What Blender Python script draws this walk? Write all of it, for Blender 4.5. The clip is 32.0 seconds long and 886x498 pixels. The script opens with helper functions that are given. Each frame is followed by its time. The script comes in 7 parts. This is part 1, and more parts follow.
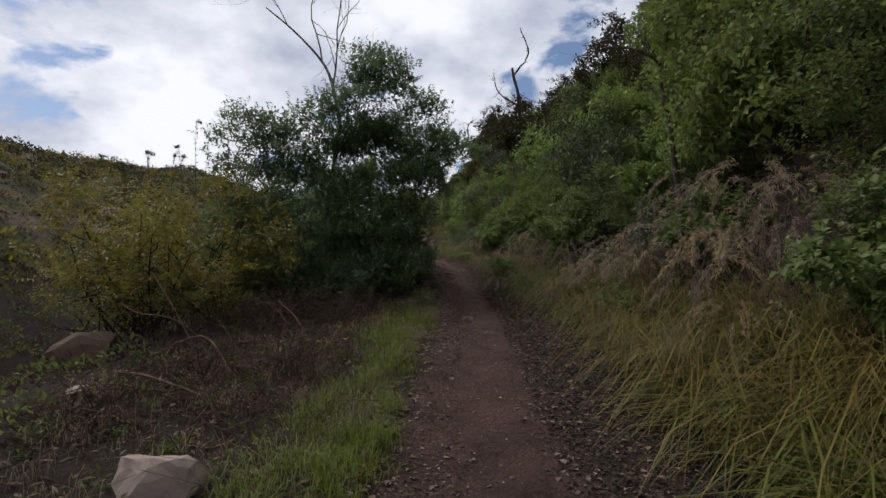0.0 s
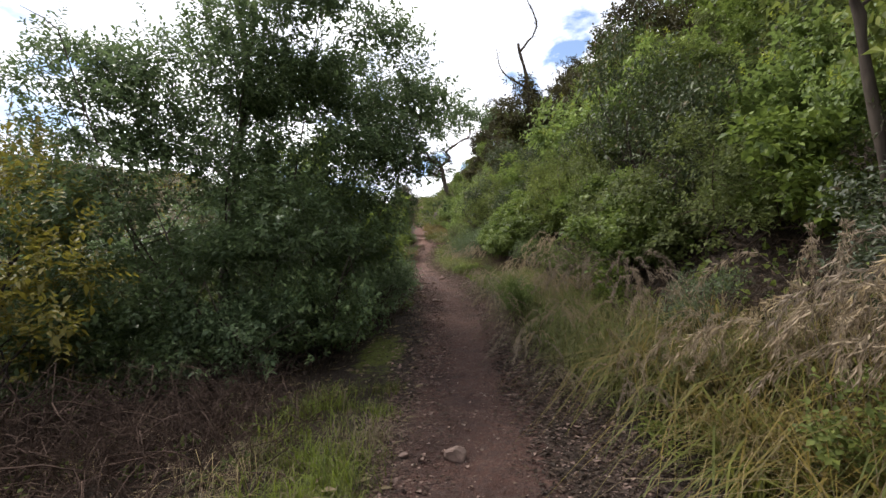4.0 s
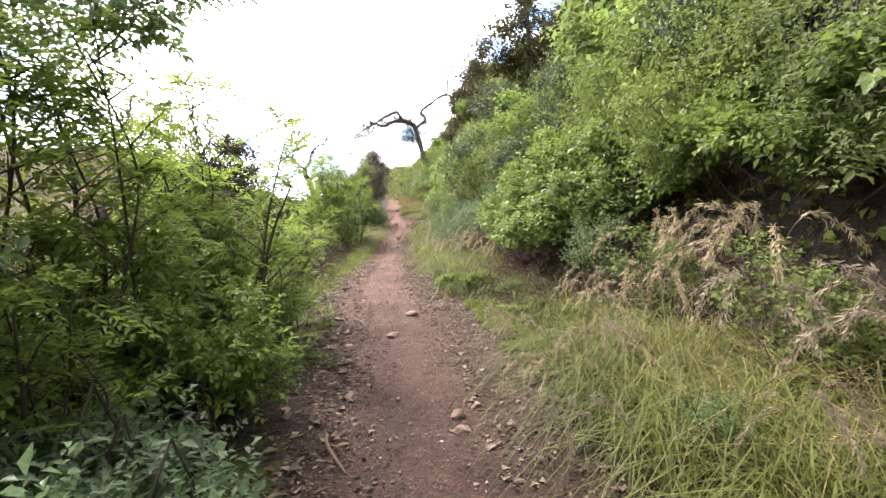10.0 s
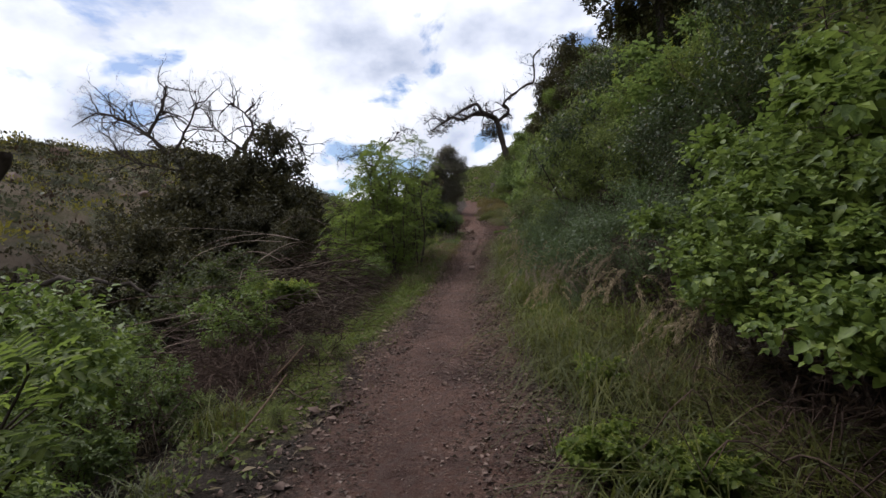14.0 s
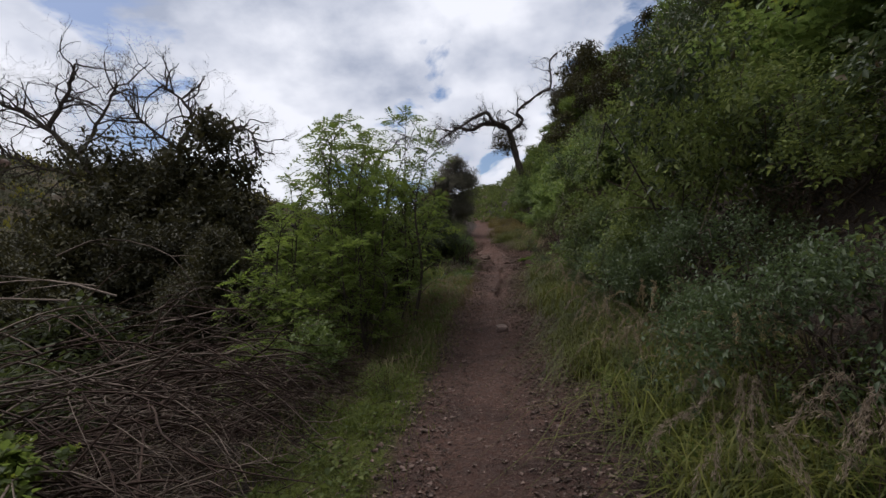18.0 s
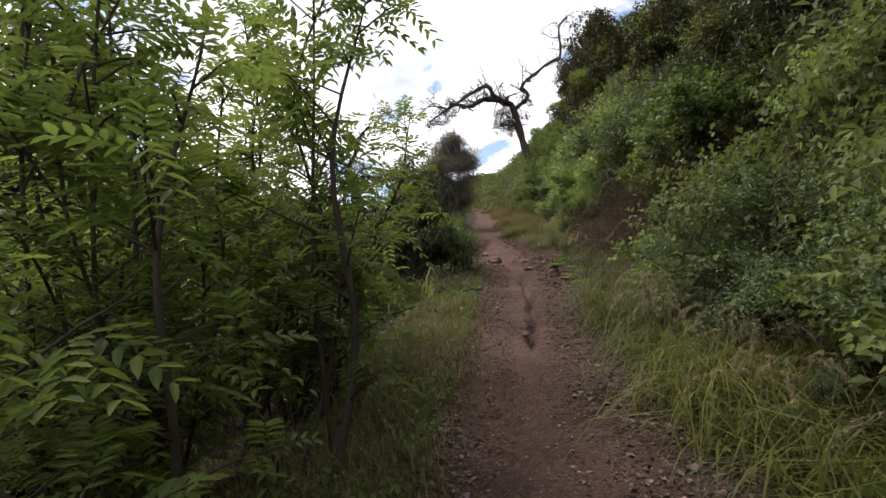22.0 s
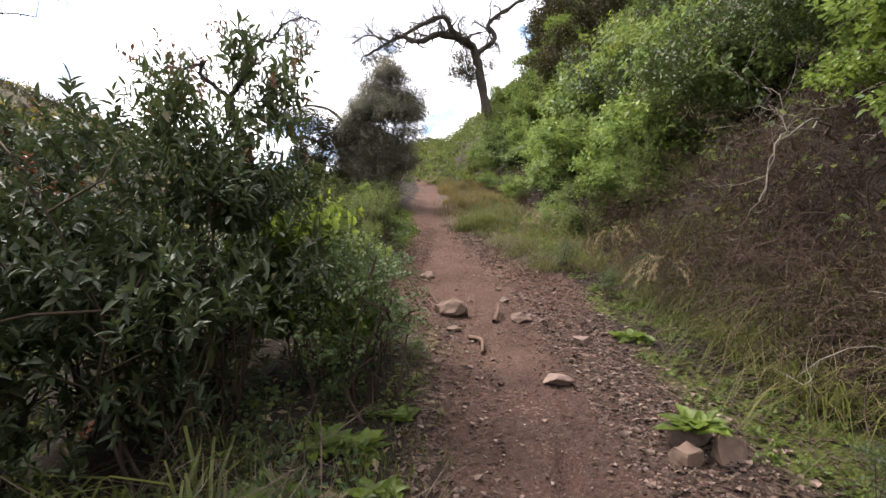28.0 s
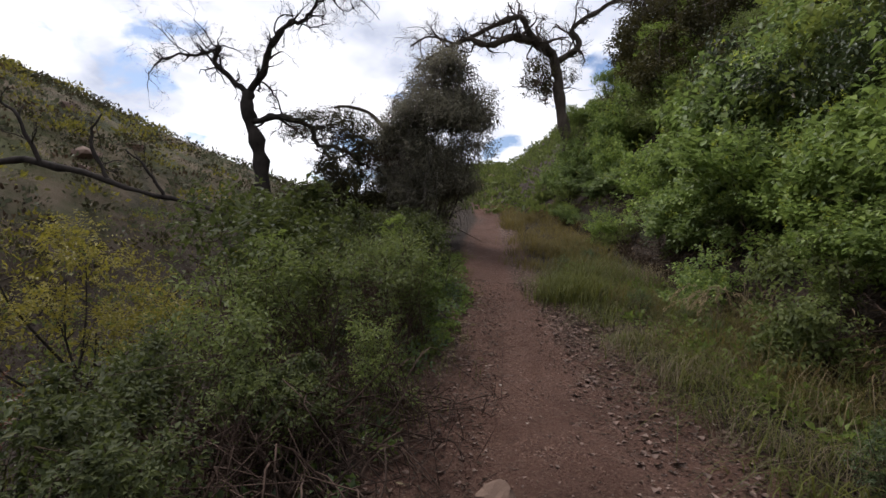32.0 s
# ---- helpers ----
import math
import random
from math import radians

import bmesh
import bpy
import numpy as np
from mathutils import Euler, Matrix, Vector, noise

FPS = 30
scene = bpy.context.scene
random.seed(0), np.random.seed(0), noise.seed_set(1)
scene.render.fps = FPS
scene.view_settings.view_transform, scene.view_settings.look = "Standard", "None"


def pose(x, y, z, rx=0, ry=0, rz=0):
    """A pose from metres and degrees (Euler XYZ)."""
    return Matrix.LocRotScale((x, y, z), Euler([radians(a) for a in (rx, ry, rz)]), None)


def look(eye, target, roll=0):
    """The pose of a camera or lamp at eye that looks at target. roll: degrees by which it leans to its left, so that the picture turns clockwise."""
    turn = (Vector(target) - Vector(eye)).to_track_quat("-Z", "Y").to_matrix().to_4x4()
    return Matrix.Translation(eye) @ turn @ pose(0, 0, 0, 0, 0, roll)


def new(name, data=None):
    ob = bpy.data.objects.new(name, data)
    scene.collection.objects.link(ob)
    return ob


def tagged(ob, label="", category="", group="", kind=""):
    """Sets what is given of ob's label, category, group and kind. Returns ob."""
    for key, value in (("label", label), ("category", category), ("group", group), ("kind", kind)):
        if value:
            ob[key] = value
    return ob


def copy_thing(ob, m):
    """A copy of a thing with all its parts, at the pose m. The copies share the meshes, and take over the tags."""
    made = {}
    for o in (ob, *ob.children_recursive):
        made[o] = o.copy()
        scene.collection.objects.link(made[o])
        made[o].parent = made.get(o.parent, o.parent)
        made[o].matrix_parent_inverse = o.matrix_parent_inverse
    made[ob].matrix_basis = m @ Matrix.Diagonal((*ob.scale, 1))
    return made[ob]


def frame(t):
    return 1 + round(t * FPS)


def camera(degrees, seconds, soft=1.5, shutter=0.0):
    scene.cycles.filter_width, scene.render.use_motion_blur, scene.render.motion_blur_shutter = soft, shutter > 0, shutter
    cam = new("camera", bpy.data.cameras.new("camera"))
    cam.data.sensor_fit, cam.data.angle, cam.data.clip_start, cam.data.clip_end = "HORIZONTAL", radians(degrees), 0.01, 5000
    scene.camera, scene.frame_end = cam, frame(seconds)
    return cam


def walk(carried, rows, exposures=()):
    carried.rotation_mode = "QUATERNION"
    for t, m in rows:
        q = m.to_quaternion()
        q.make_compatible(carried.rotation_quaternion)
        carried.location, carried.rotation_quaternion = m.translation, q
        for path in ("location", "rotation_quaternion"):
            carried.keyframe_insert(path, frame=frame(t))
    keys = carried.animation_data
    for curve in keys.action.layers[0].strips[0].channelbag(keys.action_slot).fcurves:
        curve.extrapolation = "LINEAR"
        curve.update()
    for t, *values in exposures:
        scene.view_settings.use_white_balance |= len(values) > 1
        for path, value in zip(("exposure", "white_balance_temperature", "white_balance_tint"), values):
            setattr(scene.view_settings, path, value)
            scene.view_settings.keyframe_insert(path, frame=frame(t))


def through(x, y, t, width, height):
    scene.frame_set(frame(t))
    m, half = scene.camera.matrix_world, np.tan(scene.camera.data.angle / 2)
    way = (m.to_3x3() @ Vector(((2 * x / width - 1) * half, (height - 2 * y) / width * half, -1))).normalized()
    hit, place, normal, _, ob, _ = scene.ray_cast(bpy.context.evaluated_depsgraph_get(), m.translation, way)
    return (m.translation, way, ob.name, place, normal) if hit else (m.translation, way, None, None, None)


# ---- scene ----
cam = camera(84.1, 32.0, soft=1.5)
PATH = [
    (0, (0.000, 0.001, 1.429), (0.053, 1.999, 1.508), -0.49),
    (0.5, (-0.078, 0.603, 1.484), (-0.099, 2.602, 1.553), -1.11),
    (1, (0.015, 1.134, 1.518), (0.026, 3.133, 1.570), -0.45),
    (1.5, (0.148, 1.658, 1.616), (0.223, 3.655, 1.689), -2.87),
    (2, (0.214, 2.246, 1.679), (0.335, 4.241, 1.755), -2.39),
    (2.5, (0.370, 2.787, 1.698), (0.560, 4.777, 1.775), -0.90),
    (3, (0.481, 3.346, 1.725), (0.626, 5.339, 1.810), -2.95),
    (3.5, (0.499, 3.955, 1.787), (0.535, 5.953, 1.870), -1.96),
    (5.5, (0.605, 6.454, 2.093), (0.656, 8.451, 2.183), -0.53),
    (6, (0.515, 7.058, 2.093), (0.534, 9.057, 2.165), -1.51),
    (6.5, (0.431, 7.669, 2.165), (0.425, 9.667, 2.242), 0.89),
    (7, (0.450, 8.249, 2.256), (0.487, 10.247, 2.331), -0.64),
    (7.5, (0.388, 8.845, 2.285), (0.393, 10.844, 2.331), -1.84),
    (8, (0.439, 9.389, 2.315), (0.441, 11.389, 2.348), -0.65),
    (8.5, (0.576, 10.010, 2.407), (0.683, 12.006, 2.454), -2.60),
    (9, (0.585, 10.673, 2.444), (0.667, 12.671, 2.472), -2.38),
    (9.5, (0.759, 11.252, 2.471), (0.878, 13.248, 2.466), -1.91),
    (10, (0.812, 11.832, 2.522), (0.911, 13.829, 2.488), -4.14),
    (10.5, (0.762, 12.473, 2.619), (0.761, 14.472, 2.560), -2.51),
    (11, (0.859, 13.121, 2.666), (0.860, 15.120, 2.602), -2.57),
    (11.5, (0.763, 13.712, 2.719), (0.642, 15.707, 2.647), -3.73),
    (12, (0.730, 14.290, 2.775), (0.545, 16.281, 2.743), -1.07),
    (12.5, (0.865, 14.900, 2.863), (0.737, 16.896, 2.866), -3.33),
    (13, (0.876, 15.539, 2.932), (0.840, 17.539, 2.914), -3.46),
    (13.5, (0.898, 16.138, 2.956), (0.844, 18.138, 2.961), -1.75),
    (14, (0.771, 16.783, 3.008), (0.550, 18.770, 2.999), -3.40),
    (14.5, (0.589, 17.429, 3.112), (0.149, 19.380, 3.103), -0.96),
    (16.5, (0.276, 20.129, 3.217), (-0.096, 22.092, 3.301), -2.39),
    (17, (0.216, 20.723, 3.239), (-0.117, 22.694, 3.323), -2.88),
    (17.5, (0.234, 21.321, 3.259), (-0.011, 23.304, 3.341), -1.44),
    (18, (0.169, 21.920, 3.335), (-0.069, 23.904, 3.417), -3.44),
    (18.5, (-0.007, 22.520, 3.437), (-0.341, 24.491, 3.500), -2.16),
    (19, (-0.028, 23.134, 3.472), (-0.355, 25.106, 3.533), -1.63),
    (19.5, (-0.116, 23.717, 3.491), (-0.439, 25.691, 3.534), -3.28),
    (20, (-0.205, 24.335, 3.575), (-0.527, 26.308, 3.637), -1.42),
    (20.5, (-0.176, 25.008, 3.641), (-0.412, 26.992, 3.713), -3.13),
    (21, (-0.270, 25.674, 3.681), (-0.506, 27.659, 3.743), -3.36),
    (21.5, (-0.237, 26.306, 3.693), (-0.478, 28.291, 3.756), -2.67),
    (22, (-0.251, 26.952, 3.701), (-0.485, 28.938, 3.755), -4.29),
    (22.5, (-0.273, 27.572, 3.820), (-0.467, 29.562, 3.861), -1.82),
    (23, (-0.201, 28.208, 3.896), (-0.309, 30.204, 3.964), -3.35),
    (23.5, (-0.312, 28.848, 3.929), (-0.472, 30.841, 3.968), -3.78),
    (24, (-0.326, 29.469, 3.946), (-0.450, 31.465, 3.973), -1.43),
    (24.5, (-0.307, 30.082, 4.033), (-0.372, 32.081, 4.032), -3.51),
    (26.5, (-0.449, 32.638, 4.268), (-0.435, 34.636, 4.170), -2.09),
    (27, (-0.461, 33.257, 4.379), (-0.408, 35.254, 4.278), -2.83),
    (27.5, (-0.601, 33.868, 4.461), (-0.628, 35.865, 4.359), -2.36),
    (28, (-0.523, 34.357, 4.500), (-0.517, 36.356, 4.415), -0.21),
    (28.5, (-0.387, 34.913, 4.626), (-0.277, 36.910, 4.595), -2.39),
    (29, (-0.371, 35.459, 4.695), (-0.208, 37.453, 4.685), -1.92),
    (29.5, (-0.313, 35.999, 4.709), (-0.107, 37.989, 4.713), 0.17),
    (30, (-0.275, 36.529, 4.808), (-0.071, 38.519, 4.817), -2.07),
    (30.5, (-0.329, 37.074, 4.895), (-0.154, 39.066, 4.912), -0.99),
    (31, (-0.389, 37.596, 4.907), (-0.279, 39.593, 4.945), 2.16),
    (31.5, (-0.577, 38.132, 4.996), (-0.602, 40.132, 4.981), 1.99),
    (32, (-0.807, 38.674, 5.083), (-1.017, 40.663, 5.086), 3.73),
]
EXPOSURES = [
    (0, -0.72, 6140, 14), (2, -0.22, 6230, 13), (3.5, 0.23, 6320, 13), (5.5, 1.53, 6550, 13), (6, 1.88, 6600, 13), (7, 2.48, 6600, 13), (8, 2.68, 6600, 13), (9, 2.38, 6500, 13), (11, 1.43, 6300, 13), (12.5, 0.18, 6140, 14), (14.5, -0.47, 6020, 14), (16.5, -0.77, 6050, 14), (19, -0.77, 6150, 14), (20, -0.62, 6290, 13), (22, 0.18, 6450, 14), (23, 0.63, 6450, 14), (24.5, 0.78, 6500, 14), (28, 0.98, 6430, 14), (30, 0.53, 6300, 15), (31, 0.03, 6250, 15), (32, -0.27, 6220, 15),
]
walk(cam, [(t, look(eye, target, roll)) for t, eye, target, roll in PATH], EXPOSURES)

# ---- sky and sun ----
SUN_DIR = Vector((-0.46, 0.34, 0.86)).normalized()
world = bpy.data.worlds.new("sky")
scene.world = world
world.use_nodes = True
wt = world.node_tree
wt.nodes.clear()


def wnode(kind):
    return wt.nodes.new(kind)


def wmath(op, a, b=None):
    n = wnode("ShaderNodeMath")
    n.operation = op
    for k, v in enumerate((a, b)):
        if v is None:
            continue
        if isinstance(v, (int, float)):
            n.inputs[k].default_value = v
        else:
            wt.links.new(v, n.inputs[k])
    return n.outputs[0]


sky_tex = wnode("ShaderNodeTexSky")
sky_tex.sky_type, sky_tex.sun_disc = "NISHITA", False
sky_tex.sun_elevation = math.asin(SUN_DIR.z)
sky_tex.sun_rotation = math.atan2(SUN_DIR.x, SUN_DIR.y)
clear_sky = wnode("ShaderNodeBackground")
clear_sky.inputs[1].default_value = 0.15
wt.links.new(sky_tex.outputs[0], clear_sky.inputs[0])
coords = wnode("ShaderNodeTexCoord")
split = wnode("ShaderNodeSeparateXYZ")
wt.links.new(coords.outputs["Generated"], split.inputs[0])
lift = wmath("ADD", wmath("MAXIMUM", split.outputs[2], 0.0), 0.42)
flat = wnode("ShaderNodeCombineXYZ")
wt.links.new(wmath("DIVIDE", split.outputs[0], lift), flat.inputs[0])
wt.links.new(wmath("DIVIDE", split.outputs[1], lift), flat.inputs[1])
cover = wnode("ShaderNodeTexNoise")
cover.inputs["Scale"].default_value, cover.inputs["Detail"].default_value = 2.7, 10.0
cover.inputs["Roughness"].default_value, cover.inputs["Distortion"].default_value = 0.55, 0.25
wt.links.new(flat.outputs[0], cover.inputs["Vector"])
gaps = wnode("ShaderNodeValToRGB")
gaps.color_ramp.elements[0].position, gaps.color_ramp.elements[1].position = 0.41, 0.46
wt.links.new(cover.outputs[0], gaps.inputs[0])
billow = wnode("ShaderNodeTexNoise")
billow.inputs["Scale"].default_value, billow.inputs["Detail"].default_value = 1.9, 9.0
billow.inputs["Roughness"].default_value = 0.55
wt.links.new(flat.outputs[0], billow.inputs["Vector"])
shade = wnode("ShaderNodeValToRGB")
shade.color_ramp.elements[0].position, shade.color_ramp.elements[0].color = 0.37, (0.45, 0.49, 0.57, 1)
shade.color_ramp.elements[1].position, shade.color_ramp.elements[1].color = 0.55, (1.0, 1.0, 1.0, 1)
wt.links.new(billow.outputs[0], shade.inputs[0])
cloud = wnode("ShaderNodeBackground")
cloud.inputs[1].default_value = 1.6
wt.links.new(shade.outputs[0], cloud.inputs[0])
both = wnode("ShaderNodeMixShader")
wt.links.new(gaps.outputs[0], both.inputs[0])
wt.links.new(clear_sky.outputs[0], both.inputs[1])
wt.links.new(cloud.outputs[0], both.inputs[2])
wt.links.new(both.outputs[0], wnode("ShaderNodeOutputWorld").inputs[0])

sun = bpy.data.lights.new("sun", "SUN")
sun.energy, sun.angle, sun.color = 3.8, radians(22), (1.0, 0.95, 0.87)
new("sun", sun).matrix_world = look(SUN_DIR * 50, (0, 0, 0))

# ---- materials ----
class Nodes:
    def __init__(self, name):
        self.mat = bpy.data.materials.new(name)
        self.mat.use_nodes = True
        self.t = self.mat.node_tree
        self.bsdf = self.t.nodes["Principled BSDF"]
        self.out = self.t.nodes["Material Output"]

    def add(self, kind):
        return self.t.nodes.new(kind)

    def calc(self, op):
        n = self.t.nodes.new("ShaderNodeMath")
        n.operation = op
        return n

    def attr(self, name):
        n = self.t.nodes.new("ShaderNodeAttribute")
        n.attribute_name = name
        return n.outputs["Fac"]

    def link(self, a, b):
        self.t.links.new(a, b)

    def noise(self, scale, detail=4.0, rough=0.55, where=None, stretch=None):
        n = self.add("ShaderNodeTexNoise")
        n.inputs["Scale"].default_value, n.inputs["Detail"].default_value = scale, detail
        n.inputs["Roughness"].default_value = rough
        if where is None:
            where = self.add("ShaderNodeTexCoord").outputs["Object"]
        if stretch:
            mp = self.add("ShaderNodeMapping")
            mp.inputs["Scale"].default_value = stretch
            self.link(where, mp.inputs[0])
            where = mp.outputs[0]
        self.link(where, n.inputs["Vector"])
        return n.outputs[0]

    def ramp(self, value, stops):
        n = self.add("ShaderNodeValToRGB")
        e = n.color_ramp.elements
        while len(e) < len(stops):
            e.new(0.5)
        for k, (at, c) in enumerate(stops):
            e[k].position, e[k].color = at, (c if len(c) == 4 else (*c, 1))
        self.link(value, n.inputs[0])
        return n.outputs[0]

    def mix(self, fac, a, b, mode="MIX"):
        n = self.add("ShaderNodeMix")
        n.data_type, n.blend_type = "RGBA", mode
        for v, s in ((fac, n.inputs[0]), (a, n.inputs[6]), (b, n.inputs[7])):
            if isinstance(v, (int, float)):
                s.default_value = v
            elif isinstance(v, tuple):
                s.default_value = (*v, 1) if len(v) == 3 else v
            else:
                self.link(v, s)
        return n.outputs[2]

    def bump(self, value, strength=0.4, distance=0.02):
        n = self.add("ShaderNodeBump")
        n.inputs["Strength"].default_value, n.inputs["Distance"].default_value = strength, distance
        self.link(value, n.inputs["Height"])
        self.link(n.outputs[0], self.bsdf.inputs["Normal"])


def leaf_material(name, dark, mid, light, rough=0.42, through=0.35, spot=None):
    """Foliage: each leaf its own tint, with light coming through it."""
    m = Nodes(name)
    isle = m.add("ShaderNodeNewGeometry").outputs["Random Per Island"]
    tint = m.ramp(isle, [(0.0, dark), (0.45, mid), (0.85, light), (1.0, spot or light)])
    big = m.noise(0.9, 3)
    col = m.mix(m.ramp(big, [(0.3, (0, 0, 0)), (0.7, (1, 1, 1))]), m.mix(0.45, tint, dark), tint)
    own = m.add("ShaderNodeObjectInfo").outputs["Random"]
    col = m.mix(1.0, col, m.ramp(own, [(0.0, (0.42, 0.39, 0.35)), (0.35, (0.64, 0.59, 0.50)), (0.7, (0.85, 0.79, 0.52)), (1.0, (1.12, 1.02, 0.58))]), "MULTIPLY")
    vein = m.noise(45, 3)
    col = m.mix(m.ramp(vein, [(0.35, (0.0, 0.0, 0.0)), (0.65, (0.35, 0.35, 0.35))]), col, light)
    m.link(col, m.bsdf.inputs["Base Color"])
    m.bsdf.inputs["Roughness"].default_value = rough
    m.bsdf.inputs["Specular IOR Level"].default_value = 0.3
    thin = m.add("ShaderNodeBsdfTranslucent")
    m.link(m.mix(0.5, col, light), thin.inputs[0])
    blend = m.add("ShaderNodeMixShader")
    blend.inputs[0].default_value = through
    m.link(m.bsdf.outputs[0], blend.inputs[1])
    m.link(thin.outputs[0], blend.inputs[2])
    m.link(blend.outputs[0], m.out.inputs[0])
    return m.mat


def bark_material(name, dark, light, scale=9.0):
    m = Nodes(name)
    grain = m.noise(scale, 6, 0.65, stretch=(1.0, 1.0, 0.28))
    patch = m.noise(1.7, 3)
    col = m.mix(m.ramp(patch, [(0.35, (0, 0, 0)), (0.7, (1, 1, 1))]), m.ramp(grain, [(0.3, dark), (0.7, light)]),
                m.ramp(grain, [(0.3, light), (0.75, tuple(min(1, 1.35 * c) for c in light))]))
    m.link(col, m.bsdf.inputs["Base Color"])
    m.bsdf.inputs["Roughness"].default_value = 0.92
    m.bsdf.inputs["Specular IOR Level"].default_value = 0.08
    m.bump(grain, 0.7, 0.012)
    return m.mat


def rock_material(name, dark, light):
    m = Nodes(name)
    where = m.add("ShaderNodeTexCoord").outputs["Object"]
    grain, patch = m.noise(38, 6, 0.7, where), m.noise(5, 4, 0.6, where)
    rnd = m.add("ShaderNodeObjectInfo").outputs["Random"]
    isle = m.add("ShaderNodeNewGeometry").outputs["Random Per Island"]
    col = m.ramp(patch, [(0.3, dark), (0.68, light)])
    col = m.mix(0.35, col, m.ramp(grain, [(0.3, dark), (0.7, light)]))
    both = m.calc("ADD")
    m.link(rnd, both.inputs[0])
    m.link(isle, both.inputs[1])
    col = m.mix(0.55, col, m.ramp(both.outputs[0], [(0.0, dark), (0.5, light), (1.0, tuple(0.6 * a + 0.4 * b for a, b in zip(dark, light)))]))
    m.link(col, m.bsdf.inputs["Base Color"])
    m.bsdf.inputs["Roughness"].default_value = 0.9
    m.bump(grain, 0.6, 0.01)
    return m.mat


def ground_material():
    m = Nodes("soil")
    where = m.add("ShaderNodeTexCoord").outputs["Object"]
    attr = m.attr
    grit, clod, broad = m.noise(95, 5, 0.7, where), m.noise(16, 5, 0.65, where), m.noise(1.3, 4, 0.6, where)
    dirt = m.ramp(broad, [(0.36, (0.056, 0.029, 0.021)), (0.5, (0.112, 0.059, 0.043)), (0.66, (0.172, 0.095, 0.069))])
    dirt = m.mix(m.ramp(clod, [(0.42, (0, 0, 0)), (0.62, (0.75, 0.75, 0.75))]), dirt, (0.105, 0.070, 0.058))
    dirt = m.mix(m.ramp(grit, [(0.56, (0, 0, 0)), (0.68, (0.6, 0.6, 0.6))]), dirt, (0.29, 0.205, 0.165))
    dirt = m.mix(m.ramp(grit, [(0.30, (0.7, 0.7, 0.7)), (0.42, (0, 0, 0))]), dirt, (0.040, 0.025, 0.021))
    # the soil turns redder higher up
    height = m.add("ShaderNodeSeparateXYZ")
    m.link(where, height.inputs[0])
    up = m.calc("MULTIPLY_ADD")
    m.link(height.outputs[1], up.inputs[0])
    up.inputs[1].default_value, up.inputs[2].default_value = 0.16, -5.6
    up.use_clamp = True
    dirt = m.mix(m.mix(1.0, m.ramp(up.outputs[0], [(0.0, (0, 0, 0)), (1.0, (0.6, 0.6, 0.6))]), m.ramp(clod, [(0.3, (0.4, 0.4, 0.4)), (0.6, (1, 1, 1))]), "MULTIPLY"), dirt, (0.140, 0.070, 0.046))
    # small angular chips pressed into the dirt, two sizes
    chips = []
    for scale, stops in ((75, [(0.0, (0.020, 0.011, 0.009)), (0.4, (0.075, 0.038, 0.027)), (0.8, (0.20, 0.118, 0.086)), (1.0, (0.38, 0.27, 0.21))]),
                         (34, [(0.0, (0.018, 0.011, 0.009)), (0.55, (0.090, 0.056, 0.043)), (1.0, (0.29, 0.20, 0.155))])):
        v = m.add("ShaderNodeTexVoronoi")
        v.inputs["Scale"].default_value = scale
        m.link(where, v.inputs["Vector"])
        pick = m.add("ShaderNodeSeparateColor")
        m.link(v.outputs["Color"], pick.inputs[0])
        chips.append((m.ramp(pick.outputs[0], stops), m.ramp(pick.outputs[1], [(0.45, (0, 0, 0)), (0.5, (1, 1, 1))]), v.outputs["Distance"]))
    spread = m.noise(2.6, 5, 0.7, where)
    dirt = m.mix(m.mix(1.0, chips[0][1], m.ramp(spread, [(0.40, (0.0, 0.0, 0.0)), (0.66, (0.6, 0.6, 0.6))]), "MULTIPLY"), dirt, chips[0][0])
    dirt = m.mix(m.mix(1.0, chips[1][1], m.ramp(m.noise(3.7, 6, 0.75, where), [(0.58, (0, 0, 0)), (0.66, (0.7, 0.7, 0.7))]), "MULTIPLY"), dirt, chips[1][0])
    gravel = m.mix(chips[1][1], m.mix(0.35, chips[0][0], (0.075, 0.045, 0.035)), chips[1][0])
    # darker soil on the lower stretch
    low_soil = m.calc("MULTIPLY_ADD")
    m.link(height.outputs[1], low_soil.inputs[0])
    low_soil.inputs[1].default_value, low_soil.inputs[2].default_value = 0.14, -1.9
    low_soil.use_clamp = True
    low_tone = m.ramp(low_soil.outputs[0], [(0.0, (0.76, 0.74, 0.76)), (1.0, (1, 1, 1))])
    dirt, gravel = m.mix(1.0, dirt, low_tone, "MULTIPLY"), m.mix(1.0, gravel, low_tone, "MULTIPLY")
    litter = m.ramp(m.noise(42, 5, 0.7, where), [(0.3, (0.016, 0.012, 0.009)), (0.52, (0.042, 0.030, 0.022)), (0.74, (0.105, 0.076, 0.053))])
    moss = m.ramp(m.noise(60, 5, 0.7, where), [(0.3, (0.034, 0.036, 0.012)), (0.5, (0.098, 0.114, 0.022)), (0.75, (0.190, 0.200, 0.042))])
    scrub_n = m.noise(0.8, 8, 0.72, where)
    hill = m.ramp(scrub_n, [(0.3, (0.016, 0.019, 0.009)), (0.44, (0.038, 0.040, 0.019)), (0.56, (0.074, 0.063, 0.034)), (0.72, (0.125, 0.096, 0.066))])
    hill = m.mix(m.ramp(m.noise(0.17, 5, 0.6, where), [(0.42, (0, 0, 0)), (0.60, (0.65, 0.65, 0.65))]), hill, (0.082, 0.086, 0.032))
    hill = m.mix(m.ramp(m.noise(0.31, 6, 0.65, where), [(0.45, (0, 0, 0)), (0.60, (0.75, 0.75, 0.75))]), hill, (0.165, 0.122, 0.085))
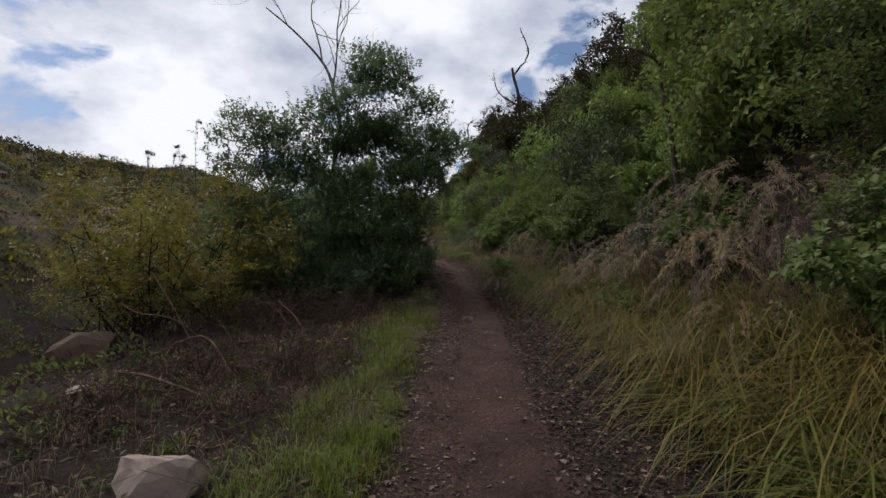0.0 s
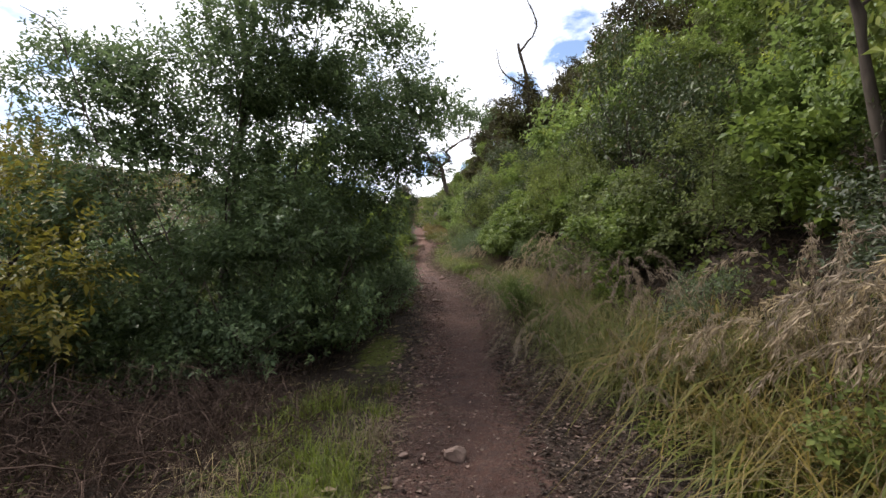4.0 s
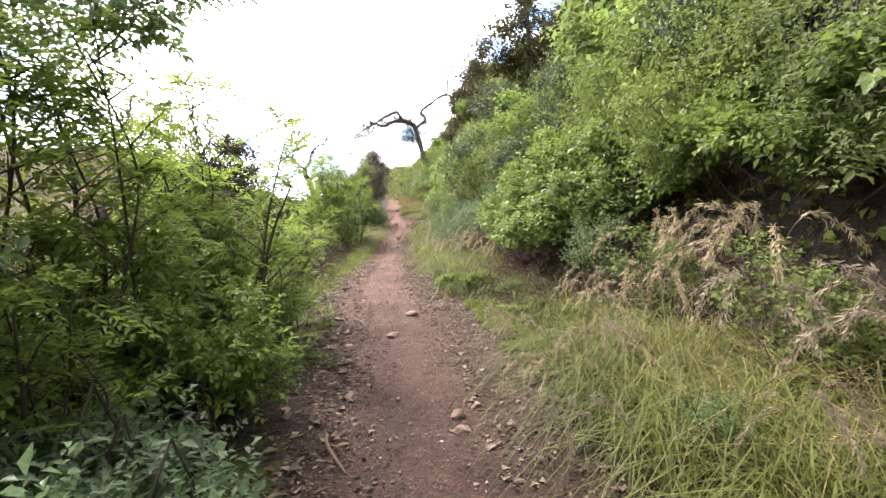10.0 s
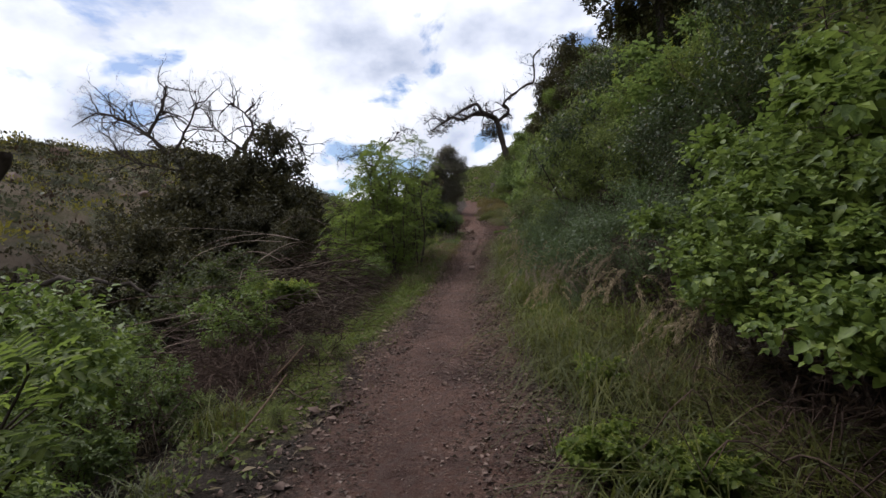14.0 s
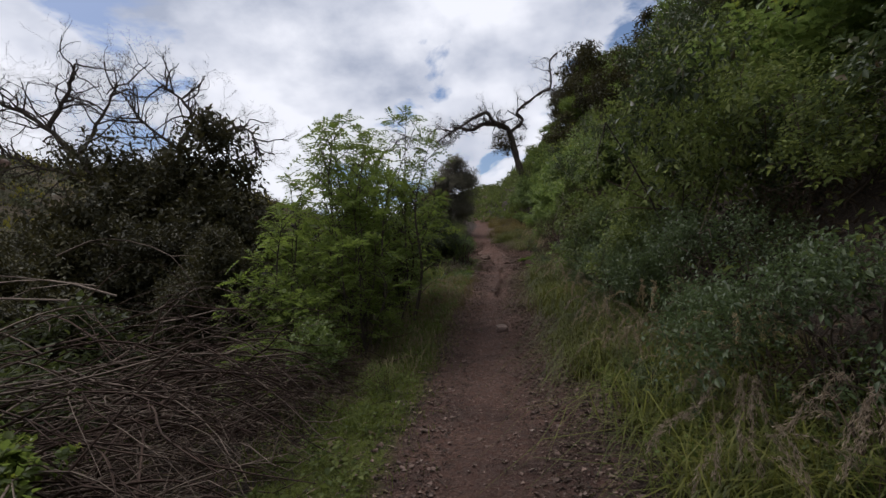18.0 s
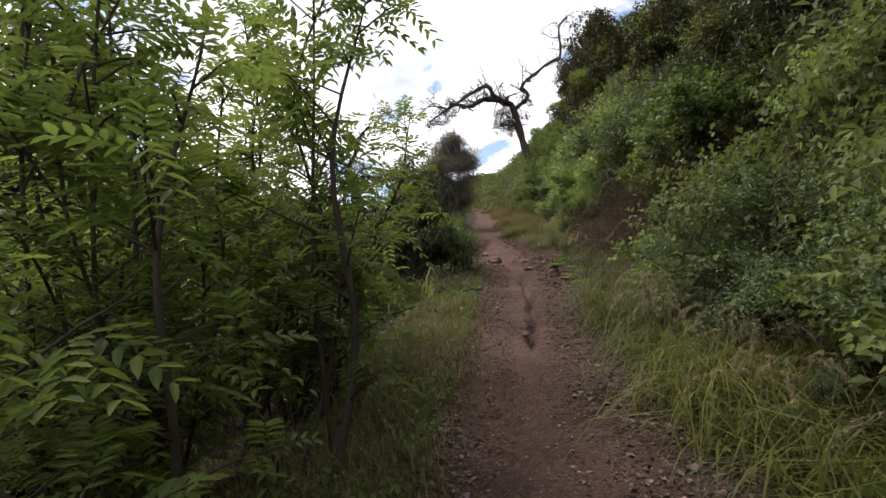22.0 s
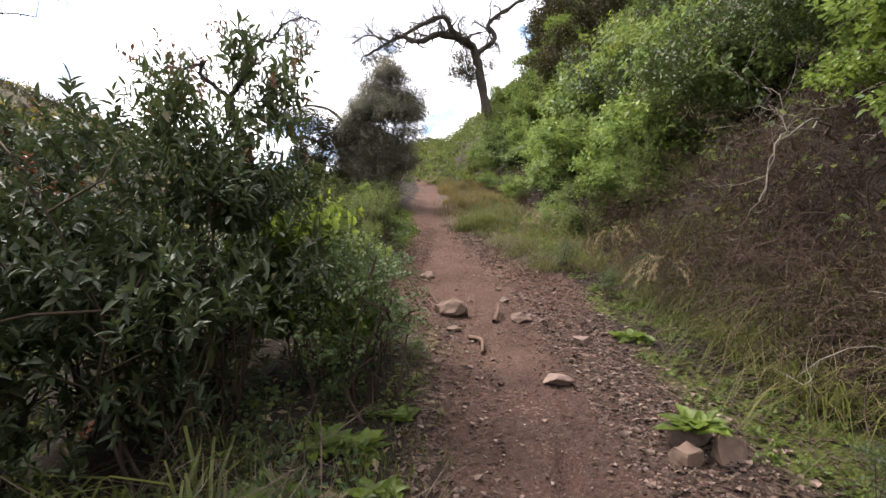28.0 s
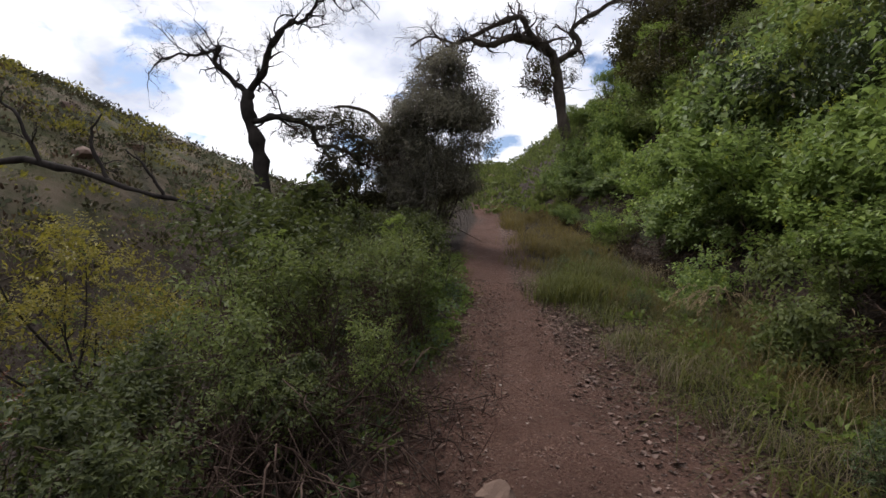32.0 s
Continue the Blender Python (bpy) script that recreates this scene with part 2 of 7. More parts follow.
    col = m.mix(attr("hill"), litter, hill)
    edge = m.calc("MULTIPLY_ADD")
    m.link(m.noise(7, 5, 0.65, where), edge.inputs[0])
    edge.inputs[1].default_value = 0.9
    edge.inputs[2].default_value = -0.45

    def masked(name, lo, hi):
        s = m.calc("ADD")
        m.link(attr(name), s.inputs[0])
        m.link(edge.outputs[0], s.inputs[1])
        return m.ramp(s.outputs[0], [(lo, (0, 0, 0)), (hi, (1, 1, 1))])
    col = m.mix(masked("moss", 0.45, 0.62), col, moss)
    col = m.mix(masked("trail", 0.34, 0.62), col, dirt)
    col = m.mix(m.mix(1.0, masked("grit", 0.36, 0.75), (0.92, 0.92, 0.92), "MULTIPLY"), col, gravel)
    m.link(col, m.bsdf.inputs["Base Color"])
    m.bsdf.inputs["Roughness"].default_value = 0.95
    m.bsdf.inputs["Specular IOR Level"].default_value = 0.2
    h = m.calc("MULTIPLY_ADD")
    m.link(grit, h.inputs[0])
    h.inputs[1].default_value = 0.5
    m.link(m.noise(30, 6, 0.75, where), h.inputs[2])
    h2 = m.calc("MULTIPLY_ADD")
    m.link(chips[1][2], h2.inputs[0])
    h2.inputs[1].default_value = -0.35
    m.link(h.outputs[0], h2.inputs[2])
    m.bump(h2.outputs[0], 1.0, 0.06)
    return m.mat


SOIL = ground_material()
LEAF_TEAL = leaf_material("leaf_teal", (0.031, 0.060, 0.026), (0.091, 0.152, 0.070), (0.198, 0.276, 0.143), 0.4, 0.4)
LEAF_PALE = leaf_material("leaf_pale", (0.028, 0.050, 0.019), (0.065, 0.100, 0.035), (0.124, 0.173, 0.070), 0.5, 0.35)
LEAF_DARK = leaf_material("leaf_dark", (0.018, 0.040, 0.016), (0.060, 0.106, 0.043), (0.160, 0.225, 0.100), 0.42, 0.45)
LEAF_ELDER = leaf_material("leaf_elder", (0.042, 0.074, 0.015), (0.111, 0.164, 0.030), (0.210, 0.275, 0.057), 0.55, 0.6)
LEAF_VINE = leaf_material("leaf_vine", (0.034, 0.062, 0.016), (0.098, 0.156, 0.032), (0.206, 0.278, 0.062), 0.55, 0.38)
# the vine green lightened and slightly greyed, so those mounds look better lit
LEAF_VINE_LIT = leaf_material("leaf_vine_lit", (0.044, 0.081, 0.026), (0.127, 0.203, 0.051), (0.268, 0.361, 0.099), 0.55, 0.38)
LEAF_BANK = leaf_material("leaf_bank", (0.031, 0.050, 0.015), (0.096, 0.132, 0.035), (0.192, 0.234, 0.065), 0.7, 0.36)
LEAF_DULL = leaf_material("leaf_dull", (0.018, 0.028, 0.008), (0.054, 0.074, 0.020), (0.107, 0.131, 0.036), 0.7, 0.36)
LEAF_OLIVE = leaf_material("leaf_olive", (0.062, 0.072, 0.012), (0.150, 0.146, 0.022), (0.250, 0.225, 0.040), 0.6, 0.4)
LEAF_GREY = leaf_material("leaf_grey", (0.036, 0.045, 0.026), (0.068, 0.079, 0.045), (0.119, 0.126, 0.079), 0.6, 0.25)
LEAF_LAUREL = leaf_material("leaf_laurel", (0.016, 0.027, 0.011), (0.042, 0.066, 0.023), (0.088, 0.120, 0.046), 0.5, 0.25, (0.13, 0.06, 0.03))
LEAF_OAK = leaf_material("leaf_oak", (0.016, 0.018, 0.008), (0.040, 0.041, 0.016), (0.084, 0.076, 0.030), 0.7, 0.25)
LEAF_WILLOW = leaf_material("leaf_willow", (0.072, 0.070, 0.050), (0.156, 0.149, 0.110), (0.264, 0.250, 0.190), 0.6, 0.4)
LEAF_RED = leaf_material("leaf_red", (0.079, 0.018, 0.013), (0.144, 0.040, 0.025), (0.202, 0.094, 0.050), 0.5, 0.3)
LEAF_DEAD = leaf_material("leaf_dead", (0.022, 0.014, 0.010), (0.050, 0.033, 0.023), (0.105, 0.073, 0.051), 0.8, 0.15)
LEAF_YELLOW = leaf_material("leaf_yellow", (0.079, 0.075, 0.010), (0.168, 0.158, 0.022), (0.281, 0.253, 0.045), 0.5, 0.4)
# bright yellow-green for upper shoots; highlights on the tops put into leaf colour
LEAF_LIT_TOP = leaf_material("leaf_lit_top", (0.090, 0.125, 0.014), (0.190, 0.245, 0.028), (0.310, 0.360, 0.060), 0.42, 0.45)
GRASS_GREEN = leaf_material("grass_green", (0.034, 0.048, 0.010), (0.076, 0.094, 0.018), (0.150, 0.158, 0.036), 0.6, 0.4)
GRASS_LUSH = leaf_material("grass_lush", (0.052, 0.085, 0.010), (0.115, 0.165, 0.018), (0.200, 0.245, 0.036), 0.6, 0.4)
GRASS_TALL = leaf_material("grass_tall", (0.065, 0.092, 0.018), (0.145, 0.180, 0.038), (0.260, 0.290, 0.085), 0.55, 0.5)
GRASS_MID = leaf_material("grass_mid", (0.046, 0.062, 0.012), (0.108, 0.132, 0.027), (0.195, 0.210, 0.056), 0.6, 0.45)
GRASS_GOLD = leaf_material("grass_gold", (0.060, 0.056, 0.014), (0.132, 0.110, 0.028), (0.235, 0.185, 0.060), 0.6, 0.45)
GRASS_STRAW = leaf_material("grass_straw", (0.100, 0.074, 0.042), (0.185, 0.145, 0.085), (0.300, 0.245, 0.160), 0.65, 0.3)
PLUME = leaf_material("plume", (0.18, 0.14, 0.10), (0.31, 0.25, 0.185), (0.46, 0.38, 0.30), 0.7, 0.35)
BARK_DARK = bark_material("bark_dark", (0.020, 0.016, 0.013), (0.075, 0.060, 0.048))
BARK_BLACK = bark_material("bark_black", (0.010, 0.008, 0.007), (0.036, 0.030, 0.026))
BARK_BROWN = bark_material("bark_brown", (0.026, 0.019, 0.015), (0.092, 0.067, 0.050))
STICK = bark_material("stick_bark", (0.045, 0.028, 0.021), (0.130, 0.086, 0.060), 16)
BARK_GREY = bark_material("bark_grey", (0.040, 0.034, 0.030), (0.135, 0.115, 0.100))
TWIG_DRY = bark_material("twig_dry", (0.050, 0.037, 0.030), (0.185, 0.143, 0.112), 20)
TWIG_PALE = bark_material("twig_pale", (0.07, 0.058, 0.048), (0.22, 0.185, 0.150), 20)
TWIG_BROWN = bark_material("twig_brown", (0.018, 0.012, 0.010), (0.078, 0.052, 0.040), 20)
ROCK_TAN = rock_material("rock_tan", (0.070, 0.042, 0.030), (0.195, 0.125, 0.088))
ROCK_RED = rock_material("rock_red", (0.022, 0.014, 0.011), (0.270, 0.178, 0.138))
ROCK_PALE = rock_material("rock_pale", (0.130, 0.090, 0.070), (0.420, 0.330, 0.270))

# ---- shape tools ----
def make_mesh(name, verts, faces, material, smooth=True):
    me = bpy.data.meshes.new(name)
    verts = np.asarray(verts, np.float32).reshape(-1, 3)
    me.vertices.add(len(verts))
    me.vertices.foreach_set("co", verts.ravel())
    groups = [np.asarray(f, np.int32) for f in (faces if isinstance(faces, list) else [faces]) if len(f)]
    loops = np.concatenate([g.ravel() for g in groups])
    sizes = np.concatenate([np.full(len(g), g.shape[1], np.int32) for g in groups])
    me.loops.add(len(loops))
    me.loops.foreach_set("vertex_index", loops)
    me.polygons.add(len(sizes))
    me.polygons.foreach_set("loop_start", (np.cumsum(sizes) - sizes).astype(np.int32))
    me.polygons.foreach_set("loop_total", sizes)
    if smooth:
        me.polygons.foreach_set("use_smooth", np.ones(len(sizes), bool))
    me.update(calc_edges=True)
    me.materials.append(material)
    return me


def thing(name, label, category, group="", at=None, kind=""):
    ob = tagged(new(name), label, category, group, kind)
    if at is not None:
        ob.matrix_basis = at
    return ob


def part(name, mesh, parent, label=""):
    ob = new(name, mesh)
    ob.parent = parent
    return tagged(ob, label)


def unit(v):
    return v / np.maximum(np.linalg.norm(v, axis=-1, keepdims=True), 1e-9)


class Tubes:
    """Collects tapered tubes into one mesh."""

    def __init__(self):
        self.v, self.f, self.t, self.n = [], [], [], 0

    def add(self, pts, radii, sides=6, join=None):
        """One tube; join: the corner of an earlier tube out of which it grows. Returns its first corner."""
        start = self.n
        if join is not None:
            self.t.append((join, start, start + 1))
        pts = np.asarray(pts, float)
        radii = np.broadcast_to(np.asarray(radii, float), (len(pts),))
        tan = unit(np.gradient(pts, axis=0))
        ref = np.array([0.31, 0.53, 0.79]) if abs(tan[0] @ [0.31, 0.53, 0.79]) < 0.85 else np.array([1.0, 0, 0])
        a = unit(np.cross(tan, ref))
        b = np.cross(tan, a)
        ang = np.linspace(0, 2 * np.pi, sides, endpoint=False)
        ring = pts[:, None] + radii[:, None, None] * (np.cos(ang)[None, :, None] * a[:, None] + np.sin(ang)[None, :, None] * b[:, None])
        k = np.arange(len(pts) - 1)[:, None] * sides
        j = np.arange(sides)[None]
        j2 = (j + 1) % sides
        self.f.append(np.stack([k + j, k + j2, k + sides + j2, k + sides + j], -1).reshape(-1, 4) + self.n)
        self.v.append(ring.reshape(-1, 3))
        self.n += ring.shape[0] * sides
        return start

    def mesh(self, name, material):
        return make_mesh(name, np.concatenate(self.v), [np.concatenate(self.f), np.array(self.t, np.int32).reshape(-1, 3)], material)


def limb(tubes, rng, start, way, length, radius, depth, bend=0.35, rise=0.05, kids=(2, 4), sides=6, spread=0.8, thin=0.62, tips=None, join=None):
    """A crooked limb with its side branches."""
    n = 5 if depth > 1 else 4
    pts, p, d = [np.array(start, float)], np.array(start, float), unit(np.array(way, float))
    for _ in range(n):
        d = unit(d + rng.normal(0, bend, 3) + (0, 0, rise))
        p = p + d * length / n
        pts.append(p)
    first = tubes.add(pts, np.linspace(radius, radius * (0.45 if depth else 0.25), n + 1), sides, join)
    if tips is not None and depth == 0:
        tips.append((pts[-1], d))
    if depth > 0:
        for _ in range(rng.integers(kids[0], kids[1] + 1)):
            k = rng.integers(1, n + 1)
            side = unit(d + rng.normal(0, spread, 3) + (0, 0, rise * 2))
            limb(tubes, rng, pts[k], side, length * rng.uniform(0.5, 0.8), max(0.0025, radius * (1 - 0.5 * k / n) * thin), depth - 1,
                 bend, rise, kids, max(3, sides - 1), spread, thin, tips, first + k * sides)


def smooth_line(pts, n=5):
    """Points along a soft curve through the given ones."""
    pts = np.asarray(pts, float)
    ext = np.vstack([2 * pts[0] - pts[1], pts, 2 * pts[-1] - pts[-2]])
    out = []
    for k in range(1, len(ext) - 2):
        p0, p1, p2, p3 = ext[k - 1:k + 3]
        for u in np.arange(n) / n:
            out.append(0.5 * (2 * p1 + (p2 - p0) * u + (2 * p0 - 5 * p1 + 4 * p2 - p3) * u * u + (3 * p1 - p0 - 3 * p2 + p3) * u ** 3))
    out.append(pts[-1])
    return np.array(out)


def leaf_arrays(base, way, normal, length, width, fold=0.18, curl=0.15, full=True):
    """Leaves as folded blades: six corners and two quads each, or four corners and two triangles."""
    way = unit(way)
    side = unit(np.cross(way, normal))
    up = np.cross(side, way)
    l, w = length[:, None], width[:, None]
    if full is True:
        corner = [base, base + way * l * 0.30 + side * w * 0.48 + up * w * fold, base + way * l * 0.70 + side * w * 0.36 + up * (w * fold - l * curl * 0.4),
                  base + way * l - up * l * curl, base + way * l * 0.70 - side * w * 0.36 + up * (w * fold - l * curl * 0.4), base + way * l * 0.30 - side * w * 0.48 + up * w * fold]
        v = np.stack(corner, 1)
        k = np.arange(len(base))[:, None] * 6
        f = np.concatenate([k + [0, 1, 2, 3], k + [0, 3, 4, 5]])
    elif full == 2:
        rows = [(0.10, 0.30), (0.32, 0.50), (0.60, 0.40), (0.84, 0.18)]
        edge = [[base + way * l * a + sg * side * w * b + up * (w * fold * b * 2 - l * curl * a * a) for a, b in rows] for sg in (1, -1)]
        ribs = [base + way * l * a - up * l * curl * a * a for a, _ in rows]
        v = np.stack([base, *edge[0], base + way * l - up * l * curl, *edge[1], *ribs], 1)
        k = np.arange(len(base))[:, None] * 14
        f = np.concatenate([k + q for q in ([1, 2, 11, 10], [2, 3, 12, 11], [3, 4, 13, 12], [10, 11, 7, 6], [11, 12, 8, 7], [12, 13, 9, 8], [0, 1, 10, 6], [13, 4, 5, 9])])
    else:
        corner = [base, base + way * l * 0.45 + side * w * 0.5 + up * w * fold, base + way * l - up * l * curl, base + way * l * 0.45 - side * w * 0.5 + up * w * fold]
        v = np.stack(corner, 1)
        k = np.arange(len(base))[:, None] * 4
        f = np.concatenate([k + [0, 1, 2], k + [0, 2, 3]])
    return v.reshape(-1, 3), f


def shoots_to_leaves(rng, at, way, count, run, size, aspect, droop=0.25, full=True, pairs=False):
    """Leaves along short shoots. pairs: opposite leaflets in one plane, as on a pinnate leaf."""
    s = len(at)
    way = unit(way)
    some = unit(rng.normal(size=(s, 3)))
    if pairs:
        flat = unit(np.array([0, 0, 1.0]) + 0.35 * some)
        side = unit(np.cross(way, flat))
        rows = count // 2
        u = np.repeat(np.linspace(0.25, 1.0, rows), 2)
        sign = np.tile([1.0, -1.0], rows)
        base = at[:, None] + way[:, None] * (u[None, :, None] * run) - np.array([0, 0, 1.0]) * (u ** 2)[None, :, None] * run * droop
        d = side[:, None] * sign[None, :, None] + way[:, None] * (0.35 + 0.5 * u)[None, :, None] - np.array([0, 0, droop * 0.6])
        nrm = np.broadcast_to(flat[:, None], d.shape) + rng.normal(0, 0.2, d.shape)
        length = size * rng.uniform(0.75, 1.15, (s, 1)) * (1.0 - 0.25 * np.abs(u - 0.6))[None]
    else:
        a = unit(np.cross(way, some))
        b = np.cross(way, a)
        u = np.linspace(0.1, 1.0, count)
        turn = np.arange(count) * 2.4
        base = at[:, None] + way[:, None] * (u[None, :, None] * run)
        d = a[:, None] * np.cos(turn)[None, :, None] + b[:, None] * np.sin(turn)[None, :, None] + way[:, None] * (0.3 + 0.7 * u)[None, :, None]
        d = d + rng.normal(0, 0.25, d.shape) - np.array([0, 0, droop])
        nrm = way[:, None] * 0.5 + np.array([0, 0, 1.1]) + rng.normal(0, 0.28, d.shape)
        length = size * rng.uniform(0.6, 1.2, (s, count))
    n = d.shape[0] * d.shape[1]
    length = np.broadcast_to(length, d.shape[:2]).reshape(n)
    return leaf_arrays(base.reshape(n, 3), d.reshape(n, 3), nrm.reshape(n, 3), length, length * aspect * rng.uniform(0.85, 1.15, n), full=full)


def clumped(rng, lobes, count, ratio):
    """Each lobe broken up into smaller tufts spread over it."""
    out = []
    for cx, cy, cz, rx, ry, rz in lobes:
        d = unit(rng.normal(size=(count, 3)) + (0, 0, 0.25))
        for q in d:
            s = ratio * rng.uniform(0.65, 1.25)
            f = rng.uniform(0.55, 0.9)
            out.append((cx + q[0] * rx * f, cy + q[1] * ry * f, cz + q[2] * rz * f, rx * s, ry * s, rz * s * 0.8))
    return out


def lobe_shoots(rng, lobes, share, deep=0.35, ragged=0.22, under=0.35):
    """Shoots spread over uneven lobes (centre, half sizes): their feet and their ways."""
    at, way = [], []
    for cx, cy, cz, rx, ry, rz in lobes:
        n = max(8, int(share * (rx * ry + ry * rz + rx * rz)))
        d = unit(rng.normal(size=(n, 3)))
        d[:, 2] = np.where(d[:, 2] < -under, -d[:, 2], d[:, 2])
        ph = rng.uniform(0, 6.28, 6)
        lump = 1 + ragged * (np.sin(3.1 * d[:, 0] * 2 + ph[0]) * np.sin(2.7 * d[:, 1] * 2 + ph[1]) + 0.7 * np.sin(5.3 * d[:, 2] + 4 * d[:, 0] + ph[2])
                             + 0.5 * np.sin(9 * d[:, 1] + 7 * d[:, 2] + ph[3]))
        r = lump * (1 - deep * rng.uniform(0, 1, n) ** 2.2) * np.where(rng.uniform(size=n) < 0.07, rng.uniform(1.0, 1.3, n), 1.0)
        at.append(np.array([cx, cy, cz]) + d * r[:, None] * np.array([rx, ry, rz]))
        way.append(unit(d * 0.75 + np.array([0, 0, 0.45]) + rng.normal(0, 0.45, (n, 3))))
    return np.concatenate(at), np.concatenate(way)


def shrub(name, label, category, lobes, leaf, share=60, count=7, run=0.16, size=0.055, aspect=0.55, bark=None, stems=8, seed=1, full=True,
          pairs=False, droop=0.25, stem_r=0.018, deep=0.35, ragged=0.22, group="", accent=None, clump=(7, 0.44), core=0.17):
    """A shrub: stems from one foot into its lobes, and the foliage on them."""
    rng = np.random.default_rng(seed)
    ob = thing(name, label, category, group)
    for k in range(stems):
        tubes = Tubes()
        cx, cy, cz, rx, ry, rz = lobes[k % len(lobes)]
        end = np.array([cx, cy, cz]) + rng.normal(0, 0.45, 3) * (rx, ry, rz)
        foot = np.array([rng.normal(0, 0.10), rng.normal(0, 0.10), -0.12])
        mid = foot * 0.4 + end * 0.6 + rng.normal(0, 0.12, 3) + (0, 0, -0.1 * cz)
        line = smooth_line([foot, foot * 0.75 + mid * 0.25 + rng.normal(0, 0.05, 3), mid, end], 3)
        first = tubes.add(line, np.linspace(stem_r, stem_r * 0.35, len(line)), 5)
        for _ in range(5):
            q = rng.integers(4, len(line))
            p = line[q]
            d = rng.normal(0, 1, 3) * (rx, ry, rz) * 0.45
            tubes.add([p, p + d * 0.5 + rng.normal(0, 0.06, 3), p + d], [stem_r * 0.45, stem_r * 0.35, stem_r * 0.15], 3, first + q * 5)
        part("stem", tubes.mesh(name + "_stem", bark or BARK_BROWN), ob)
    bunches = clumped(rng, lobes, *clump)
    at, way = lobe_shoots(rng, bunches, share * 0.70, deep, ragged, 0.1)
    v, f = shoots_to_leaves(rng, at, way, count, run, size, aspect, droop, full, pairs)
    # broad leaves added deep inside, mostly unseen, to block light and keep gaps dark
    inner = [(a, b, c, p * 0.5, q * 0.5, r * 0.5) for a, b, c, p, q, r in bunches] + [(a, b, c, p * 0.55, q * 0.55, r * 0.55) for a, b, c, p, q, r in lobes]
    groups = [f]
    if core:
        at2, way2 = lobe_shoots(rng, inner, share * core, 0.5, 0.2, 0.6)
        v2, f2 = shoots_to_leaves(rng, at2, way2, 5, run, size * 1.25, max(0.5, aspect), 0.3, False)
        groups.append(f2 + len(v))
        v = np.concatenate([v, v2])
    part("foliage", make_mesh(name + "_foliage", v, groups, leaf), ob)
    if accent:
        pick = rng.uniform(size=len(at)) < accent[1]
        pick &= at[:, 2] > np.quantile(at[:, 2], 0.55)
        v, f = shoots_to_leaves(rng, at[pick] + way[pick] * run, way[pick], 9, run * 0.7, size * 0.55, 0.6, 0.1, False)
        tagged(part(accent[2], make_mesh(name + "_accent", v, f, accent[0]), ob, accent[3]), kind="stuff")
    return ob


def place(ob, x, y, turn=0.0, scale=1.0, sink=0.03, z=None, tip=(0, 0)):
    s = scale if isinstance(scale, tuple) else (scale,) * 3
    m = pose(x, y, (float(ground_z(x, y)) if z is None else z) - sink, tip[0], tip[1], turn) @ Matrix.Diagonal((*s, 1))
    ob.matrix_basis = m
    return ob


def again(ob, x, y, turn=0.0, scale=1.0, sink=0.03, tip=(0, 0)):
    s = scale if isinstance(scale, tuple) else (scale,) * 3
    was = ob.matrix_basis.copy()
    ob.matrix_basis = Matrix.Identity(4)
    made = copy_thing(ob, pose(x, y, float(ground_z(x, y)) - sink, tip[0], tip[1], turn) @ Matrix.Diagonal((*s, 1)))
    ob.matrix_basis = was
    return made


def blades(rng, x, y, height, width, lean=0.5, arch=0.5, z=None, wild=0.4):
    """Grass blades as bent strips rooted in the ground."""
    n = len(x)
    root = np.stack([x, y, (ground_z(x, y) if z is None else z) - 0.02], 1)
    a = rng.uniform(0, 2 * np.pi, n)
    d = np.stack([np.cos(a), np.sin(a), 0 * a], 1)
    s = np.stack([-np.sin(a), np.cos(a), 0 * a], 1) * (width / 2)[:, None]
    ln = lean * rng.uniform(0.25, 1.25, n)
    h = height[:, None]
    p1 = root + h * (d * ln[:, None] * 0.20 + np.array([0, 0, 0.48]))
    p2 = root + h * (d * ln[:, None] * 0.62 + np.array([0, 0, 1.0]) * (0.80 - 0.22 * arch * ln)[:, None])
    p3 = root + h * (d * ln[:, None] * 1.10 + np.array([0, 0, 1.0]) * (0.86 - 0.62 * arch * ln)[:, None])
    v = np.stack([root - s, root + s, p1 - s * 0.85, p1 + s * 0.85, p2 - s * 0.6, p2 + s * 0.6, p3], 1).reshape(-1, 3)
    k = np.arange(n)[:, None] * 7
    return v, [np.concatenate([k + [0, 1, 3, 2], k + [2, 3, 5, 4]]), k + [4, 5, 6]]


def rock_mesh(name, rng, size, material, rough=0.22, cuts=2):
    bm = bmesh.new()
    bmesh.ops.create_icosphere(bm, subdivisions=cuts, radius=1.0)
    off = Vector(rng.uniform(-50, 50, 3))
    planes = [(Vector(unit(rng.normal(size=3))), rng.uniform(0.42, 0.72)) for _ in range(11)]
    for v in bm.verts:
        p = v.co.copy()
        for n, d in planes:
            over = p.dot(n) - d
            if over > 0:
                p -= n * over * 0.95
        p *= 1 + rough * noise.noise(p * 1.6 + off) + 0.3 * rough * noise.noise(p * 5 + off)
        v.co = Vector((p.x * size[0], p.y * size[1], p.z * size[2]))
    me = bpy.data.meshes.new(name)
    bm.to_mesh(me)
    bm.free()
    me.materials.append(material)
    return me

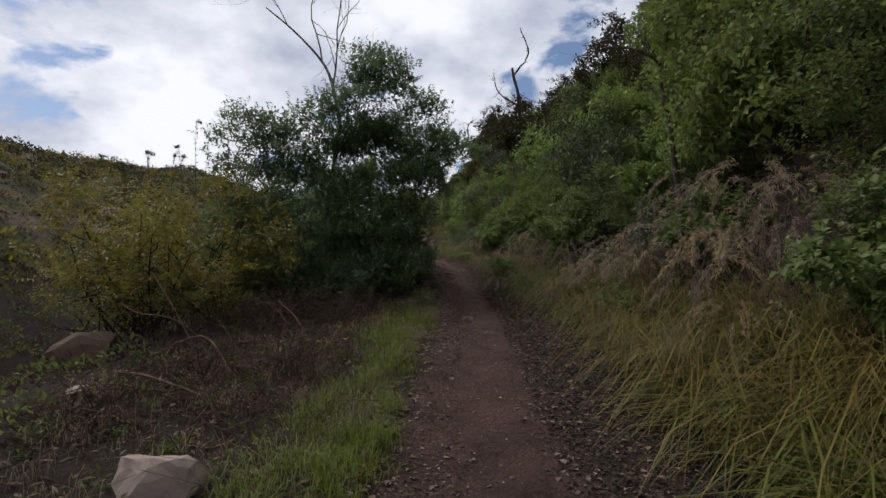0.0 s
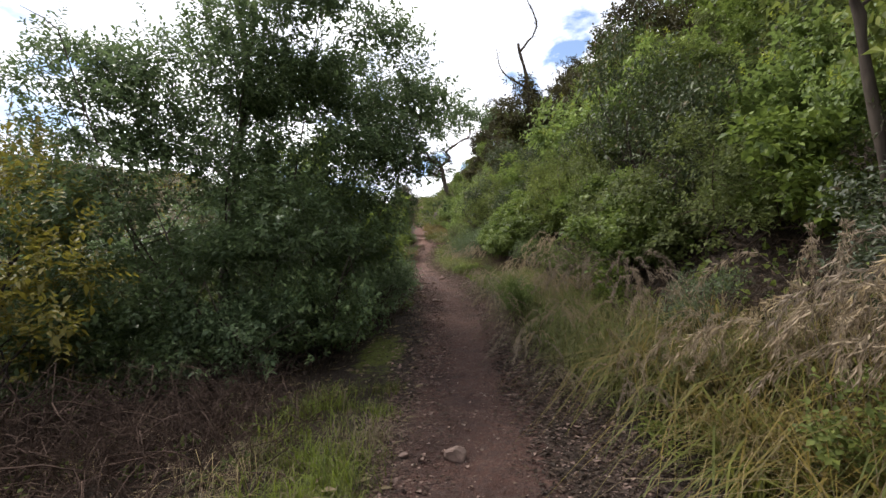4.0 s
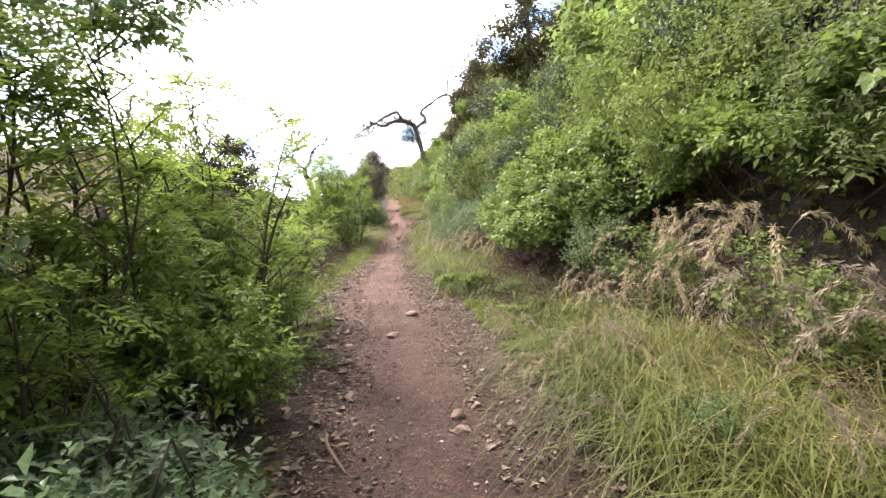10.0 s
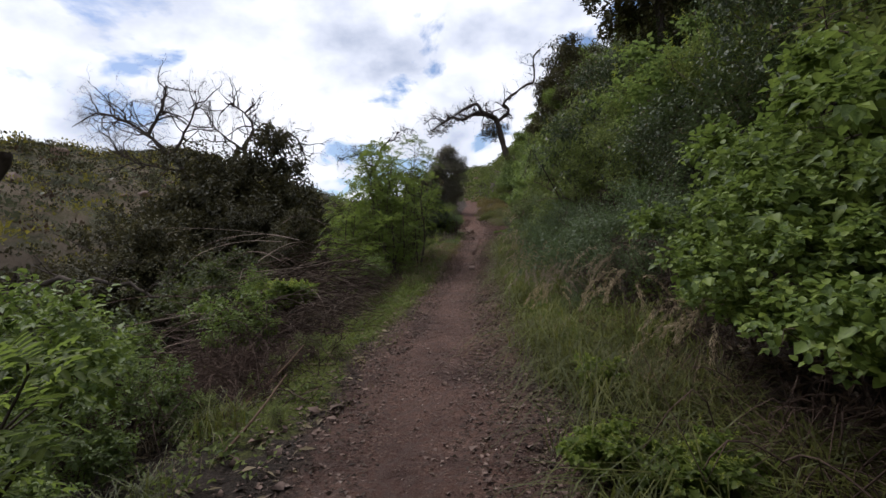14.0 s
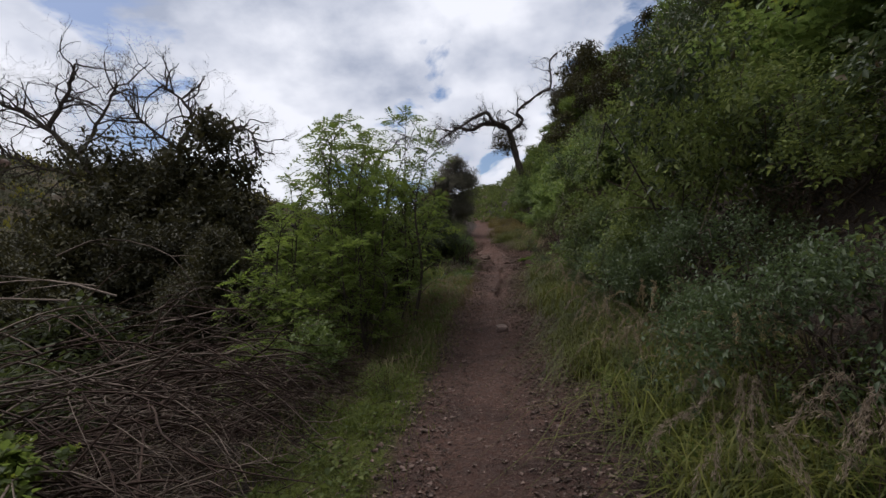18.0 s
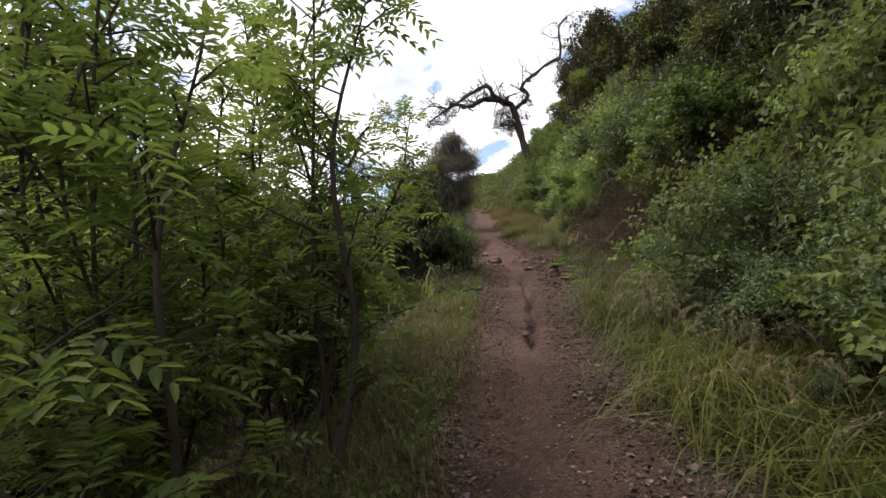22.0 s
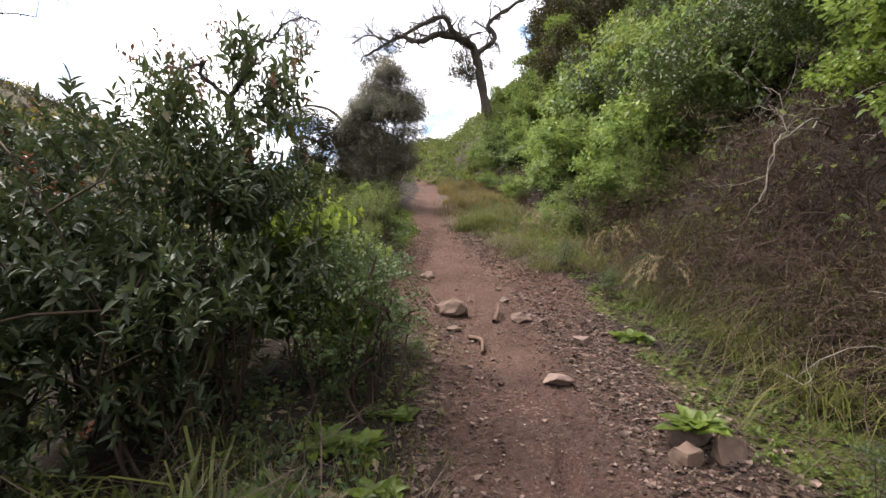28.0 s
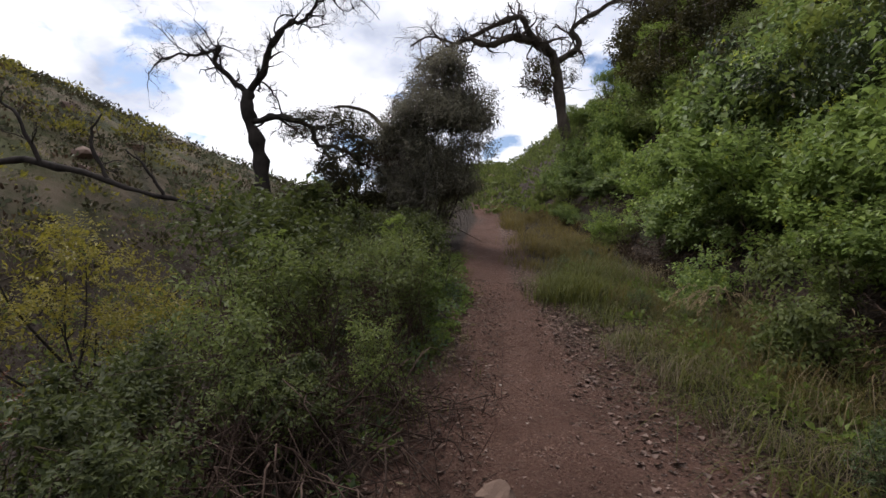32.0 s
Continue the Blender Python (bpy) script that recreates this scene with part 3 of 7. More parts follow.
# ---- the lie of the land ----
# along the walk: left edge and right edge of the bare trail
EDGE_Y = np.array([-6, 0, 4, 6, 8, 11.4, 14, 16, 18, 20, 22, 25, 29, 33, 36, 38.4, 39.5, 40.5, 42, 44, 45.5, 47.5, 52, 58, 66])
EDGE_L = np.array([-0.4, -0.33, -0.25, -0.08, 0.15, 0.24, 0.2, 0.05, -0.25, -0.6, -0.7, -0.66, -0.7, -0.66, -0.63, -0.58, -0.75, -1.3, -1.25, -1.15, -1.05, -1.3, -1.45, -1.4, -2.2])
EDGE_R = np.array([1.3, 1.33, 1.4, 1.6, 1.68, 1.7, 1.68, 1.52, 1.37, 1.08, 1.0, 0.8, 0.74, 0.68, 0.9, 0.88, 0.9, 1.1, 0.7, 0.4, 0.25, -0.2, -0.35, -0.4, -1.2])
BANK_Y = np.array([-6, 0, 8, 14, 20, 26, 32, 35, 38, 42, 46, 52, 60, 70])
BANK_X = np.array([2.6, 2.6, 2.8, 3.1, 2.45, 1.95, 1.85, 1.85, 1.85, 1.95, 2.0, 1.8, 1.0, 0.2])
RUT_Y = np.array([31, 32.4, 33, 34.5, 35.3, 36.2, 37.4, 39])
RUT_X = np.array([-0.1, 0.0, 0.06, 0.15, 0.14, 0.09, 0.2, 0.25])
RIDGE_Y = np.array([-80, 0, 20, 33, 41, 47, 55, 64, 75, 85, 94, 130, 200])
RIDGE_H = np.array([9.4, 9.7, 10.0, 10.3, 10.8, 11.7, 12.4, 14.6, 14.0, 11.2, 10.4, 9.8, 12])


# height of the trail along the walk
TRAIL_Y = np.array([-6, -2, 0, 3, 6, 8, 9.3, 11.7, 14, 15.5, 18, 20, 22, 25, 28.4, 29.5, 33, 36, 38, 39.5, 41.2, 43.4, 46, 52, 60, 70])
TRAIL_Z = np.array([-0.83, -0.42, -0.21, 0.08, 0.34, 0.53, 0.67, 0.94, 1.23, 1.39, 1.61, 1.74, 1.86, 2.05, 2.27, 2.42, 2.79, 3.17, 3.42, 3.57, 3.82, 4.1, 4.44, 5.38, 6.66, 9])
FINE_Y = np.arange(-70, 170, 0.1)
FINE_Z = np.interp(FINE_Y, TRAIL_Y, TRAIL_Z) + 0.10 * np.minimum(FINE_Y + 6, 0) + 0.24 * np.clip(FINE_Y - 70, 0, 25)
FINE_Z = np.convolve(np.pad(FINE_Z, 10, mode="edge"), np.hanning(23)[1:-1] / np.hanning(23).sum(), "valid")


def trail_z(y):
    return np.interp(y, FINE_Y, FINE_Z)


def trail_mid(y):
    return 0.5 * (np.interp(y, EDGE_Y, EDGE_L) + np.interp(y, EDGE_Y, EDGE_R))


def lumps(x, y, f):
    return (np.sin(1.7 * f * x + 0.6 * f * y + 1.1) * np.sin(1.3 * f * y - 0.4 * f * x + 0.5) + 0.6 * np.sin(3.1 * f * x - 1.9 * f * y) * np.sin(2.3 * f * y + 2.0)
            + 0.35 * np.sin(6.1 * f * x + 2.7) * np.sin(5.3 * f * y + 0.9))


def ground_z(x, y):
    x, y = np.asarray(x, float), np.asarray(y, float)
    left, right = np.interp(y, EDGE_Y, EDGE_L), np.interp(y, EDGE_Y, EDGE_R)
    mid, half = 0.5 * (left + right), 0.5 * (right - left)
    u = (x - mid) / half
    z = trail_z(y) + 0.018 * lumps(x, y, 1.6) + 0.009 * lumps(x + 7, y, 5.0) + 0.005 * lumps(x, y + 3, 11.0)
    z = z + 0.05 * np.clip(np.abs(u) - 0.45, 0, 0.75)
    run = np.interp(y, RUT_Y, RUT_X) + 0.03 * np.sin(5.1 * y)
    ends = np.clip((y - 31.6) / 1.2, 0, 1) * np.clip((37.3 - y) / 0.7, 0, 1)
    z = z - ends * (0.115 + 0.045 * np.sin(3.3 * y) + 0.03 * np.sin(8.7 * y)) * np.exp(-((x - run) / 0.058) ** 2) + ends * 0.045 * np.clip((x - run) / 0.06, 0, 1)
    # the bank above the trail
    b = np.maximum(x - np.interp(y, BANK_Y, BANK_X), 0)
    rise = 0.88 * b - 0.14 * np.maximum(b - 6, 0) - 0.2 * (1 - np.exp(-b / 0.4)) + 0.13 * np.minimum(b, 3) * lumps(x, y, 0.7)
    top = 26.0
    rise = np.where(rise > top, top + 0.25 * (rise - top), rise)
    z = z + rise
    # the fall to the gully and the hill across it
    a = np.maximum(left - 0.55 - x, 0)
    # a level shelf beside the first metres of the walk
    shelf = 2.9 * np.clip((11.6 - y) / 2.6, 0, 1)
    a = a - shelf * np.clip(a / 3.0, 0, 1) * np.clip((11 - a) / 5, 0, 1)
    drop = 0.36 * np.minimum(a, 11) - 0.10 * (1 - np.exp(-a / 0.6))
    z = z - drop + np.minimum(a, 2) * 0.06 * lumps(x, y, 1.3)
    h = np.clip((a - 9) / 21, 0, 1)
    crest = np.interp(y, RIDGE_Y, RIDGE_H) - 0.12 * np.clip(a - 30, 0, 60)
    share = 0.25 * h + 0.75 * np.sin(h * np.pi / 2) ** 1.15
    z = z + (crest - z) * share + h * (0.28 * lumps(x, y, 0.16) + 0.16 * lumps(x, y, 0.5))
    return z


def grid_axis(stops):
    out = [stops[0][0]]
    for (a, _), (b, step) in zip(stops, stops[1:]):
        n = max(1, round((b - a) / step))
        out += list(a + (b - a) * (np.arange(n) + 1) / n)
    return np.array(out)


gx = grid_axis([(-2600, 0), (-300, 460), (-90, 15), (-40, 2.0), (-12, 0.8), (-4, 0.3), (-1.0, 0.14), (1.5, 0.036), (2.0, 0.09), (4.5, 0.2), (12, 0.4), (40, 1.5), (120, 10), (2600, 500)])
gy = grid_axis([(-2600, 0), (-200, 480), (-30, 17), (-6, 1.2), (0, 0.25), (46, 0.125), (60, 0.4), (100, 1.5), (300, 12), (2800, 500)])
GX, GY = np.meshgrid(gx, gy)
GZ = ground_z(GX, np.clip(GY, -60, 160))
nx, ny = len(gx), len(gy)
k = (np.arange(ny - 1)[:, None] * nx + np.arange(nx - 1)[None]).ravel()
ground_me = make_mesh("ground", np.stack([GX, GY, GZ], -1).reshape(-1, 3), np.stack([k, k + 1, k + nx + 1, k + nx], 1), SOIL)
ground = tagged(new("ground", ground_me), "reddish dirt trail, mossy verge and leaf litter on sloping ground", "ground", kind="structure")
left_e, right_e = np.interp(GY, EDGE_Y, EDGE_L), np.interp(GY, EDGE_Y, EDGE_R)
inside = np.minimum(GX - left_e, right_e - 0.36 * np.clip((11 - GY) / 3, 0, 1) - GX)
masks = {
    "trail": np.clip(0.5 + (inside - 0.05 + 0.20 * np.clip((GY - 37) / 2, 0, 1)) / 0.62, 0, 1),
    "grit": np.clip(np.exp(-((right_e + 0.02 - GX) / (0.32 + 0.12 * np.exp(-((GY - 13) / 6) ** 2))) ** 2) * (0.60 + 0.25 * np.sin(0.7 * GY + 1.0)) * (1 - 0.85 * np.exp(-((GY - 17.1) / 1.6) ** 4) * np.clip((GX - right_e + 0.15) / 0.2, 0, 1)) + np.exp(-((GX - left_e) / (0.17 + 0.16 * np.exp(-((GY - 14) / 6) ** 2))) ** 2) * (0.5 + 0.3 * np.sin(0.9 * GY))
                    + 0.42 * np.exp(-((GX - trail_mid(GY) - 0.35) / 0.25) ** 2) * np.clip((GY - 34) / 3, 0, 1), 0, 1),
    "moss": np.clip(1.15 - np.abs(GX - (left_e - 0.4)) / 0.65, 0, 1) * np.clip(0.45 + 0.25 * np.sin(1.9 * GY) + 0.7 * np.exp(-((GY - 25.5) / 4.0) ** 2) + 0.15 * np.exp(-((GY - 3) / 5) ** 2), 0, 1) * np.clip(1 - (GY - 32) / 4, 0.35, 1)
    + np.clip(1.3 - np.abs(GX - (right_e + 0.5)) / 0.6, 0, 1) * np.clip(np.exp(-((GY - 38) / 3.5) ** 4) * (0.72 + 0.3 * np.sin(2.3 * GY + 3 * GX)) + 0.9 * np.exp(-((GY - 17.2) / 1.8) ** 2), 0, 1),
    "hill": np.clip((-GX - 13) / 6, 0, 1),
}
for name, values in masks.items():
    ground_me.attributes.new(name, "FLOAT", "POINT").data.foreach_set("value", values.ravel().astype(np.float32))

# ---- left side, from the start ----
yellow_shrub = shrub("yellow_shrub", "yellow-olive leafy shrub leaning over the gully edge", "shrub",
                     [(0, 0, 1.1, 1.2, 1.2, 0.9), (0.9, -0.5, 0.8, 0.8, 0.8, 0.6), (-0.9, 0.4, 1.3, 0.9, 0.9, 0.8), (0.3, 0.9, 1.7, 0.7, 0.7, 0.7)], LEAF_YELLOW,
                     share=62, count=9, run=0.30, size=0.082, aspect=0.42, stems=8, seed=11, deep=0.9, ragged=0.4, full=False, pairs=True, core=0.05, stem_r=0.03, bark=BARK_BLACK)
place(yellow_shrub, -3.75, 9.0, 20, (0.85, 0.85, 1.2))
again(yellow_shrub, -5.0, 8.6, 140, (0.9, 0.9, 1.2))
again(yellow_shrub, -4.3, 7.6, 240, (0.75, 0.75, 0.95))
again(yellow_shrub, -3.3, 7.6, 80, (0.45, 0.45, 0.4))
again(yellow_shrub, -6.6, 20.5, 250, 0.7)
again(yellow_shrub, -6.2, 44.8, 75, (0.75, 0.75, 1.0))

# tall stalks with spent flower whorls
rng = np.random.default_rng(5)
for n, (sx, sy, sh) in enumerate([(-4.95, 10.4, 4.3), (-5.3, 10.5, 3.8), (-6.3, 10.3, 3.9), (-5.9, 10.4, 3.75), (-4.5, 10.4, 3.7), (-4.2, 10.5, 3.4)]):
    stalk = thing("flower_stalk", "grey-brown dry flower stalks with spent whorls", "plant", "tall dry stalks", pose(sx, sy, float(ground_z(sx, sy)) - 0.03))
    tubes, at, way = Tubes(), [], []
    sh = sh - float(ground_z(sx, sy))
    for _ in range(4):
        top = np.array([rng.normal(0, 0.22), rng.normal(0, 0.2), sh * rng.uniform(0.78, 1.0)])
        line = smooth_line([(0, 0, 0), top * 0.5 + rng.normal(0, 0.06, 3), top, top * 1.02 + (rng.normal(0, 0.12), 0, 0.10)], 4)
        tubes.add(line, np.linspace(0.007, 0.003, len(line)), 4)
        for q in np.linspace(0.4, 1.0, 30):
            w = q * (len(line) - 1)
            p = line[int(w)] + (line[min(len(line) - 1, int(w) + 1)] - line[int(w)]) * (w - int(w))
            at += [p + rng.normal(0, 0.015, 3) for _ in range(2)]
            way += [np.array([rng.normal(), rng.normal(), 0.6]) for _ in range(2)]
    part("stem", tubes.mesh("stalk_stem", TWIG_BROWN), stalk)
    v, f = shoots_to_leaves(rng, np.array(at), np.array(way), 7, 0.03, 0.032, 0.36, -0.2, False)
    tagged(part("flower_whorl", make_mesh("stalk_whorls", v, f, LEAF_PALE), stalk), kind="stuff")

# the big dark tree-like bush beside the trail
dark_bush = shrub("evergreen_bush", "big dark green evergreen bush arching over the trail", "bush",
                  [(0.4, 0.4, 1.3, 1.3, 1.3, 1.1), (0.6, 0.8, 2.5, 1.4, 1.3, 1.1), (0.65, 0.9, 3.7, 1.4, 1.3, 1.0), (0.6, 0.9, 4.8, 1.2, 1.1, 0.9), (0.5, 0.8, 5.7, 0.8, 0.8, 0.7), (1.15, 1.0, 1.2, 0.75, 0.9, 0.9),
                   (1.1, 1.1, 2.2, 0.75, 0.8, 0.8), (1.7, 1.8, 3.6, 0.9, 0.9, 0.7), (2.2, 2.2, 4.2, 0.7, 0.8, 0.5), (-1.0, 0.2, 1.2, 1.3, 1.2, 1.0), (-1.2, 0.3, 2.7, 1.2, 1.1, 1.0), (-2.1, 0.3, 3.5, 1.0, 0.9, 0.8),
                   (-2.3, 0.3, 4.2, 0.6, 0.6, 0.5), (-1.7, -0.1, 1.5, 1.4, 1.2, 1.1), (-2.9, 0.2, 1.6, 1.1, 1.1, 1.0), (-3.5, 0.8, 0.9, 1.2, 1.3, 1.0), (-1.6, 2.4, 2.2, 1.1, 1.0, 0.9),
                   (0.1, 2.2, 4.4, 1.1, 1.0, 0.6), (1.5, 3.0, 4.4, 0.9, 0.9, 0.45), (-2.6, 1.6, 1.2, 1.2, 1.4, 1.0), (0.3, 4.3, 3.9, 1.0, 1.0, 0.5), (-1.2, 4.7, 3.6, 1.1, 1.1, 0.7), (2.6, 3.6, 4.6, 0.8, 0.9, 0.4), (1.5, 1.6, 4.9, 0.9, 0.9, 0.5), (-0.6, 0.6, 3.6, 1.2, 1.0, 1.0), (0.1, 0.7, 4.4, 1.1, 1.0, 0.9), (-1.5, 0.3, 3.5, 0.9, 0.8, 0.8), (1.4, 1.5, 3.0, 0.8, 0.8, 0.7), (-0.3, -0.5, 0.55, 1.0, 0.8, 0.55), (-1.6, -0.8, 0.5, 1.1, 0.8, 0.6), (-2.8, -0.6, 0.4, 1.0, 0.9, 0.6), (0.75, 0.0, 0.6, 0.7, 0.8, 0.5)], LEAF_DARK,
                  share=150, count=9, run=0.22, size=0.072, aspect=0.55, stems=14, seed=21, ragged=0.38, clump=(10, 0.40), stem_r=0.022, deep=0.6, bark=BARK_DARK)
place(dark_bush, -1.75, 10.6, 0, 1.0, z=0.35)
rng = np.random.default_rng(8)
snag = thing("bare_branches", "bare grey branches rising out of the evergreen bush", "tree", at=pose(-2.7, 11.9, float(ground_z(-2.7, 11.9)) - 0.05))
tubes = Tubes()
tubes.add(smooth_line([(0, 0, 0), (0.1, 0, 1.8), (0.35, -0.1, 3.4), (0.6, -0.3, 4.6)], 4), np.linspace(0.075, 0.04, 13), 7)
tubes.add(smooth_line([(0.6, -0.3, 4.6), (0.4, -0.2, 5.6), (0.1, 0, 6.3), (-0.6, 0.1, 7.1), (-1.3, 0.1, 7.7)], 4), np.linspace(0.045, 0.015, 17), 6)
limb(tubes, rng, (0.1, 0, 6.3), (0.3, 0, 0.9), 1.6, 0.022, 3, 0.22, 0.10, (2, 3))
limb(tubes, rng, (-0.6, 0.1, 7.1), (-0.5, 0, 0.8), 1.2, 0.016, 3, 0.25, 0.10, (2, 3))
limb(tubes, rng, (0.4, -0.2, 5.6), (0.5, -0.2, 0.9), 2.2, 0.026, 3, 0.22, 0.08, (2, 3))
part("trunk", tubes.mesh("bare_branches", BARK_GREY), snag)

# lighter undergrowth along the left edge
green_shrub = shrub("leafy_shrub", "bright yellow-green leafy shrub at the trail edge", "shrub",
                    [(0, 0, 0.55, 0.6, 0.6, 0.5), (0.25, 0.35, 0.85, 0.45, 0.45, 0.45), (-0.45, 0.2, 0.75, 0.5, 0.5, 0.5)], LEAF_VINE,
                    share=170, count=7, run=0.14, size=0.066, aspect=0.6, stems=6, seed=31, deep=0.55)
place(green_shrub, -0.55, 14.9, 0, 0.75)
for sx, sy, tn, sc in [(-1.0, 15.7, 80, 1.15), (-1.4, 14.4, 150, 1.0), (-1.0, 11.6, 310, 0.7), (-1.9, 16.2, 250, 1.2),
                       (-2.5, 22.6, 40, 0.75), (-3.0, 24.4, 100, (0.6, 0.6, 1.0)), (-3.3, 21.2, 200, 0.8), (-2.5, 20.3, 120, 1.05), (-2.9, 19.4, 20, 0.9), (-4.2, 22.6, 30, 0.9), (-2.4, 18.9, 60, 0.6)]:
    again(green_shrub, sx, sy, tn, sc)

again(green_shrub, 1.75, 12.1, 40, (0.42, 0.42, 0.5))
again(green_shrub, 1.9, 12.6, 160, (0.4, 0.4, 0.42))
glossy = shrub("glossy_shrub", "low dark shrub with small glossy leaves at the trail edge", "shrub",
               [(0, 0, 0.4, 0.55, 0.6, 0.4), (-0.4, 0.3, 0.6, 0.5, 0.5, 0.4), (0.1, 0.5, 0.5, 0.4, 0.45, 0.4)], LEAF_TEAL,
               share=170, count=7, run=0.13, size=0.062, aspect=0.5, stems=10, seed=32, deep=0.6, bark=BARK_DARK, full=False)
place(glossy, -0.75, 13.2, 0, 0.9)
for sx, sy, tn, sc in [(-0.6, 13.6, 200, 0.8), (-0.75, 12.6, 20, 0.7), (-2.1, 17.0, 60, 1.0), (-1.6, 16.4, 200, 0.9), (-1.25, 15.9, 330, 0.75), (-2.6, 16.4, 100, 1.0), (-0.6, 11.7, 30, (1.0, 1.0, 1.3)), (-0.95, 10.7, 160, (1.0, 1.0, 1.4)), (-0.45, 12.5, 260, (0.8, 0.8, 1.2)), (-1.3, 9.8, 20, (1.0, 1.0, 1.2)), (-1.2, 12.4, 70, (1.1, 1.1, 1.6)), (-2.1, 10.4, 200, 1.1), (-2.9, 11.2, 80, 1.3), (-1.5, 11.3, 10, 0.9), (-0.6, 14.2, 140, 0.75), (-1.3, 13.9, 210, 1.1), (-0.8, 16.9, 20, 0.6), (-1.5, 15.3, 300, 1.0), (-2.6, 33.6, 40, 0.9)]:
    again(glossy, sx, sy, tn, sc)
for sx, sy, tn, sc in [(-0.7, 15.4, 20, 0.5), (-0.85, 16.2, 110, 0.55), (-0.7, 17.0, 240, 0.5), (-1.2, 16.8, 300, 0.65), (-1.7, 26.8, 90, 0.6), (-2.0, 27.2, 250, 0.6), (-1.75, 19.4, 60, 0.5), (-1.5, 18.7, 210, 0.45), (-2.0, 20.3, 330, 0.5)]:
    again(green_shrub, sx, sy, tn, sc)

tall_dark = shrub("evergreen_shrub", "dark green evergreen shrub crowding the outer verge", "shrub",
                  [(0, 0, 0.7, 0.8, 0.8, 0.7), (0.3, 0.4, 1.5, 0.75, 0.75, 0.7), (-0.5, 0.2, 1.3, 0.8, 0.8, 0.8), (0, 0.2, 2.2, 0.65, 0.65, 0.6)], LEAF_TEAL,
                  share=110, count=8, run=0.2, size=0.078, aspect=0.55, stems=8, seed=33, deep=0.6, bark=BARK_DARK, stem_r=0.022)
place(tall_dark, -1.95, 13.3, 0, (0.95, 0.95, 1.1))
again(tall_dark, -2.8, 14.8, 120, (1.1, 1.1, 1.15))
again(tall_dark, -1.5, 12.4, 240, 0.8)

# elder: pinnate leaves on thin upright stems
def elder(name, label, lean, height, seed, stems=3, spread=0.5, dense=1.0, low=0.25):
    rng = np.random.default_rng(seed)
    ob = thing(name, label, "tree", "elder saplings")
    at, way = [], []
    for s in range(stems):
        tubes = Tubes()
        a = rng.uniform(0, 6.28)
        r = spread * (0.2 + rng.uniform(0, 1))
        top = np.array([r * math.cos(a) + lean[0], r * math.sin(a) + lean[1], height * rng.uniform(0.75, 1.0)])
        foot = np.array([rng.normal(0, 0.10), rng.normal(0, 0.10), -0.08])
        line = smooth_line([foot, foot + (top - foot) * 0.35 + rng.normal(0, 0.06, 3), foot + (top - foot) * 0.7 + rng.normal(0, 0.08, 3), top], 5)
        first = tubes.add(line, np.linspace(0.034 if s == 0 else 0.016, 0.006, len(line)), 6)
        for u in np.linspace(low, 1.0, int(13 * height / 3)):
            p = line[int(u * (len(line) - 1))]
            b = rng.uniform(0, 6.28)
            d = np.array([math.cos(b), math.sin(b), rng.uniform(0.3, 0.9)])
            reach = rng.uniform(0.25, 0.95) * (1.05 - 0.55 * u)
            q = p + unit(d) * reach
            tubes.add([p, p + d * reach * 0.5 + (0, 0, 0.02), q], [0.008, 0.006, 0.003], 4, first + int(u * (len(line) - 1)) * 6)
            for _ in range(int(rng.integers(5, 8) * dense)):
                w = rng.uniform(0.2, 1.0)
                at.append(p * (1 - w) + q * w)
                way.append(unit(np.array([math.cos(b), math.sin(b), 0.3]) * 0.5 + rng.normal(0, 0.75, 3) + (0, 0, 0.3)))
        for _ in range(5):
            at.append(top)
            way.append(unit(rng.normal(0, 0.7, 3) + (0, 0, 0.7)))
        part("stem", tubes.mesh(name + "_stem", BARK_DARK), ob)
    v, f = shoots_to_leaves(rng, np.array(at), np.array(way), 10, 0.27, 0.085, 0.38, 0.35, True, True)
    part("foliage", make_mesh(name + "_foliage", v, f, LEAF_ELDER), ob)
    return ob


E1 = elder("elder_sapling", "young elder with yellow-green pinnate leaves on thin dark stems", (0, 0), 3.6, 41, 3, 0.5, 1.0)
E2 = elder("elder_sapling", "low bushy elder with yellow-green pinnate leaves", (0, 0), 1.9, 42, 6, 0.8, 0.8, 0.25)
E3 = elder("elder_sapling", "leaning elder stem with bright pinnate leaves", (0.9, -0.3), 2.3, 43, 2, 0.3, 1.0, 0.3)
place(E1, -1.4, 29.9, 0)
for sx, sy, tn, sc in [(-2.2, 28.9, 100, 0.95), (-2.9, 30.4, 220, 0.9), (-2.5, 31.2, 300, 1.1), (-1.6, 16.8, 60, 0.72), (-1.6, 14.3, 120, 1.0), (-2.5, 13.9, 10, 1.05), (-1.15, 15.3, 200, 0.85)]:
    again(E1, sx, sy, tn, sc)
place(E2, -1.65, 28.2, 0, 0.8)
for sx, sy, tn, sc in [(-1.35, 17.3, 30, 0.85), (-2.4, 29.6, 200, 1.1), (-2.0, 31.3, 90, 0.7), (-2.3, 17.6, 150, 0.85), 
                       (-2.4, 31.8, 10, 0.8), (-2.45, 26.9, 260, (0.55, 0.55, 0.42))]:
    again(E2, sx, sy, tn, sc)
place(E3, -2.3, 32.3, 20, 1.0)
again(E3, -2.6, 33.1, 70, 0.8)
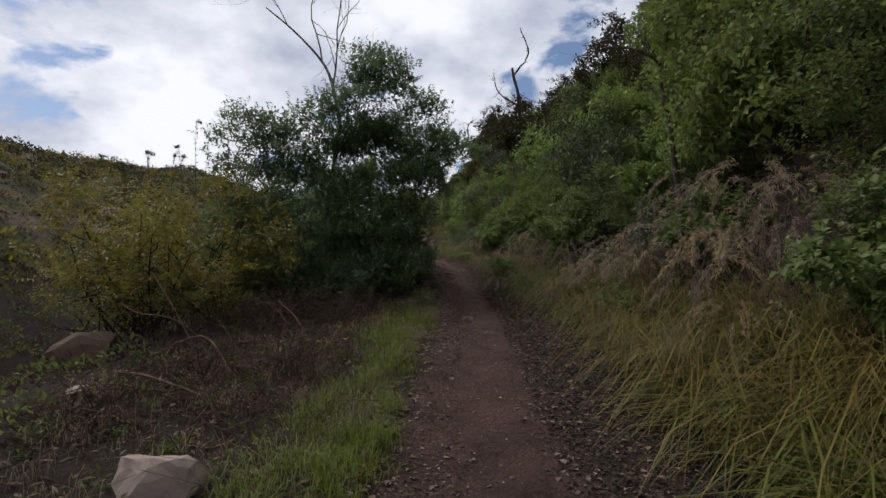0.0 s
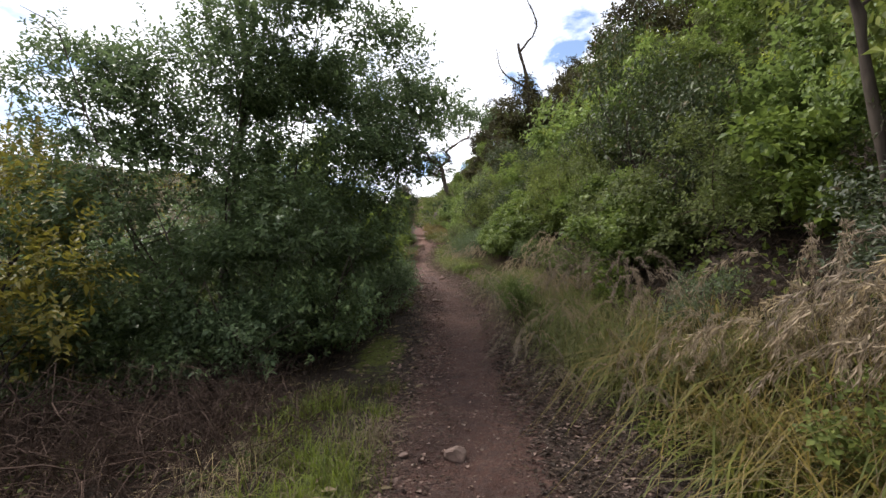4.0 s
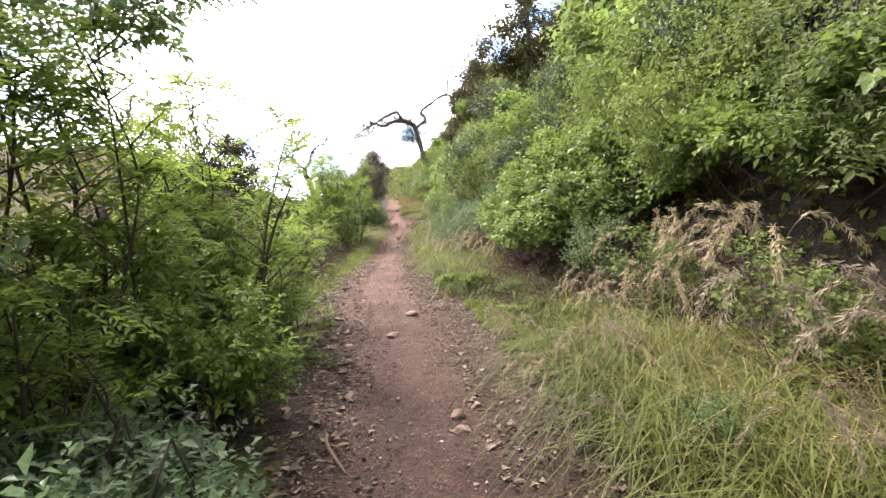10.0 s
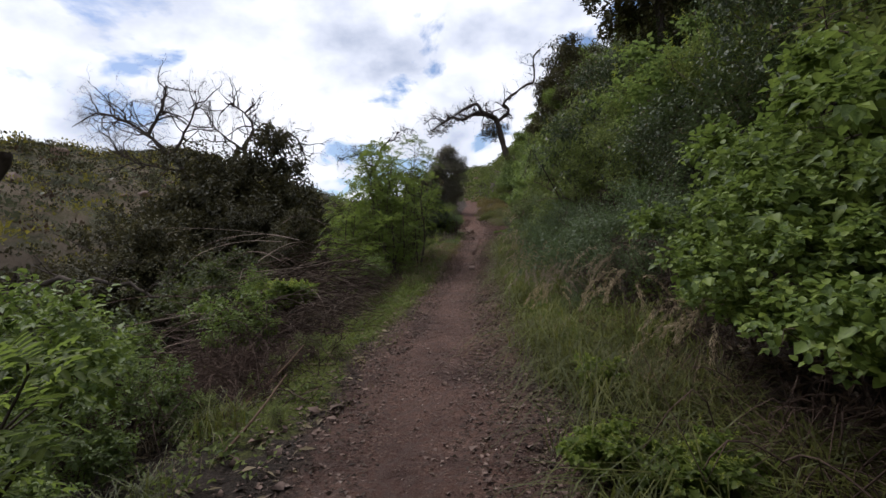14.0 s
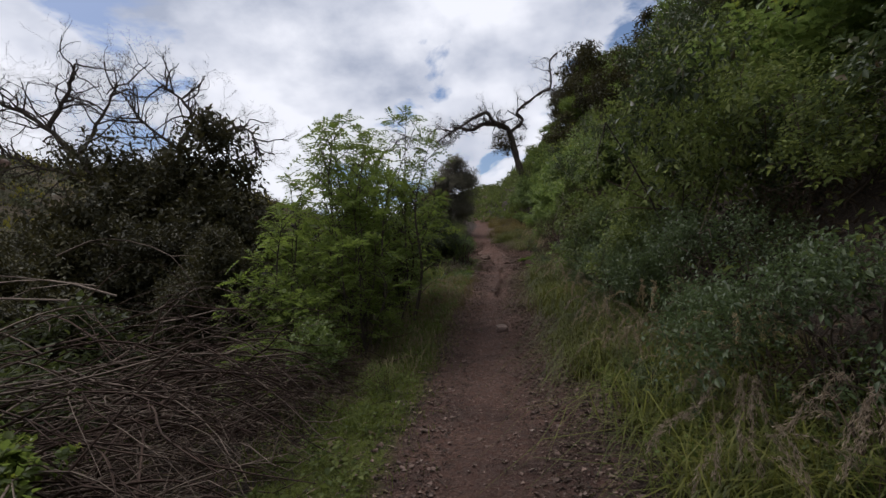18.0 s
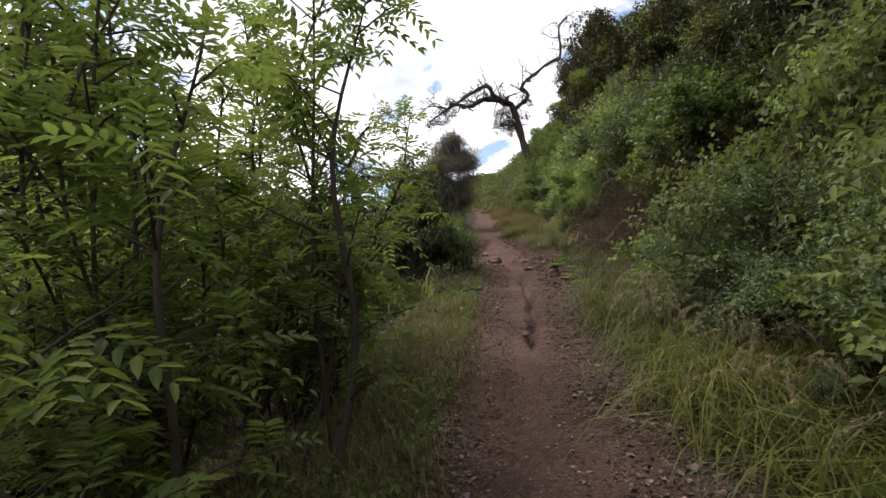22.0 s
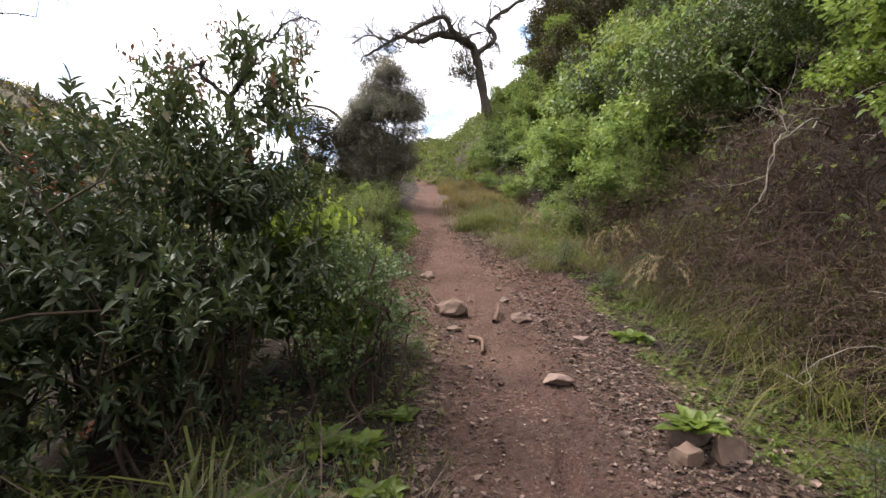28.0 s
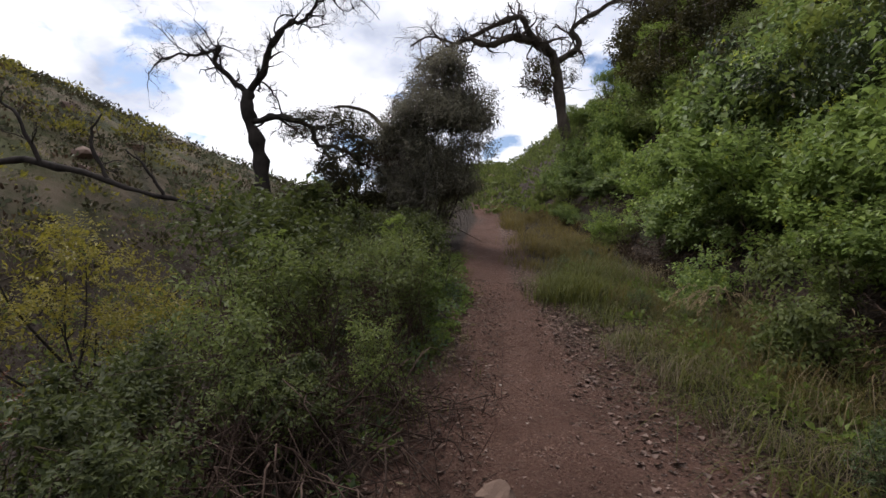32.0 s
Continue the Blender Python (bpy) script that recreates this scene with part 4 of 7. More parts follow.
# a long leaning stem across the saplings
leaner = thing("leaning_elder", "long dark leaning elder stem with leaves along it", "tree", "elder saplings", pose(-2.1, 31.2, float(ground_z(-2.1, 31.2)) - 0.05))
rng = np.random.default_rng(47)
tubes, at, way = Tubes(), [], []
line = smooth_line(np.array([(-2.1, 31.2, float(ground_z(-2.1, 31.2)) - 0.05), (-2.05, 31.4, 2.95), (-1.87, 31.7, 3.52), (-1.5, 31.6, 4.0), (-1.2, 31.72, 4.5), (-1.1, 31.9, 5.1)]) - np.array([-2.1, 31.2, float(ground_z(-2.1, 31.2)) - 0.05]), 5)
tubes.add(line, np.linspace(0.026, 0.008, len(line)), 6)
for q in range(8, len(line)):
    for _ in range(2):
        d = unit(np.array([rng.normal(), rng.normal(), rng.uniform(0, 0.8)]))
        end = line[q] + d * rng.uniform(0.2, 0.5)
        tubes.add([line[q], 0.5 * (line[q] + end) + (0, 0, 0.03), end], [0.007, 0.005, 0.003], 4, q * 6)
        for w in rng.uniform(0.3, 1, 5):
            at.append(line[q] * (1 - w) + end * w)
            way.append(unit(d + rng.normal(0, 0.6, 3)))
part("stem", tubes.mesh("leaning_stem", BARK_DARK), leaner)
v, f = shoots_to_leaves(rng, np.array(at), np.array(way), 8, 0.2, 0.09, 0.38, 0.35, False, True)
part("foliage", make_mesh("leaning_foliage", v, f, LEAF_ELDER), leaner)
again(E1, -2.4, 31.7, 250, 0.8)
again(E1, -3.0, 32.2, 30, 1.15)
again(E3, -2.1, 31.5, -30, (0.9, 0.9, 1.1))
again(E3, -2.5, 31.0, 10, (1.0, 1.0, 1.15))
again(E3, -0.85, 16.45, -10, (0.8, 0.8, 0.95))
again(E3, -0.95, 16.9, -100, (0.9, 0.9, 0.9))
again(E2, -1.1, 15.0, 300, 0.8)
again(E2, -1.0, 14.2, 20, 0.7)
again(E3, -1.1, 16.9, 20, (0.6, 0.6, 0.7))
again(E3, -0.85, 17.7, 40, (0.5, 0.5, 0.55))
again(E2, -0.85, 17.6, 120, 0.62)
again(E2, -0.75, 16.3, 220, 0.6)
again(E1, -2.3, 29.6, 170, 1.05)
for sx, sy, tn, sc in [(-1.75, 28.6, 40, 0.85), (-2.7, 28.3, 300, 0.8), (-3.3, 29.6, 140, 0.8)]:
    again(E1, sx, sy, tn, sc)
for sx, sy, tn, sc in [(-2.9, 28.1, 60, 0.8), (-2.5, 27.6, 210, 0.6), (-3.0, 29.4, 110, 1.0), (-2.1, 27.6, 20, 0.55)]:
    again(E2, sx, sy, tn, sc)
again(E1, -1.25, 16.75, 220, 0.82)
again(E1, -1.7, 15.2, 130, 1.1)

# dry brush heaps: tangles of thin arching twigs
def brush_heap(name, label, x, y, size, n, seed, material, thick=0.006, lie=0.5, kids=3, split=False):
    rng = np.random.default_rng(seed)
    tubes = Tubes()
    ob = thing(name, label, "brush", "dry brush", pose(x, y, 0)) if split else None
    for _ in range(n):
        px, py = rng.normal(0, 0.42, 2) * size[:2]
        a = rng.uniform(0, 6.28)
        ln = rng.uniform(0.5, 1.3) * size[2] * 1.5
        d = np.array([math.cos(a), math.sin(a), 0])
        z0 = float(ground_z(x + px, y + py)) - 0.03
        h = size[2] * rng.uniform(0.15, 1.0) * math.exp(-(px / size[0]) ** 2 - (py / size[1]) ** 2)
        p0 = np.array([px, py, z0])
        p1 = p0 + d * ln * 0.35 + rng.normal(0, 0.07, 3) + (0, 0, h * 0.75)
        p2 = p0 + d * ln * 0.7 + rng.normal(0, 0.09, 3) + (0, 0, h)
        p3 = p0 + d * ln + rng.normal(0, 0.1, 3) + (0, 0, h * (1 - lie))
        line = smooth_line([p0, p1, p2, p3], 3)
        r = thick * rng.uniform(0.5, 1.6)
        first = tubes.add(line, np.linspace(r, r * 0.4, len(line)), 3)
        for _ in range(kids):
            k = rng.integers(3, len(line))
            q = line[k]
            tubes.add([q, q + rng.normal(0, 0.12, 3), q + rng.normal(0, 0.2, 3) + d * 0.15], [r * 0.5, r * 0.4, r * 0.2], 3, first + k * 3)
        if split:
            part("branch", tubes.mesh("dry_branch", material), ob)
            tubes = Tubes()
    if split:
        return ob
    ob = tagged(new(name, tubes.mesh(name, material)), label, "brush", "dry brush", "stuff")
    ob.matrix_basis = pose(x, y, 0)
    return ob


def stem_heap(label, n, seed, material, lo, hi, high, thick, split=False):
    """Long dry stems thrown one over another, their ends towards the trail."""
    rng = np.random.default_rng(seed)
    mid = 0.5 * (np.array(lo) + np.array(hi))
    ob = thing("brush_heap", label, "brush", "dry brush", pose(mid[0], mid[1], 0)) if split else None
    tubes = Tubes()
    for _ in range(n):
        x, y = rng.uniform(lo[0], hi[0]), rng.uniform(lo[1], hi[1])
        full = max(0.15, 1 - abs((x - mid[0]) / (hi[0] - lo[0])) - abs((y - mid[1]) / (hi[1] - lo[1])))
        a = rng.normal(0.15, 0.55) + (math.pi if rng.uniform() < 0.15 else 0.0)
        ln = rng.uniform(0.8, 2.3)
        d = np.array([math.cos(a), math.sin(a), 0]) * ln
        z = float(ground_z(x, y)) + rng.uniform(0, high) * full
        d = d * min(1.0, (-1.15 - x) / max(d[0], 1e-3)) if d[0] > 0 else d
        x1, y1 = x + d[0], y + d[1]
        z1 = max(float(ground_z(x1, y1)) - 0.02, z - rng.uniform(-0.25, 0.7))
        bow = rng.uniform(0.0, 0.28)
        p0 = np.array([x - mid[0], y - mid[1], z])
        p3 = np.array([x1 - mid[0], y1 - mid[1], z1])
        line = smooth_line([p0, p0 * 0.67 + p3 * 0.33 + rng.normal(0, 0.05, 3) + (0, 0, bow), p0 * 0.33 + p3 * 0.67 + rng.normal(0, 0.05, 3) + (0, 0, bow), p3], 3)
        r = thick * rng.uniform(0.5, 1.5)
        first = tubes.add(line, np.linspace(r, r * 0.35, len(line)), 3)
        for _ in range(3):
            k = rng.integers(2, len(line))
            e = line[k] + d * rng.uniform(0.08, 0.25) + rng.normal(0, 0.1, 3)
            tubes.add([line[k], 0.5 * (line[k] + e) + rng.normal(0, 0.02, 3), e], [r * 0.5, r * 0.4, r * 0.2], 3, first + k * 3)
        if split:
            part("branch", tubes.mesh("dry_branch", material), ob)
            tubes = Tubes()
    if not split:
        ob = tagged(new("brush_heap", tubes.mesh("brush_heap", material)), label, "brush", "dry brush", "stuff")
        ob.matrix_basis = pose(mid[0], mid[1], 0)
    return ob


stem_heap("heap of long dry grey-brown fallen stems", 280, 51, TWIG_DRY, (-4.4, 23.0), (-1.9, 27.0), 2.1, 0.008, True)
stem_heap("heap of long red-brown dead stems", 420, 50, TWIG_BROWN, (-4.5, 22.6), (-1.9, 27.2), 1.9, 0.008)
brush_heap("brush_heap", "tangle of dry brown twigs on the slope", -3.6, 22.6, (1.3, 1.4, 0.7), 200, 52, TWIG_BROWN, 0.007)
brush_heap("brush_heap", "tangle of dry brown twigs beside the trail", -1.9, 21.3, (0.8, 1.6, 0.5), 240, 53, TWIG_BROWN, 0.006)
brush_heap("brush_heap", "dry twigs and litter on the falling verge", -2.4, 5.0, (1.1, 2.2, 0.32), 300, 54, TWIG_BROWN, 0.006, 0.9)
brush_heap("brush_heap", "dry twigs and straw beside the grass strip", -1.35, 5.2, (0.6, 2.4, 0.2), 260, 63, TWIG_BROWN, 0.005, 0.95)
brush_heap("brush_heap", "mound of dark dead twigs below the evergreen bush", -2.3, 8.2, (1.0, 1.3, 0.5), 300, 66, TWIG_BROWN, 0.006, 0.8, 3, True)
brush_heap("brush_heap", "dry twigs below the evergreen bush", -1.3, 8.4, (0.8, 1.4, 0.35), 260, 55, TWIG_BROWN, 0.005, 0.8)
brush_heap("brush_heap", "grey fallen stems beside the trail", -1.4, 36.1, (0.7, 0.5, 0.22), 160, 56, TWIG_DRY, 0.004, 0.9, 3, True)
brush_heap("brush_heap", "dry twigs under the green bushes", -2.0, 41.4, (0.9, 1.5, 0.45), 280, 57, TWIG_BROWN, 0.006, 0.7, 3, True)
brush_heap("brush_heap", "brown dead stems hanging down the bank", 2.5, 38.3, (0.6, 2.0, 0.55), 520, 58, TWIG_BROWN, 0.0035, 1.5, 2)
brush_heap("brush_heap", "grey-brown dead stems hanging down the bank", 2.4, 40.6, (0.6, 1.5, 0.5), 240, 59, TWIG_BROWN, 0.0035, 1.5, 2)
brush_heap("brush_heap", "brown dead vine stems on the bank", 3.3, 39.6, (0.8, 2.2, 0.6), 420, 60, TWIG_BROWN, 0.004, 1.4, 2)
brush_heap("brush_heap", "brown dead stems at the foot of the bank", 2.6, 35.8, (0.6, 1.6, 0.5), 290, 64, TWIG_BROWN, 0.004, 1.4, 2, True)
brush_heap("brush_heap", "pale grey dead stems crossing the brown bank", 2.5, 37.8, (0.7, 2.4, 0.6), 70, 67, TWIG_BROWN, 0.0045, 1.3, 2, True)
brush_heap("brush_heap", "dead vine stems under the leaves of the bank", 2.2, 24.0, (0.6, 4.0, 0.4), 260, 61, TWIG_BROWN, 0.004, 1.0, 1)
brush_heap("brush_heap", "dead stems in the hollow under the vines", 2.35, 19.0, (0.6, 2.6, 0.45), 290, 65, TWIG_BROWN, 0.005, 1.0, 2, True)
brush_heap("brush_heap", "dead vine stems under the leaves of the bank", 3.0, 13.0, (0.6, 5.0, 0.4), 280, 62, TWIG_BROWN, 0.004, 1.0, 1)

# the dark thicket and grey dead trees over the gully
thicket = shrub("thicket", "dark brown-green thicket over the gully", "bush",
                [(0, 0, 2.2, 2.0, 1.8, 1.6), (-2.2, 0.4, 2.0, 1.9, 1.8, 1.5), (1.7, 0.6, 2.6, 1.4, 1.4, 1.6), (-0.8, 0.8, 3.6, 1.4, 1.4, 1.2), (1.6, 0.8, 4.3, 0.8, 0.8, 0.7)], LEAF_OAK,
                share=85, count=9, run=0.32, size=0.13, aspect=0.55, stems=10, seed=71, clump=(10, 0.5), core=0.2, stem_r=0.035, deep=0.6, bark=BARK_DARK, full=False)
place(thicket, -9.0, 32.6, 0, (1.25, 1.1, 1.45))
again(thicket, -12.0, 35.2, 120, 0.9)
again(thicket, -6.4, 37.0, 250, 0.62)
again(thicket, -6.6, 31.6, 170, (0.72, 0.7, 0.78))
again(thicket, -5.4, 33.6, 20, (0.5, 0.5, 0.62))
again(thicket, -8.2, 29.4, 80, (0.8, 0.8, 0.85))
again(thicket, -5.3, 30.2, 300, (0.5, 0.5, 0.6))
again(thicket, -6.2, 28.6, 200, (0.5, 0.5, 0.5))
again(thicket, -8.5, 27.5, 60, 0.6)


def dead_tree(name, label, lines, seed, bark, twig=0.9, depth=3, every=3, extra=1.0, fine=0.014, kids=(2, 3)):
    """A dead tree from its main lines (points, thick end, thin end), with twigs along them."""
    rng = np.random.default_rng(seed)
    foot = np.array(lines[0][0][0])
    ob = thing(name, label, "tree", at=pose(*foot))
    for n, (pts, r0, r1) in enumerate(lines):
        tubes = Tubes()
        line = smooth_line(np.array(pts) - foot, 5)
        line = line + rng.normal(0, 0.02, line.shape) * (np.arange(len(line)) > 0)[:, None]
        first = tubes.add(line, np.linspace(r0, r1, len(line)) * (1 + 0.12 * rng.normal(size=len(line))), 8)
        if n:
            for q in range(2, len(line), every):
                d = unit(line[q] - line[q - 1])
                for _ in range(rng.integers(1, 3)):
                    limb(tubes, rng, line[q], unit(d * 0.6 + rng.normal(0, 0.75, 3)), twig * rng.uniform(0.5, 1.2) * extra, max(fine, 0.4 * (r0 + (r1 - r0) * q / len(line))), depth, 0.32, 0.02, kids, 5, join=first + q * 8)
        part("trunk" if n == 0 else "limb", tubes.mesh(name, bark), ob)
    return ob


def gz(x, y, sink=0.15):
    return float(ground_z(x, y)) - sink


dead_tree("dead_tree", "grey leafless dead tree with a wide twiggy crown", [
    ([(-10.2, 33.8, gz(-10.2, 33.8)), (-10.3, 33.8, 4.5), (-10.6, 33.8, 6.4), (-11.4, 33.8, 7.3)], 0.12, 0.08),
    ([(-11.4, 33.8, 7.3), (-12.1, 33.7, 8.0), (-13.0, 33.6, 8.5), (-13.6, 33.5, 8.7)], 0.08, 0.03),
    ([(-11.9, 33.8, 7.8), (-11.4, 33.9, 8.7), (-11.2, 34.0, 9.6)], 0.07, 0.025),
    ([(-11.0, 33.8, 6.9), (-10.4, 33.9, 8.0), (-10.1, 34.2, 9.0)], 0.06, 0.02),
    ([(-10.6, 33.8, 6.4), (-11.7, 33.5, 6.6), (-12.8, 33.4, 7.1)], 0.05, 0.02)], 81, BARK_DARK, 1.25, 4, 1, 1.0, 0.026, (2, 3))
dead_tree("dead_tree", "grey leafless dead tree above the dark thicket", [
    ([(-8.3, 34.6, gz(-8.3, 34.6)), (-8.4, 34.6, 5.0), (-8.6, 34.6, 7.2)], 0.10, 0.07),
    ([(-8.6, 34.6, 7.2), (-8.2, 34.6, 7.9), (-8.45, 34.5, 8.5), (-8.9, 34.4, 8.9)], 0.07, 0.02),
    ([(-8.3, 34.6, 7.7), (-7.5, 34.6, 7.4), (-6.7, 34.6, 7.6), (-6.3, 34.6, 6.9)], 0.06, 0.02),
    ([(-8.5, 34.6, 7.0), (-9.2, 34.5, 7.6), (-9.8, 34.4, 8.2)], 0.05, 0.02)], 82, BARK_DARK, 1.1, 4, 1, 1.0, 0.026, (2, 3))

# a burnt trunk with one low limb
dead_tree("dead_stump", "dark burnt broken trunk with a low crooked limb", [
    ([(-5.6, 22.0, gz(-5.6, 22.0)), (-5.66, 22.0, 1.5), (-5.5, 22.0, 2.5), (-5.57, 22.0, 3.3), (-5.23, 22.0, 3.85), (-4.97, 22.0, 4.4)], 0.17, 0.085),
    ([(-5.5, 22.0, 2.45), (-5.0, 21.95, 2.75), (-4.25, 21.9, 2.87), (-3.5, 21.9, 2.8), (-3.0, 21.9, 2.62)], 0.05, 0.012),
    ([(-5.55, 22.0, 3.0), (-5.9, 22.0, 3.4), (-6.3, 22.0, 3.5)], 0.03, 0.01)], 89, BARK_DARK, 0.5, 2, 4, 1.0, 0.006)

# laurel-like shrubs with red tips, and the bare sapling among them
laurel = shrub("laurel_shrub", "dense dark green shrub with narrow glossy leaves", "shrub",
               [(0, 0, 0.95, 0.9, 0.9, 0.8), (-0.9, 0.3, 1.0, 0.9, 0.9, 0.85), (0.1, 1.0, 0.95, 0.85, 0.85, 0.8), (-0.6, 1.1, 1.35, 0.8, 0.8, 0.6), (-1.5, 1.0, 1.2, 0.8, 0.8, 0.7)], LEAF_LAUREL,
               share=140, count=10, run=0.12, size=0.085, aspect=0.36, stems=10, seed=91, deep=0.5, droop=-0.05, accent=(LEAF_RED, 0.05, "berry_cluster", "dark red berry clusters"))
place(laurel, -2.05, 37.0, 0, (0.85, 0.85, 1.1))
again(laurel, -2.2, 38.2, 40, (0.85, 0.85, 0.75))
again(laurel, -3.3, 37.2, 110, (1.1, 1.1, 1.25))
again(laurel, -2.9, 38.6, 70, (0.7, 0.7, 0.8))
again(laurel, -4.2, 36.2, 200, 0.9)
red_shrub = shrub("red_tipped_shrub", "tall narrow-leaved shrub with reddish flower heads", "shrub",
                  [(0, 0, 1.5, 0.55, 0.55, 0.55), (0.3, 0.2, 2.1, 0.45, 0.45, 0.35), (-0.4, 0.1, 1.9, 0.45, 0.45, 0.4)], LEAF_LAUREL,
                  share=150, count=8, run=0.2, size=0.10, aspect=0.24, stems=7, seed=92, deep=0.6, droop=-0.1, accent=(LEAF_RED, 0.28, "flower_head", "reddish dry flower heads"))
place(red_shrub, -1.95, 37.6, 0, (0.62, 0.62, 1.05))
again(red_shrub, -3.1, 37.9, 120, 0.8)
again(red_shrub, -2.9, 40.2, 60, 0.42)
light_shrub = shrub("small_leaved_shrub", "pale green small-leaved shrub at the trail edge", "shrub",
                    [(0, 0, 0.5, 0.36, 0.4, 0.45), (0.02, 0.1, 0.95, 0.3, 0.34, 0.35), (-0.2, -0.2, 0.7, 0.33, 0.33, 0.4)], LEAF_PALE,
                    share=260, count=7, run=0.11, size=0.034, aspect=0.62, stems=8, seed=93, deep=0.7, bark=TWIG_BROWN, full=False)
place(light_shrub, -1.02, 37.4, 0, 0.9)
again(light_shrub, -1.15, 38.1, 130, 0.85)
# its accent leaves brighten the top by colour, as light would
lobed = shrub("broad_leaved_bush", "yellow-green broad-leaved bush crowding the trail edge", "bush",
              [(0, 0, 0.45, 0.55, 0.6, 0.42), (0.1, 0.45, 0.6, 0.45, 0.45, 0.4), (-0.5, 0.1, 0.65, 0.5, 0.5, 0.45)], LEAF_ELDER,
              share=170, count=6, run=0.13, size=0.105, aspect=0.85, stems=8, seed=94, deep=0.5, full=2, accent=(LEAF_LIT_TOP, 0.5, "young_leaf", "bright yellow-green leaves on the upper shoots, coloured as lit tops"))
place(lobed, -1.45, 38.0, 0, (0.68, 0.75, 1.2))
again(lobed, -1.75, 36.2, 60, 0.3)
dead_tree("bare_sapling", "small bare grey-barked sapling with thin branches", [
    ([(-3.36, 37.0, gz(-3.36, 37.0)), (-3.4, 37.0, 4.2), (-3.38, 37.0, 4.75)], 0.075, 0.065),
    ([(-3.38, 37.0, 4.7), (-3.45, 37.0, 5.2), (-3.55, 37.0, 5.75), (-3.6, 37.0, 6.4)], 0.05, 0.015),
    ([(-3.38, 37.0, 4.7), (-3.22, 37.0, 5.05), (-3.3, 37.0, 5.45), (-3.25, 36.95, 5.9), (-3.3, 37.0, 6.5)], 0.06, 0.012),
    ([(-3.3, 37.0, 5.45), (-3.05, 37.0, 5.7), (-2.95, 37.0, 6.1)], 0.02, 0.006),
    ([(-3.38, 37.0, 4.6), (-3.7, 37.0, 4.8), (-4.1, 37.0, 5.0), (-4.5, 37.0, 5.1)], 0.03, 0.008)], 83, BARK_BLACK, 0.5, 2, 2, 1.0, 0.005)

# the green bushes before the far thicket
dull_bush = shrub("undergrowth_bush", "dull green leafy bush beside the trail", "bush",
                  [(0, 0, 0.6, 0.65, 0.65, 0.55), (0.3, 0.4, 0.95, 0.5, 0.5, 0.45), (-0.5, 0.2, 0.8, 0.55, 0.55, 0.5), (0.1, -0.3, 1.15, 0.35, 0.35, 0.35)], LEAF_DULL,
                  share=80, count=7, run=0.2, size=0.08, aspect=0.5, stems=12, seed=98, deep=0.9, ragged=0.5, full=False)
place(dull_bush, -2.7, 43.4, 20, 0.75)
for sx, sy, tn, sc in [(-3.7, 45.0, 130, 1.35), (-3.0, 47.0, 300, 0.9), (-4.8, 48.5, 190, 1.3), (-2.4, 48.4, 260, 0.7), (-3.6, 42.2, 80, 0.4), (-1.9, 45.7, 10, 0.7), (-3.3, 40.0, 310, 0.7), (-2.9, 41.6, 220, 0.5)]:
    again(dull_bush, sx, sy, tn, sc)
for sx, sy, tn, sc in [(-2.4, 45.0, 220, 0.7), (-3.7, 46.0, 80, 1.0), (-1.8, 44.2, 10, 0.6)]:
    again(green_shrub, sx, sy, tn, sc)
for sx, sy, tn, sc in [(-4.4, 11.0, 40, 1.3), (-5.4, 9.6, 150, 1.4), (-4.2, 13.4, 230, 1.3), (-5.8, 12.8, 300, 1.6), (-3.6, 15.6, 10, 1.2), (-4.8, 17.2, 90, 1.3), (-4.0, 19.0, 170, 0.9), (-5.2, 21.6, 260, 1.2),
                       (-4.4, 25.4, 20, 1.2), (-5.8, 27.6, 110, 1.5), (-4.2, 31.8, 200, 1.3), (-4.6, 34.2, 290, 1.3), (-5.2, 39.2, 60, 0.9), (-5.0, 41.0, 140, 0.7), (-6.2, 24.0, 330, 1.3)]:
    again(dull_bush, sx, sy, tn, sc)
for sx, sy, tn, sc in [(-2.2, 40.4, 20, 0.42), (-1.9, 41.3, 140, 0.38), (-2.8, 40.9, 260, 0.5)]:
    again(dull_bush, sx, sy, tn, sc)
rush = shrub("weedy_clump", "clump of thin upright dark-stemmed weeds", "weed", [(0, 0, 0.55, 0.3, 0.3, 0.45), (0.15, 0.3, 0.6, 0.25, 0.25, 0.4)], LEAF_BANK,
             share=260, count=6, run=0.12, size=0.04, aspect=0.35, stems=22, seed=95, bark=TWIG_BROWN, stem_r=0.006, deep=0.7)
place(rush, -1.75, 42.9, 0, 1.0)
again(rush, -1.9, 43.8, 90, 1.1)
again(rush, -1.55, 42.0, 200, 0.7)
for sx, sy, tn, sc in [(-1.7, 43.3, 30, 1.15), (-2.1, 42.6, 140, 1.2), (-2.4, 41.6, 250, 1.0), (-1.9, 41.0, 80, 0.7), (-2.9, 42.4, 300, 1.3), (-2.3, 44.4, 10, 1.2)]:
    again(rush, sx, sy, tn, sc)
for sx, sy, tn, sc in [(-3.2, 44.0, 60, 0.9), (-2.2, 46.2, 310, 0.8)]:
    again(E2, sx, sy, tn, (sc * 0.6, sc * 0.6, sc * 0.75))
